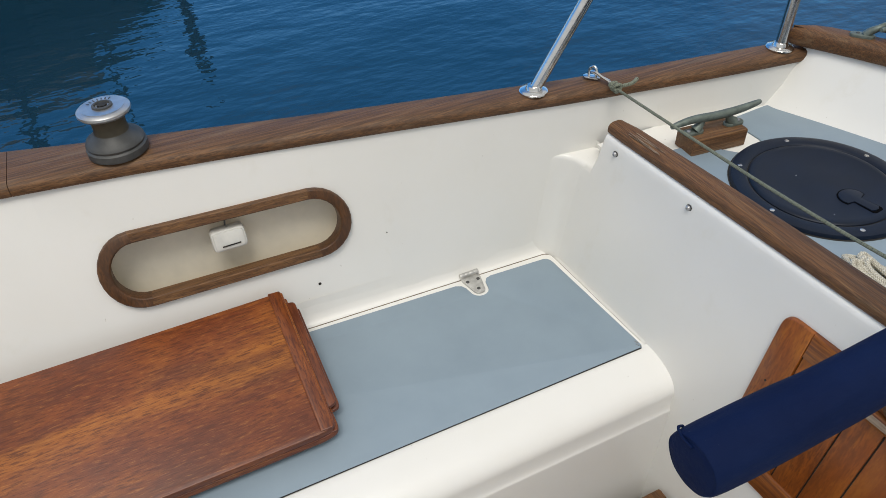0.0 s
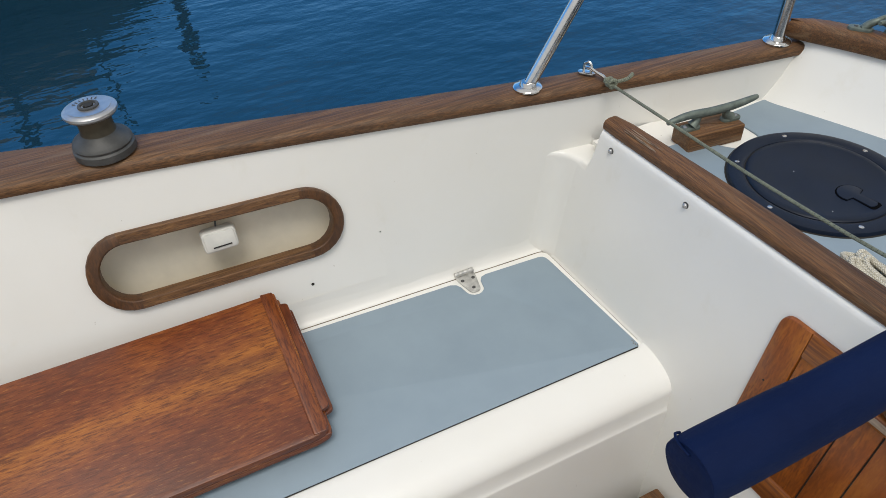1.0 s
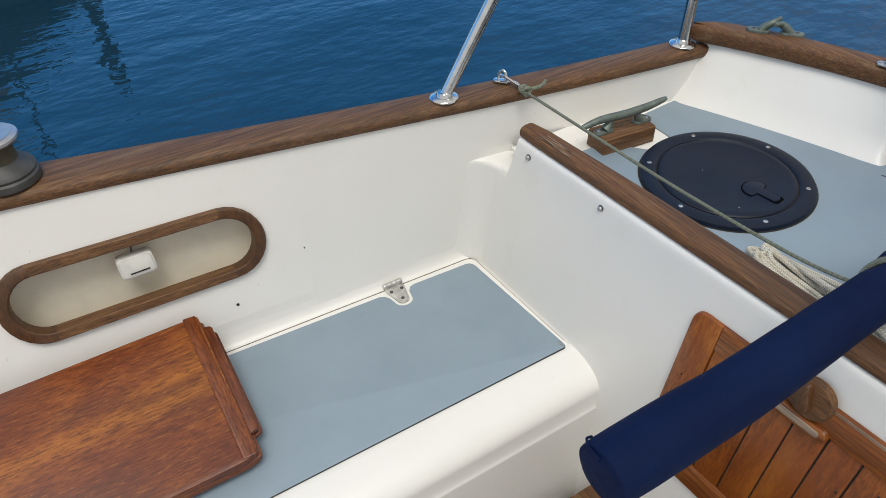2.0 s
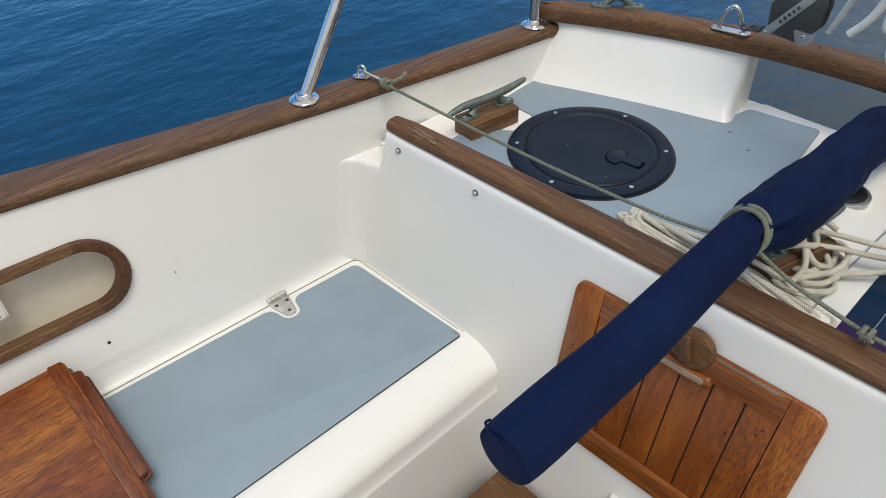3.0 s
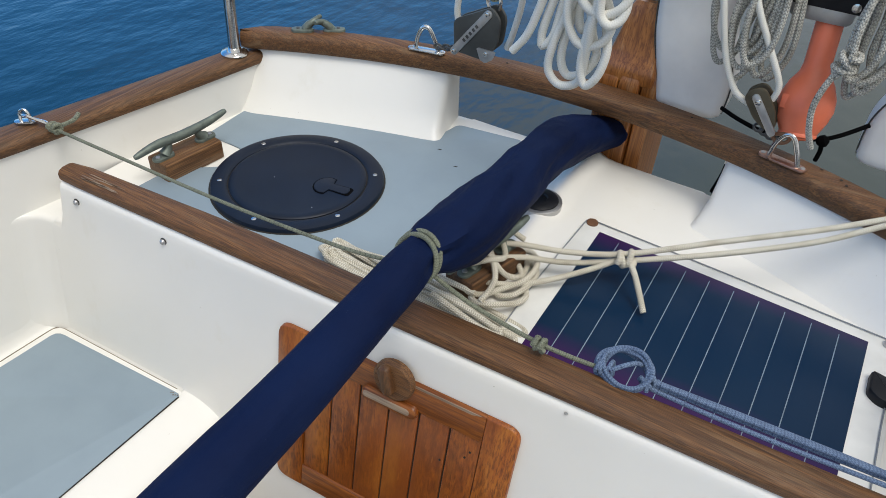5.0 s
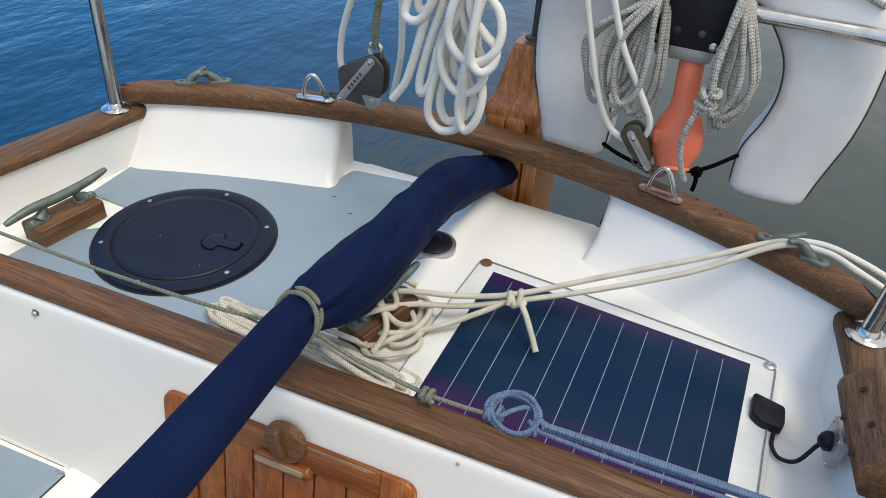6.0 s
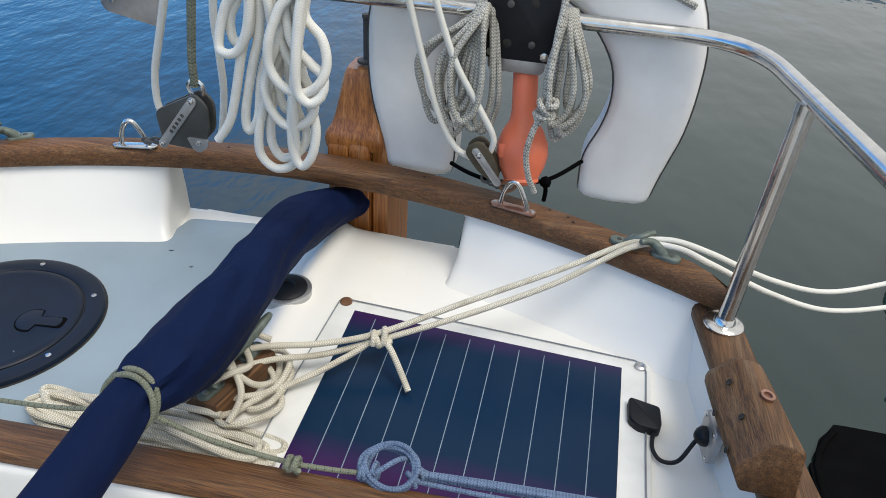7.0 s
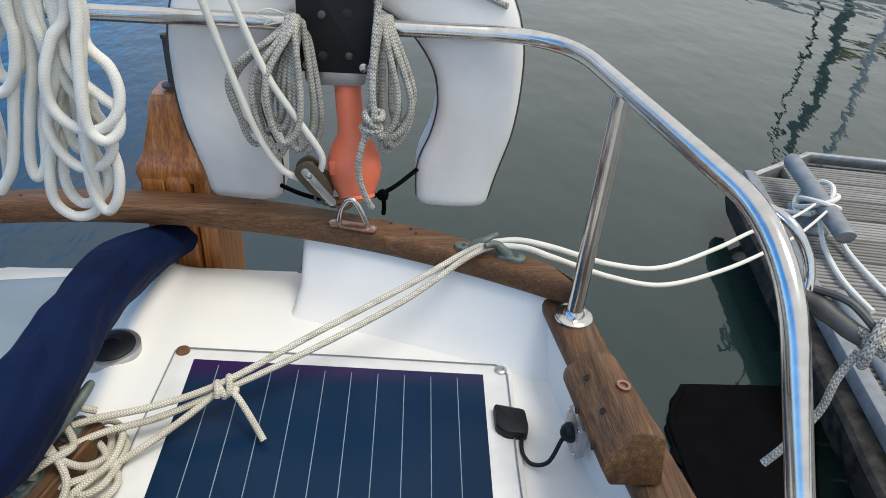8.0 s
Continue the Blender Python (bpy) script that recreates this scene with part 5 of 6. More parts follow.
knot(lash, (0.209, 1.195, 0.407), 0.0080, 0.0034, ROPE_GREEN, (1, 0.1, -0.1), 3, 4)
snap = thing("snap_hook", (-0.845, 1.135, CAP_Z + 0.027), "steel snap hook and eye on the teak capping", "snap hook")
part("eye_plate", slab(stadium(0, 0, 0.020, 0.010), 0.0, 0.003, 0.001, pose(-0.858, 1.142, CAP_Z + 0.0268, 0, 0, 40)), STEEL, snap)
part("eye", tube(spline([(-0.862, 1.136, 0.433), (-0.866, 1.140, 0.449), (-0.858, 1.146, 0.456), (-0.850, 1.148, 0.446), (-0.852, 1.147, 0.433)], 5), 0.003, 8), STEEL, snap)
part("clip", tube(spline([(-0.862, 1.140, 0.446), (-0.845, 1.140, 0.450), (-0.828, 1.148, 0.443), (-0.812, 1.156, 0.437), (-0.824, 1.160, 0.435), (-0.842, 1.150, 0.440)], 5, True), 0.0028, 8, True), STEEL, snap)
knot(snap, (-0.795, 1.158, 0.433), 0.0075, 0.0042, ROPE_GREEN, (1, 0.1, 0), 8, 3)
part("cord_tail", tube(spline([(-0.795, 1.158, 0.434), (-0.784, 1.172, 0.437), (-0.780, 1.192, 0.440), (-0.786, 1.208, 0.444)], 6), 0.0042, 8), ROPE_GREEN, snap)

blue = thing("blue_lashing", (0.33, 1.22, 0.39), "pale blue cord coiled and hitched on the bulkhead rail", "cord")
random.seed(11)
RB = 0.0033
for k in range(6):
    ph, tip = random.random() * 6.28, 0.5 + 0.25 * (random.random() - 0.5)
    rx, ry = 0.031 + 0.006 * random.random(), 0.026 + 0.005 * random.random()
    pts = []
    for i in range(12):
        a = 2 * math.pi * i / 12
        c, d = rx * math.cos(a), ry * math.sin(a)
        pts.append((0.326 + c + 0.003 * (k % 3 - 1), 1.224 + d * math.cos(tip), 0.395 + d * math.sin(tip) + 0.0035 * math.sin(2 * a + ph) + 0.0022 * k))
    part("turn", tube(spline(pts, 4, True), RB, 8, True), ROPE_BLUE, blue)
knot(blue, (0.300, 1.216, 0.396), 0.009, RB, ROPE_BLUE, (1, 0.2, 0.1), 5, 3)
knot(blue, (0.360, 1.226, 0.394), 0.0095, RB, ROPE_BLUE, (0.4, 0.8, 0.3), 9, 3)
part("cross_turn", tube(spline([(0.312, 1.205, 0.408), (0.326, 1.214, 0.418), (0.340, 1.232, 0.414), (0.352, 1.246, 0.398)], 5), RB, 8), ROPE_BLUE, blue)
for dz, dy in ((0.004, 0.002), (-0.005, -0.007), (0.0, 0.010), (-0.004, 0.004)):
    part("line", tube(spline([(0.362, 1.226 + dy * 0.6, 0.394 + dz), (0.46, 1.230 + dy, 0.394 + dz), (0.60, 1.235 + dy, 0.398 + dz), (0.79, 1.24 + dy * 0.5, 0.41 + dz * 0.6), (0.845, 1.24, 0.437)], 9), RB, 8), ROPE_BLUE, blue)

# ---- mooring rope: on the deck cleat, over to the taffrail cleat and off to the dock ----
moor = thing("mooring_rope", (0.24, 1.48, 0.33), "cream braided mooring rope from deck cleat to dock", "rope")
RC = 0.0052
part("line", tube(spline([(0.030, 1.400, 0.372), (0.075, 1.424, 0.372), (0.15, 1.446, 0.376), (0.235, 1.487, 0.384), (0.36, 1.566, 0.414), (0.50, 1.646, 0.452), (0.595, 1.700, 0.484), (0.640, 1.716, 0.497)], 10), RC, 10), ROPE_CREAM, moor)
part("line", tube(spline([(0.040, 1.380, 0.356), (0.085, 1.418, 0.352), (0.15, 1.444, 0.354), (0.225, 1.480, 0.368), (0.36, 1.550, 0.398), (0.50, 1.628, 0.438), (0.600, 1.688, 0.484), (0.648, 1.706, 0.498)], 10), RC, 10), ROPE_CREAM, moor)
part("line", tube(spline([(0.046, 1.330, 0.342), (0.090, 1.366, 0.330), (0.14, 1.405, 0.338), (0.19, 1.445, 0.356), (0.226, 1.478, 0.372)], 8), RC, 10), ROPE_CREAM, moor)
knot(moor, (0.236, 1.483, 0.376), 0.0115, RC, ROPE_CREAM, (0.8, 0.5, 0.1), 21, 3)
part("tail", tube(spline([(0.244, 1.484, 0.376), (0.262, 1.468, 0.366), (0.284, 1.446, 0.344), (0.300, 1.428, 0.328)], 7), RC, 10), ROPE_CREAM, moor)
part("line", tube(spline([(0.640, 1.716, 0.497), (0.690, 1.730, 0.494), (0.76, 1.760, 0.462), (0.90, 1.840, 0.376), (1.04, 1.920, 0.318), (1.22, 2.06, 0.280), (1.467, 2.337, 0.169), (1.79, 2.69, 0.010), (2.094, 3.036, -0.119)], 9), RC, 10), ROPE_WHITE, moor)
part("line", tube(spline([(0.648, 1.706, 0.497), (0.70, 1.716, 0.488), (0.76, 1.742, 0.452), (0.90, 1.815, 0.362), (1.04, 1.885, 0.298), (1.22, 2.01, 0.252), (1.467, 2.263, 0.143), (1.79, 2.62, -0.008), (2.117, 2.989, -0.122)], 9), RC, 10), ROPE_WHITE, moor)
# turns on the deck cleat and the slack heap behind the bulkhead
heap = thing("rope_heap", (-0.04, 1.27, DECK + 0.004), "heap of slack cream braided rope behind the bulkhead", "rope")
random.seed(29)
for k in range(8):
    y0, z0 = 1.232 + 0.0105 * (k % 5), DECK + 0.013 + 0.011 * (k // 5) + 0.004 * (k % 2)
    xa, xb = -0.225 + 0.03 * random.random(), 0.105 + 0.045 * random.random()
    w = 0.016 + 0.008 * random.random()
    way = [(xa + 0.01, y0, z0 + 0.012), (xa - 0.006, y0 + w * 0.5, z0 + 0.02), (xa + 0.012, y0 + w, z0 + 0.01)]
    way += [(xa + (xb - xa) * q, y0 + w + 0.006 * random.uniform(-1, 1), z0 + 0.005 * random.random()) for q in (0.25, 0.5, 0.75)]
    way += [(xb - 0.012, y0 + w, z0), (xb + 0.006, y0 + w * 0.5, z0 + 0.003), (xb - 0.010, y0, z0)]
    way += [(xa + (xb - xa) * q, y0 + 0.006 * random.uniform(-1, 1), z0 + 0.005 * random.random()) for q in (0.75, 0.5, 0.25)]
    part("loop", tube(spline(way, 5, True), RC, 8, True), ROPE_CREAM, heap)
for k in range(3):
    cx0, cy0, ph = 0.050 + 0.02 * random.random(), 1.345 + 0.06 * random.random(), random.random() * 6
    a0, b0, z0 = 0.040 + 0.015 * random.random(), 0.055 + 0.02 * random.random(), DECK + 0.023 + 0.006 * k
    pts = []
    for i in range(14):
        a = 2 * math.pi * i / 14
        w = 1 + 0.16 * math.sin(2 * a + ph) + 0.12 * math.sin(3 * a + 2 * ph)
        pts.append((cx0 + a0 * w * math.cos(a), cy0 + b0 * w * math.sin(a), z0 + 0.007 * math.sin(2 * a + ph)))
    part("loop", tube(spline(pts, 5, True), RC, 8, True), ROPE_CREAM, heap)
for pts in ([(0.004, 1.31, 0.37), (0.05, 1.34, 0.385), (0.062, 1.38, 0.372), (0.02, 1.42, 0.385), (-0.006, 1.41, 0.365), (0.03, 1.37, 0.394), (0.070, 1.33, 0.362), (0.066, 1.29, 0.338)],
            [(0.07, 1.44, 0.37), (0.02, 1.43, 0.388), (0.0, 1.39, 0.375), (0.04, 1.35, 0.392), (0.074, 1.36, 0.35), (0.090, 1.40, 0.325), (0.082, 1.44, 0.328)],
            [(-0.235, 1.262, 0.315), (-0.19, 1.285, 0.33), (-0.12, 1.272, 0.345), (-0.03, 1.26, 0.352), (0.06, 1.255, 0.345), (0.125, 1.248, 0.335), (0.10, 1.236, 0.338), (0.0, 1.243, 0.358)],
            [(-0.20, 1.248, 0.33), (-0.245, 1.262, 0.325), (-0.215, 1.292, 0.322), (-0.15, 1.282, 0.34), (-0.05, 1.29, 0.35), (0.05, 1.30, 0.34)]):
    part("strand", tube(spline(pts, 7), RC, 8), ROPE_CREAM, heap)

# ---- rudder head behind the taffrail ----
rud = thing("rudder", (0.06, 1.98, WATER_Z), "varnished wooden rudder head behind the stern", "rudder")
sec = lambda x0, x1, y0, y1, z, r=0.012: [(x, y, z) for x, y in round_corners([(x0, y0), (x1, y0), (x1, y1), (x0, y1)], r, 4)]
bm = bmesh.new()
add_loft(bm, [sec(-0.004, 0.118, 1.902, 2.07, 0.485), sec(-0.006, 0.120, 1.900, 2.07, 0.502), sec(-0.003, 0.117, 1.903, 2.065, 0.518), sec(0.006, 0.112, 1.909, 2.05, 0.530), sec(0.012, 0.109, 1.914, 2.04, 0.548), sec(0.022, 0.104, 1.921, 2.03, 0.592), sec(0.031, 0.099, 1.926, 2.01, 0.634), sec(0.036, 0.095, 1.932, 2.003, 0.646)])
part("head", bm, RUDDER_WOOD, rud)
for x0, x1, y0 in ((0.002, 0.046, 1.899), (0.048, 0.092, 1.8975), (0.094, 0.128, 1.912)):
    bm = bmesh.new()
    add_loft(bm, [sec(x0, x1, y0, 2.10, -0.62, 0.004), sec(x0, x1, y0, 2.10, 0.480, 0.004), sec(x0 + 0.002, x1 - 0.002, y0 + 0.003, 2.09, 0.498, 0.005), sec(x0 + 0.007, x1 - 0.006, y0 + 0.010, 2.07, 0.512, 0.006), sec(x0 + 0.012, x1 - 0.011, y0 + 0.016, 2.06, 0.516, 0.006)])
    part("cheek", bm, RUDDER_WOOD, rud)
part("pin", lathe([(0.018, 0.0), (0.018, 0.005), (0.006, 0.008), (0.006, 0.085), (0.008, 0.087), (0.008, 0.094), (0.004, 0.096)], pose(0.068, 1.962, 0.651), 16), GUNMETAL, rud)
part("bolt", lathe([(0.009, 0.0), (0.009, 0.012), (0.006, 0.016)], pose(0.128, 1.93, 0.402, 0, 90, 0), 12), GUNMETAL, rud)

# ---- eyes on the taffrail ----


def taff_eye(m, label, mat):
    t = thing("taffrail_eye", m, label, "deck eye", "taffrail eyes", local=True)
    part("plate", slab(stadium(0, 0, 0.044, 0.011), 0.0, 0.004, 0.0015), mat, t)
    bow = spline([(-0.026, 0, 0.002), (-0.022, 0, 0.030), (-0.010, 0, 0.052), (0.004, 0, 0.052), (0.018, 0, 0.028), (0.028, 0, 0.002)], 6)
    part("bow", tube(bow, 0.0048, 10), STEEL, t)
    for s in (-1, 1):
        part("screw", lathe([(0.0042, 0.004), (0.004, 0.0054), (0.001, 0.006)], pose(s * 0.037, 0, 0), 10), ALLOY, t)
    return t


taff_eye(pose(-0.366, 1.796, 0.4772, 0, 0, 12), "polished steel eye on the taffrail", STEEL)
taff_eye(pose(0.404, 1.782, 0.4772, 0, 0, -14), "worn coppery eye plate on the taffrail", COPPER_PLATE)

# ---- mainsheet: jamming block, lines and hanging coil ----
jam = thing("jamming_block", (-0.21, 1.78, 0.479), "dark grey mainsheet jamming block leaning on the taffrail", "block")
JM = Matrix(((1, 0, 0, 0), (0, 0, -1, 1.765), (0, 1, 0, 0), (0, 0, 0, 1)))
cheek = [(-0.270, 0.520), (-0.205, 0.516), (-0.172, 0.552), (-0.168, 0.606), (-0.190, 0.630), (-0.276, 0.586)]
for z0 in (-0.016, 0.010):
    part("cheek", slab(round_corners(cheek, [0.010, 0.008, 0.012, 0.012, 0.012, 0.014], 4), z0, z0 + 0.006, 0.002, JM), GREY_PLASTIC, jam)
part("sheave", lathe([(0.030, -0.009), (0.024, 0.0), (0.030, 0.009)], JM @ pose(-0.215, 0.575, 0), 24), BLACK, jam)
st = part("strap", slab(stadium(0, 0, 0.068, 0.0085), 0.0165, 0.0195, 0.001, JM @ pose(-0.232, 0.568, 0, 0, 0, 52)), ALLOY, jam, "stamped metal strap")
for k in range(5):
    part("stamp_bar", slab(rect(0.006, 0.007, 0.001), 0.0195, 0.0200, 0.0, JM @ pose(-0.232, 0.568, 0, 0, 0, 52) @ pose(-0.022 + 0.011 * k, 0, 0)), GUNMETAL, st)
part("jaw", slab(round_corners([(-0.214, 0.543), (-0.172, 0.543), (-0.176, 0.528), (-0.192, 0.516), (-0.204, 0.520)], 0.004, 3), 0.0165, 0.0215, 0.001, JM), ALLOY, jam)
for a, b in ((-0.192, 0.535), (-0.196, 0.616), (-0.268, 0.522)):
    part("rivet", lathe([(0.005, 0.0195), (0.0045, 0.0235), (0.002, 0.0245)], JM @ pose(a, b, 0), 12), STEEL, jam)
part("head_shackle", tube(spline([(-0.203, 1.765, 0.622), (-0.208, 1.765, 0.640), (-0.194, 1.765, 0.650), (-0.180, 1.765, 0.640), (-0.182, 1.765, 0.622)], 5), 0.004, 8), STEEL, jam)
for k in range(5):
    c = Vector((-0.330 + 0.013 * k, 1.785 - 0.004 * k, 0.500 + 0.004 * k))
    lk = [c + Vector((0.010 * math.cos(a), 0.006 * math.sin(a) * (k % 2), 0.006 * math.sin(a) * ((k + 1) % 2))) for a in (2 * math.pi * i / 10 for i in range(10))]
    part("chain_link", tube(lk, 0.0026, 6, True), GUNMETAL, jam)

sheet = thing("mainsheet", (-0.2, 1.77, 0.62), "white and grey mainsheet lines running up from the block", "rope")
part("line", tube(spline([(-0.262, 1.760, 0.560), (-0.272, 1.758, 0.600), (-0.262, 1.752, 0.660), (-0.235, 1.742, 0.730), (-0.203, 1.730, 0.810), (-0.165, 1.715, 0.92), (-0.12, 1.70, 1.06), (-0.06, 1.69, 1.24)], 9), 0.0068, 10), ROPE_WHITE, sheet)
part("line", tube(spline([(-0.193, 1.762, 0.640), (-0.188, 1.756, 0.690), (-0.172, 1.745, 0.76), (-0.150, 1.730, 0.84), (-0.11, 1.712, 0.97), (-0.04, 1.69, 1.24)], 9), 0.0075, 10), ROPE_GREEN, sheet)
part("line", tube(spline([(-0.158, 1.770, 0.548), (-0.140, 1.752, 0.590), (-0.118, 1.728, 0.660), (-0.108, 1.710, 0.730), (-0.096, 1.690, 0.82), (-0.05, 1.67, 1.0), (-0.02, 1.67, 1.24)], 9), 0.0066, 10), ROPE_WHITE, sheet)

coil = thing("hanging_rope_coil", (0.05, 1.62, 0.58), "coil of thick white rope hanging over the taffrail", "rope")
RW = 0.0074


def bight(*way):
    """One hanging loop of the coil, gathered to the others at its top."""
    pts = [Vector(p) for p in way]
    tops = [Vector((0.055 + (p.x - 0.055) * 0.45, 1.618 + (p.y - 1.618) * 0.8, 1.08)) for p in (pts[0], pts[-1])]
    pts = [tops[0]] + pts + ([tops[1]] if pts[-1].z > 0.8 else [])
    part("bight", tube(spline(pts, 8), RW, 10), ROPE_WHITE, coil)


bight((0.074, 1.612, 0.894), (0.051, 1.604, 0.844), (0.037, 1.595, 0.803), (0.034, 1.595, 0.763), (0.052, 1.595, 0.735), (0.082, 1.595, 0.727), (0.11, 1.595, 0.745), (0.12, 1.604, 0.774), (0.111, 1.612, 0.808), (0.084, 1.62, 0.836), (0.088, 1.62, 0.892))
bight((0.088, 1.604, 0.897), (0.084, 1.595, 0.839), (0.079, 1.586, 0.774), (0.08, 1.586, 0.733), (0.097, 1.586, 0.717), (0.113, 1.595, 0.728), (0.114, 1.604, 0.754), (0.091, 1.612, 0.769), (0.064, 1.612, 0.799), (0.054, 1.62, 0.848), (0.053, 1.62, 0.891))
bight((0.06, 1.62, 0.891), (0.046, 1.62, 0.811), (0.027, 1.612, 0.761), (0.019, 1.604, 0.725), (0.028, 1.604, 0.689), (0.051, 1.604, 0.667), (0.083, 1.604, 0.677), (0.095, 1.612, 0.704), (0.078, 1.62, 0.74), (0.05, 1.62, 0.778), (0.035, 1.62, 0.847), (0.036, 1.62, 0.89))
bight((0.07, 1.629, 0.889), (0.042, 1.629, 0.789), (0.012, 1.62, 0.701), (0, 1.612, 0.651), (-0.002, 1.612, 0.606), (0.023, 1.612, 0.584), (0.056, 1.612, 0.6), (0.063, 1.604, 0.653), (0.068, 1.595, 0.716), (0.075, 1.604, 0.786), (0.087, 1.612, 0.894))
bight((0.058, 1.638, 0.887), (0.036, 1.638, 0.766), (0.018, 1.629, 0.687), (0.015, 1.62, 0.631), (0.031, 1.621, 0.601), (0.061, 1.62, 0.616), (0.076, 1.62, 0.65), (0.059, 1.629, 0.684), (0.049, 1.629, 0.751), (0.073, 1.629, 0.89))
bight((0.079, 1.62, 0.892), (0.07, 1.612, 0.787), (0.06, 1.604, 0.691), (0.058, 1.604, 0.628), (0.071, 1.604, 0.6), (0.09, 1.604, 0.623), (0.095, 1.612, 0.667), (0.078, 1.629, 0.711), (0.067, 1.629, 0.79), (0.077, 1.629, 0.89))
bight((0.02, 1.62, 0.889), (0.012, 1.62, 0.809), (-0.009, 1.62, 0.736), (-0.025, 1.62, 0.668), (-0.022, 1.62, 0.641), (-0.004, 1.62, 0.666), (0.004, 1.629, 0.733), (0.031, 1.629, 0.807), (0.049, 1.638, 0.886))
bight((0.03, 1.612, 0.891), (0.034, 1.612, 0.84), (0.031, 1.629, 0.769), (0.031, 1.629, 0.709), (0.04, 1.629, 0.683), (0.053, 1.629, 0.699), (0.059, 1.638, 0.768), (0.067, 1.638, 0.887))
bight((0.008, 1.604, 0.892), (0.007, 1.604, 0.846), (-0.002, 1.604, 0.805), (-0.018, 1.604, 0.777), (-0.038, 1.604, 0.77), (-0.052, 1.612, 0.781), (-0.039, 1.62, 0.834), (-0.006, 1.62, 0.887))
bight((0.015, 1.62, 0.888), (0.002, 1.62, 0.818), (-0.013, 1.612, 0.783), (-0.034, 1.612, 0.703), (-0.05, 1.612, 0.655), (-0.074, 1.612, 0.62))
bight((0.002, 1.629, 0.886), (0.003, 1.629, 0.833), (-0.012, 1.629, 0.794), (-0.034, 1.629, 0.781), (-0.037, 1.629, 0.818), (-0.008, 1.629, 0.885))
part("wrap", tube(spline([(0.055 + 0.048 * math.cos(a), 1.618 + 0.034 * math.sin(a), 1.02 + 0.004 * a) for a in (i * 0.7 for i in range(28))], 3), RW, 10), ROPE_WHITE, coil)

# steel bracket plate by the mainsheet
brk = thing("rail_bracket", (-0.36, 1.87, 0.74), "grey steel bracket plate on the stern rail", "bracket")
BM = Matrix(((1, 0, 0, 0), (0, 0, -1, 1.868), (0, 1, 0, 0), (0, 0, 0, 1)))
part("plate", slab(round_corners([(-0.427, 0.724), (-0.304, 0.702), (-0.298, 0.84), (-0.418, 0.84)], [0.02, 0.006, 0.01, 0.01], 4), 0.0, 0.005, 0.001, BM), ALLOY, brk)
part("bolt", lathe([(0.006, 0.0), (0.006, 0.008), (0.004, 0.010)], BM @ pose(-0.397, 0.748, 0.004), 12), STEEL, brk)

# ---- pulley at the port taffrail eye ----
pul = thing("pulley_block", (0.35, 1.80, 0.52), "brown cheeked pulley block shackled to the taffrail eye", "block")
PM = Matrix(((1, 0, 0, 0), (0, 0, -1, 1.795), (0, 1, 0, 0), (0, 0, 0, 1))) @ pose(0.335, 0.570, 0, 0, 0, -52)
for z0 in (-0.014, 0.008):
    part("cheek", slab(round_corners([(-0.030, -0.020), (0.020, -0.020), (0.050, -0.009), (0.050, 0.009), (0.020, 0.020), (-0.030, 0.020)], [0.018, 0.01, 0.008, 0.008, 0.01, 0.018], 5), z0, z0 + 0.006, 0.002, PM), DRUM, pul)
part("sheave", lathe([(0.017, -0.007), (0.013, 0.0), (0.017, 0.007)], PM @ pose(-0.008, 0, 0), 20), BLACK, pul)
part("strap", slab(stadium(0.02, 0, 0.042, 0.007), 0.0142, 0.0168, 0.001, PM), ALLOY, pul)
part("rivet", lathe([(0.006, 0.0165), (0.005, 0.0195), (0.002, 0.0205)], PM @ pose(-0.006, 0, 0), 12), STEEL, pul)
part("shackle", tube(spline([(0.362, 1.795, 0.532), (0.374, 1.790, 0.522), (0.392, 1.785, 0.530), (0.402, 1.784, 0.526), (0.396, 1.784, 0.514), (0.380, 1.788, 0.510)], 5, True), 0.0034, 8, True), BRASS, pul)
for k in range(3):
    c = Vector((0.345 + 0.012 * k, 1.81, 0.516 - 0.004 * k))
    part("chain_link", tube([c + Vector((0.009 * math.cos(a), 0.004 * math.sin(a), 0.006 * math.sin(a))) for a in (2 * math.pi * i / 10 for i in range(10))], 0.0025, 6, True), GUNMETAL, pul)
fall = thing("pulley_lines", (0.30, 1.79, 0.56), "pale flat-worn lines running up from the pulley block", "rope")
part("line", tube(spline([(0.315, 1.795, 0.562), (0.285, 1.790, 0.582), (0.252, 1.788, 0.642), (0.220, 1.785, 0.742), (0.194, 1.782, 0.836), (0.15, 1.775, 1.0), (0.09, 1.76, 1.22)], 9), 0.0058, 10), ROPE_WHITE, fall)
part("line", tube(spline([(0.350, 1.792, 0.580), (0.352, 1.790, 0.612), (0.318, 1.788, 0.670), (0.276, 1.786, 0.740), (0.237, 1.783, 0.842), (0.19, 1.775, 1.0), (0.12, 1.76, 1.22)], 9), 0.0056, 10), ROPE_WHITE, fall)

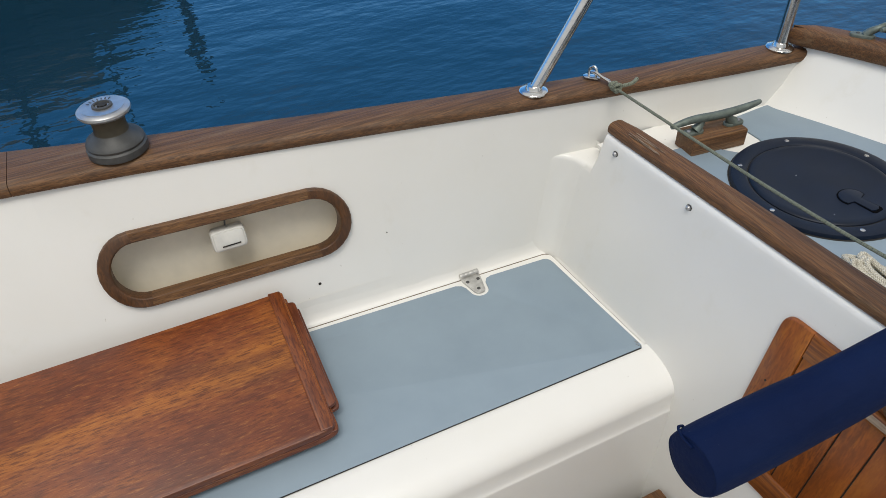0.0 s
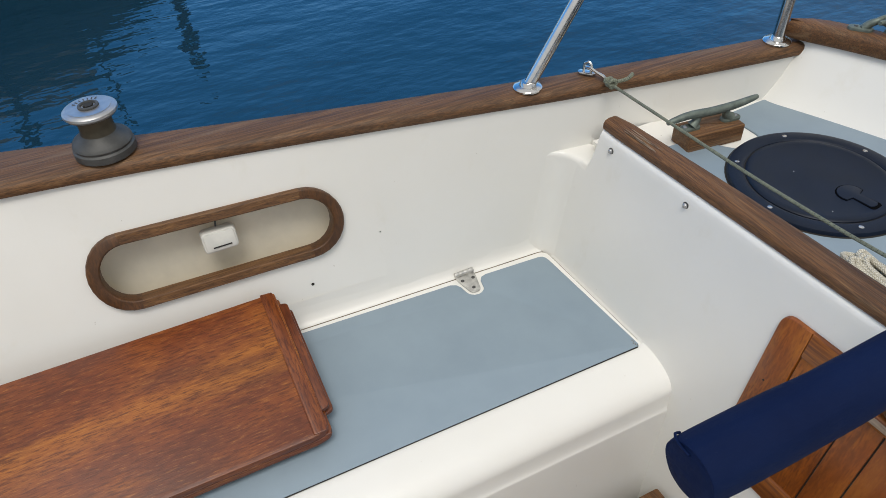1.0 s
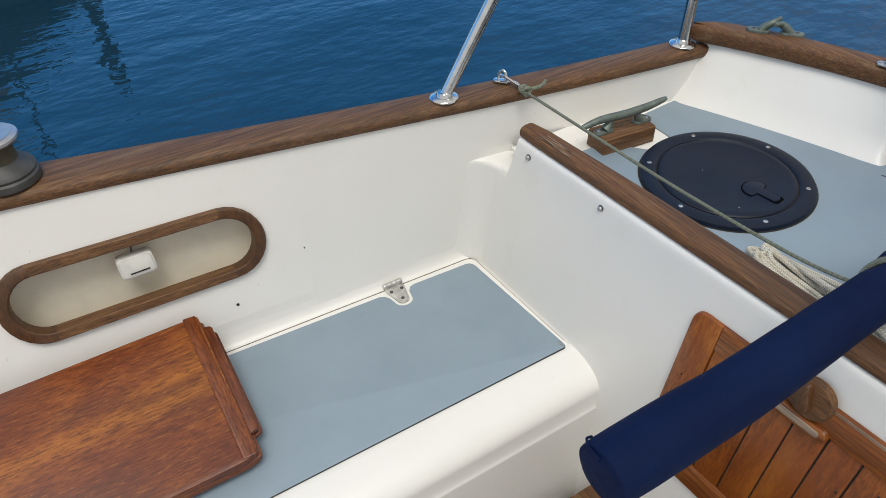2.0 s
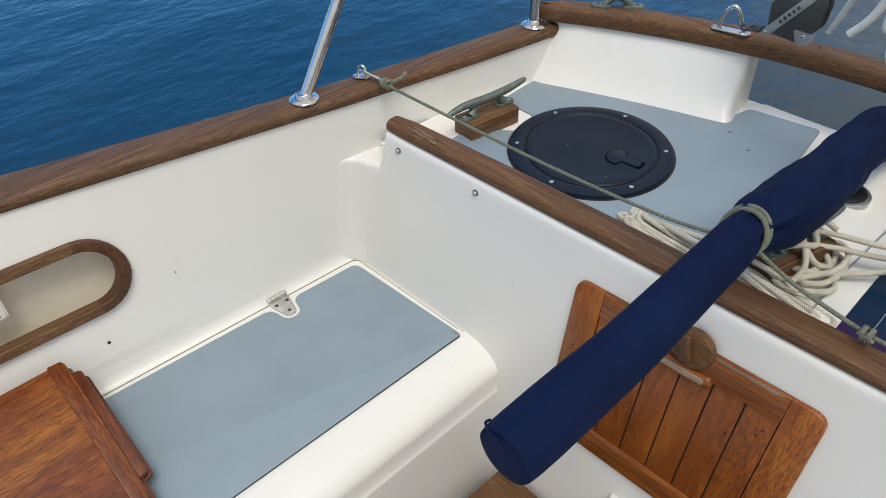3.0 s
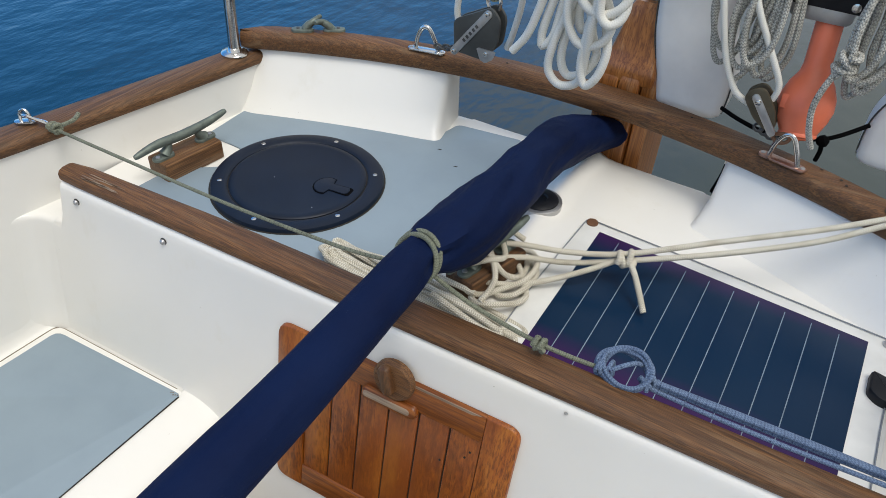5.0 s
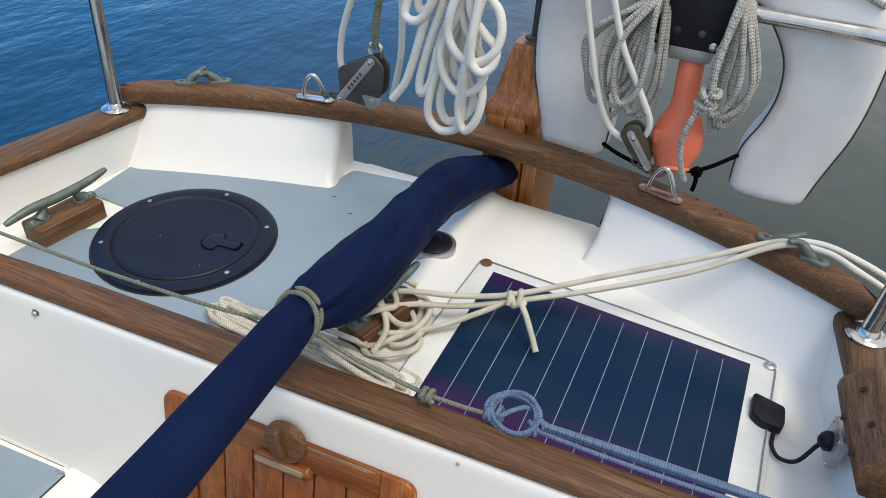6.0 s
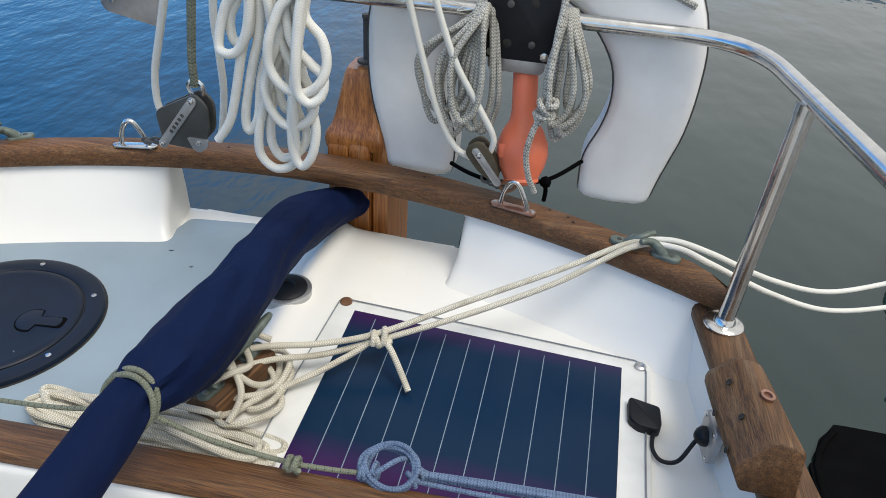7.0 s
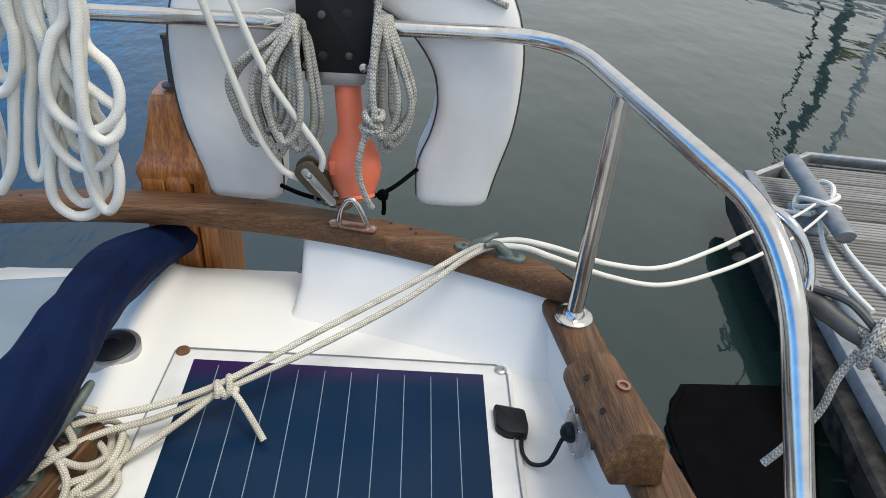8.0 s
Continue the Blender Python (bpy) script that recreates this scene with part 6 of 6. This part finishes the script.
# ---- outboard bracket, safety light and flecked rope coils on the stern rail ----
ob = thing("mounting_plate", (0.375, 1.865, 0.735), "black plastic mounting plate bolted to the stern rail", "bracket")
OM = Matrix(((1, 0, 0, 0), (0, 0, -1, 1.872), (0, 1, 0, 0), (0, 0, 0, 1)))
PX0, PX1, PZ0, PZ1 = 0.313, 0.434, 0.730, 0.900
part("plate", slab(round_corners([(PX0, PZ0), (PX1, PZ0), (PX1, PZ1), (PX0, PZ1)], 0.006, 4), 0.0, 0.022, 0.002, OM), BLACK, ob)
part("shelf", slab(round_corners([(PX0 + 0.008, PZ0 - 0.024), (PX1 - 0.012, PZ0 - 0.024), (PX1 - 0.012, PZ0 + 0.01), (PX0 + 0.008, PZ0 + 0.01)], [0.014, 0.014, 0, 0], 4), 0.006, 0.016, 0.002, OM), ALLOY, ob)
for dx, dz, r, mt in ((0.040, 0.094, 0.006, GUNMETAL), (0.080, 0.097, 0.0075, SEAM), (0.040, 0.028, 0.0075, SEAM), (0.082, 0.030, 0.006, GUNMETAL), (0.014, 0.012, 0.0075, STEEL), (0.106, 0.012, 0.0075, STEEL)):
    hgt = 0.0238 if mt is SEAM else 0.0265
    part("bolt" if mt is not SEAM else "bolt_hole", lathe([(r, 0.0215), (r, hgt - 0.001), (r * 0.5, hgt)], OM @ pose(PX0 + dx, PZ0 + dz, 0), 14), mt, ob)

fl = thing("safety_light", Matrix.Translation((0.410, 1.806, 0.514)) @ Matrix.Rotation(radians(-22), 4, "X") @ Matrix.Rotation(radians(-6), 4, "Y") @ Matrix.Scale(0.92, 4), "faded orange floating safety light hung upside down", "safety light", local=True)
part("body", lathe([(0.010, 0.0), (0.030, 0.004), (0.0335, 0.014), (0.046, 0.040), (0.0515, 0.062), (0.050, 0.084), (0.040, 0.110), (0.028, 0.128), (0.0245, 0.145), (0.0245, 0.262), (0.022, 0.268)], None, 36), ORANGE, fl)
part("ring", lathe([(0.031, 0.006), (0.035, 0.009), (0.035, 0.014), (0.032, 0.018)], None, 32), ORANGE, fl)
part("label_panel", box((-0.018, -0.0455, 0.070), (0.022, 0.004, 0.026), 0.001, Matrix.Rotation(radians(-20), 4, "Z")), ORANGE, fl)

gc = thing("flecked_rope_coil", (0.33, 1.79, 0.60), "coil of grey flecked braided rope hung on the stern rail", "rope", "stern rail rope coils")
RG = 0.0053


def loop_coil(t, xc, zt, zb, w, y, lean, n):
    pts = [(xc + lean * 1.1, 1.912, 0.800), (xc + lean * 1.05, 1.880, 0.816), (xc + lean, y + 0.02, 0.808), (xc - w * 0.5, y - 0.006, zt - (zt - zb) * 0.42), (xc - w * 0.46, y - 0.008, zb + (zt - zb) * 0.20), (xc - w * 0.1, y - 0.008, zb), (xc + w * 0.36, y - 0.006, zb + (zt - zb) * 0.12), (xc + w * 0.5, y - 0.002, zb + (zt - zb) * 0.4), (xc + lean * 0.8 + w * 0.16, y + 0.024, 0.806), (xc + lean * 0.9 + w * 0.14, 1.884, 0.815), (xc + lean + w * 0.12, 1.912, 0.80)]
    part("bight", tube(spline(pts, 8), RG, 9), ROPE_GREY, t)


for a in ((0.254, 0.815, 0.640, 0.078, 1.812, 0.052), (0.244, 0.815, 0.612, 0.052, 1.826, 0.056), (0.282, 0.82, 0.622, 0.062, 1.800, 0.024), (0.298, 0.82, 0.634, 0.050, 1.790, 0.012), (0.276, 0.81, 0.590, 0.044, 1.822, 0.034), (0.312, 0.815, 0.605, 0.052, 1.826, 0.004), (0.327, 0.80, 0.600, 0.044, 1.834, -0.008), (0.288, 0.815, 0.65, 0.034, 1.806, 0.020)):
    loop_coil(gc, *a, 0)
gd = thing("flecked_rope_coil", (0.46, 1.80, 0.62), "coil of grey flecked rope knotted beside the black plate", "rope", "stern rail rope coils")
for a in ((0.466, 0.82, 0.640, 0.060, 1.812, -0.022), (0.474, 0.82, 0.620, 0.046, 1.826, -0.026), (0.454, 0.82, 0.648, 0.044, 1.800, -0.010), (0.482, 0.815, 0.655, 0.036, 1.834, -0.03), (0.460, 0.82, 0.605, 0.034, 1.834, -0.012)):
    loop_coil(gd, *a, 0)
part("line", tube(spline([(0.446, 1.838, 0.94), (0.444, 1.828, 0.87), (0.438, 1.800, 0.80), (0.436, 1.776, 0.73), (0.440, 1.766, 0.69), (0.424, 1.756, 0.655), (0.416, 1.748, 0.61), (0.424, 1.752, 0.565), (0.438, 1.764, 0.528)], 8), RG, 9), ROPE_GREY, gd)
knot(gd, (0.437, 1.768, 0.678), 0.014, RG, ROPE_GREY, (0.2, 0, 1), 41, 3)
part("cord_end", tube(spline([(0.30, 1.865, 0.815), (0.27, 1.860, 0.825), (0.25, 1.862, 0.815), (0.272, 1.858, 0.81), (0.262, 1.858, 0.80), (0.296, 1.858, 0.808)], 6), 0.0012, 6), ROPE_WHITE, gd)

# ---- white horseshoe lifebuoy outside the stern rail ----
buoy = thing("horseshoe_lifebuoy", (0.39, 1.96, 0.455), "white vinyl horseshoe lifebuoy hung on the stern rail", "lifebuoy")
inner = spline([(0.126, 0.470, 0), (0.124, 0.520, 0), (0.130, 0.556, 0), (0.148, 0.604, 0), (0.157, 0.660, 0), (0.146, 0.722, 0), (0.106, 0.782, 0), (0.056, 0.820, 0), (0.0, 0.835, 0)], 4)
outer = spline([(0.266, 0.470, 0), (0.274, 0.510, 0), (0.284, 0.550, 0), (0.298, 0.610, 0), (0.304, 0.690, 0), (0.298, 0.780, 0), (0.262, 0.868, 0), (0.160, 0.966, 0), (0.0, 1.000, 0)], 4)
pairs = list(zip(inner, outer))
pairs = [(Vector((-a.x, a.y, 0)), Vector((-b.x, b.y, 0))) for a, b in pairs] + list(reversed(pairs[:-1]))
UM = Matrix(((1, 0, 0, 0.389), (0, 0, -1, 2.005), (0, 1, 0, 0), (0, 0, 0, 1)))
bm = bmesh.new()
rings = []
ends = [(0.30, 0.016), (0.14, 0.009), (0.04, 0.003)]
full = [(e, Vector((0, -0.017 + d, 0)), pairs[0]) for e, d in ((0.30, 0.0), (0.13, 0.004), (0.035, 0.010))] + [(0.0, Vector((0, 0, 0)), p) for p in pairs]
full += [(e, Vector((0, -0.017 + d, 0)), pairs[-1]) for e, d in ((0.035, 0.010), (0.13, 0.004), (0.30, 0.0))]
for e, drop, (a, b) in full:
    a2, b2 = a.lerp(b, e * 0.5) + drop, b.lerp(a, e * 0.5) + drop
    w = (b2 - a2)
    n_w = w.normalized()
    sec = []
    for f, z in ((0.10, 0.0), (0.03, 0.006), (0.0, 0.020), (0.0, 0.076), (0.012, 0.088), (0.05, 0.096), (0.13, 0.1005), (0.5, 0.104), (0.87, 0.1005), (0.95, 0.096), (0.988, 0.088), (1.0, 0.076), (1.0, 0.020), (0.97, 0.006), (0.90, 0.0)):
        zz = 0.052 + (z - 0.052) * (1 - e * 0.55)
        sec.append(UM @ (a2 + w * f + Vector((0, 0, zz))))
    rings.append(sec)
add_loft(bm, rings)
part("cover", bm, VINYL, buoy, "", 60)
outl = [(a.x, a.y) for a, b in pairs] + [(b.x, b.y) for a, b in reversed(pairs)]
pipe = [UM @ Vector((x, y, 0.087)) for x, y in outl]
part("piping", tube(pipe, 0.0016, 6, True), GREY_PLASTIC, buoy)
part("rope", tube(spline([UM @ Vector(p) for p in ((0.06, 0.955, 0.104), (0.14, 0.905, 0.106), (0.20, 0.865, 0.106), (0.262, 0.838, 0.102))], 8), 0.0055, 8), ROPE_GREY, buoy, "grey flecked cord")
part("tie", tube(spline([(0.262, 1.90, 0.490), (0.31, 1.86, 0.494), (0.36, 1.85, 0.492), (0.45, 1.85, 0.508), (0.515, 1.90, 0.535)], 8), 0.0042, 8), MATT_BLACK, buoy, "black elastic tie")
part("tie_end", tube(spline([(0.452, 1.85, 0.508), (0.456, 1.852, 0.485), (0.455, 1.856, 0.462)], 5), 0.0042, 8), MATT_BLACK, buoy)
part("tie_knot", lathe([(0.004, -0.010), (0.011, -0.004), (0.011, 0.005), (0.004, 0.011)], pose(0.453, 1.848, 0.506, 0, 60, 0), 12), MATT_BLACK, buoy)

# ---- dock, its cleat and float ----
DK = -0.05
DR = Matrix.Translation((1.36, 0, 0)) @ Matrix.Rotation(math.atan(-0.148), 4, "Z")  # local y along the dock's edge
dock = thing("dock", (2.6, 1.5, WATER_Z), "floating dock of weathered grooved grey planks", "dock")
DEND = 3.40
for s_x0, s_x1, nm in ((-0.01, 0.035, "edge_rail"),):
    part(nm, box(((s_x0 + s_x1) / 2, DEND / 2 - 1.0 - 0.12, DK - 0.005), (s_x1 - s_x0, DEND + 1.76, 0.05), 0.008, DR), GALV, dock)
part("edge_rail", box((1.46, DEND + 0.012, DK - 0.012), (2.30, 0.022, 0.045), 0.005, DR), ALLOY, dock)
corner = round_corners([(0.0, DEND - 0.26), (0.03, DEND - 0.27), (0.33, DEND), (0.33, DEND + 0.022), (0.315, DEND + 0.022)], 0.003, 2)
part("corner_rail", slab(corner, DK - 0.06, DK + 0.010, 0.004, DR), ALLOY, dock)
bm = bmesh.new()
rings = []
for q in span(-1.6, DEND - 0.24, 90):
    w = 0.008 * noise.noise(Vector((q * 5, 1, 0))) + 0.004 * noise.noise(Vector((q * 19, 4, 0)))
    e = 0.02 * max(0, (q - DEND + 0.34) / 0.1)
    rings.append([DR @ Vector(p) for p in ((0.0, q, DK - 0.03), (-0.055 - w + e, q, DK - 0.032), (-0.066 - w + e, q, DK - 0.045), (-0.066 - w * 1.5 + e, q, DK - 0.115 + w), (-0.055 + e, q, DK - 0.13 + w), (0.0, q, DK - 0.125))])
add_loft(bm, rings)
part("fender_timber", bm, WET_WOOD, dock, "mottled weed-stained timber")
part("edge_pipe", tube([DR @ Vector((0.075, q, DK + 0.012)) for q in (-1.5, 0.0, 1.2, 2.36)], 0.021, 12), GALV, dock)
part("side_beam", box((0.30, DEND / 2 - 1.0 - 0.1, DK - 0.20), (0.08, DEND + 1.55, 0.30), 0.01, DR), WET_WOOD, dock)
part("end_beam", box((1.3, DEND - 0.02, DK - 0.22), (2.2, 0.06, 0.36), 0.01, DR), WET_WOOD, dock)
part("dock_float", box((1.50, 1.2, DK - 0.36), (2.0, 4.1, 0.42), 0.05, DR), MATT_BLACK, dock, "black plastic float")
y = -1.6
k = 0
base_mesh = None
random.seed(2)
while y < DEND - 0.07:
    x0 = 0.04 if y < DEND - 0.30 else 0.04 + (y - (DEND - 0.30)) * 1.05
    if x0 > 0.045 or base_mesh is None:
        bm = bmesh.new()
        w = 0.134
        n_gr = 7
        top = []
        for g in range(n_gr):
            a, b = -w / 2 + w * g / n_gr, -w / 2 + w * (g + 1) / n_gr
            top += [(a + 0.0012, -0.009), (a + 0.0035, -0.001), (a + 0.006, 0.0), (b - 0.006, 0.0), (b - 0.0035, -0.001), (b - 0.0012, -0.009)]
        prof2 = [(-w / 2, -0.03)] + top + [(w / 2, -0.03)]
        add_loft(bm, [[(xx, p, q) for p, q in prof2] for xx in (x0, 2.6)])
        ob_p = part("plank", bm, DOCK, dock, "", 20)
        if x0 <= 0.045:
            base_mesh = ob_p.data
    else:
        ob_p = new("plank", base_mesh)
        ob_p.parent = dock
    ob_p.matrix_parent_inverse = dock.matrix_basis.inverted()
    ob_p.matrix_basis = DR @ Matrix.Translation((0, y, DK + random.uniform(-0.002, 0.002)))
    y += 0.142
    k += 1

dc = thing("dock_cleat", Matrix.Translation((1.905, 2.78, DK)) @ Matrix.Rotation(radians(-8), 4, "Z"), "galvanised dock cleat with white mooring turns", "cleat", local=True)
part("base", slab(rect(0.09, 0.20, 0.02), 0.0, 0.015, 0.005), GALV, dc)
for s in (-1, 1):
    part("leg", lathe([(0.028, 0.012), (0.022, 0.04), (0.022, 0.085)], pose(0, s * 0.05, 0), 16), GALV, dc)
horn = spline([(0, -0.27, 0.098), (0, -0.25, 0.100), (0, -0.12, 0.100), (0, 0.12, 0.100), (0, 0.25, 0.100), (0, 0.27, 0.098)], 4)
part("horn", tube(horn, [0.02] + [0.03] * (len(horn) - 2) + [0.02], 14), GALV, dc)
wr = thing("dock_rope", (1.9, 2.72, DK + 0.01), "white mooring rope made fast on the dock cleat", "rope")
for k in range(3):
    pts = [(1.905 + (0.05 + 0.008 * k) * math.cos(a) + 0.02 * math.sin(a), 2.76 + (0.03 - 0.02 * k) + 0.085 * math.sin(a), DK + 0.085 + 0.045 * math.cos(a + k)) for a in (2 * math.pi * i / 10 for i in range(10))]
    part("turn", tube(spline(pts, 4, True), 0.0085, 8, True), ROPE_WHITE, wr)
for dx in (0.0, 0.05):
    part("tail", tube(spline([(1.89 + dx, 2.70, DK + 0.06), (1.86 + dx * 1.4, 2.58, DK + 0.02), (1.83 + dx * 2, 2.40, DK + 0.014), (1.84 + dx * 2.2, 2.25, DK + 0.012)], 7), 0.0085, 8), ROPE_WHITE, wr)
part("tail", tube(spline([(1.86, 2.70, DK + 0.07), (1.84, 2.74, DK + 0.05), (1.82, 2.83, DK + 0.012), (1.78, 2.90, DK + 0.012)], 6), 0.0085, 8), ROPE_WHITE, wr)

# the whole dock lies low in the water, a little way off
OFF = Matrix.Translation((0.487, 0.724, 1.129)) @ Matrix.Scale(1.17, 4) @ Matrix.Translation((-0.487, -0.724, -1.129))
for moved in (dock, dc, wr):
    moved.matrix_basis = OFF @ moved.matrix_basis

# black ragged-edged slab, added to imitate a dark reflection between boat and dock
blk = thing("rubber_float", (1.50, 2.0, WATER_Z), "black slab imitating a dark reflection in the water beside the dock", "float")
bm = bmesh.new()
rings = []
for y in span(0.9, 2.42, 40):
    e = max(0.0, (y - 2.18) / 0.24)
    x1 = 1.70 + 0.45 * max(0.0, y - 1.96)
    x0 = 1.335 + 0.13 * e * e + 0.05 * noise.noise(Vector((y * 13, 0, 3))) + 0.03 * noise.noise(Vector((y * 37, 0, 3)))
    h = 0.02 * (1 - 0.7 * e) + 0.004 * noise.noise(Vector((y * 20, 5, 0)))
    rings.append([(x0, y, WATER_Z - 0.05), (x0, y, WATER_Z + h * 0.6), (x0 + 0.04, y, WATER_Z + h), (x1, y, WATER_Z + h), (x1, y, WATER_Z - 0.05)])
add_loft(bm, rings)
part("body", bm, MATT_BLACK, blk)

edge = [Vector((1.35 + 0.13 * max(0.0, (q - 2.18) / 0.24) ** 2, q, WATER_Z + 0.012)) for q in span(1.1, 2.38, 24)]
part("rim", tube(edge, [0.010 + 0.004 * noise.noise(Vector((q.y * 18, 2, 0))) for q in edge], 8), MATT_BLACK, blk)

# ---- a neighbour's moored boat, seen by its mirror image in the water ----
nb = thing("moored_boat", (-6.0, -2.5, WATER_Z), "dark green moored yacht with tan deck gear", "boat")
bm = bmesh.new()
rings = []
for y in span(1.25, -6.0, 20):
    t = (1.25 - y) / 7.25
    top = WATER_Z + 0.05 + 0.80 * min(1, t * 6.5) ** 0.75 - 0.05 * t
    wide = 0.12 + 1.15 * min(1, t * 3) ** 0.6
    rings.append([(-6.9 - wide, y, top), (-6.9 + wide, y, top), (-6.9 + wide * 0.98, y, top - (top - WATER_Z) * 0.5), (-6.9 + wide * 0.85, y, WATER_Z - 0.1), (-6.9 - wide * 0.85, y, WATER_Z - 0.1)])
add_loft(bm, rings)
part("hull", bm, GREEN_HULL, nb)
bm = bmesh.new()
add_box(bm, (-6.7, -2.4, WATER_Z + 0.98), (1.5, 4.6, 0.42), 0.12)
part("cabin", bm, TAN_DECK, nb)
part("mast", tube([Vector((-5.75, 0.02, WATER_Z + 0.7)), Vector((-5.75, 0.0, WATER_Z + 1.75))], 0.022, 10), WET_WOOD, nb)
part("mast", tube([Vector((-5.8, -0.75, WATER_Z + 0.7)), Vector((-5.8, -0.8, WATER_Z + 2.6))], 0.05, 10), WET_WOOD, nb)
part("stanchion", tube([Vector((-5.9, 0.72, WATER_Z + 0.4)), Vector((-5.9, 0.72, WATER_Z + 1.1))], 0.05, 10), WET_WOOD, nb)

nb2 = thing("moored_boat", (7.9, 12.6, WATER_Z), "pale moored yacht with an alloy mast beyond the dock", "boat")
bm = bmesh.new()
rings = []
for q in span(-3.6, 3.6, 16):
    w = 1.1 * (1 - abs(q / 3.7) ** 2.4)
    rings.append([(7.9 + q, 13.2 - w, 0.42), (7.9 + q, 13.2 + w, 0.42), (7.9 + q, 13.2 + w * 0.8, WATER_Z - 0.1), (7.9 + q, 13.2 - w * 0.8, WATER_Z - 0.1)])
add_loft(bm, rings)
part("hull", bm, HULL_WHITE, nb2)
part("mast", tube([Vector((7.9, 12.6, 0.4)), Vector((7.95, 12.7, 8.5))], 0.09, 12), GUNMETAL, nb2)
part("boom", tube([Vector((7.9, 12.6, 1.5)), Vector((8.35, 13.2, 1.55)), Vector((10.6, 14.6, 1.6))], 0.13, 12), TAN_DECK, nb2)
part("stay", tube([Vector((7.35, 12.5, 0.42)), Vector((7.8, 12.65, 8.4))], 0.03, 8), MATT_BLACK, nb2)
part("furled_sail", tube([Vector((8.6, 12.4, 0.42)), Vector((8.1, 12.6, 8.0))], 0.07, 8), HULL_WHITE, nb2)

# black strap hanging in the transom gap
strap = thing("strap", (0.325, 1.85, 0.36), "short black webbing strap at the edge of the transom gap", "strap")
part("webbing", tube(spline([(0.316, 1.838, 0.436), (0.312, 1.850, 0.405), (0.308, 1.862, 0.365), (0.300, 1.872, 0.320)], 6), 0.006, 6), MATT_BLACK, strap)
part("buckle", box((0.312, 1.846, 0.412), (0.012, 0.008, 0.014), 0.002), ALLOY, strap)
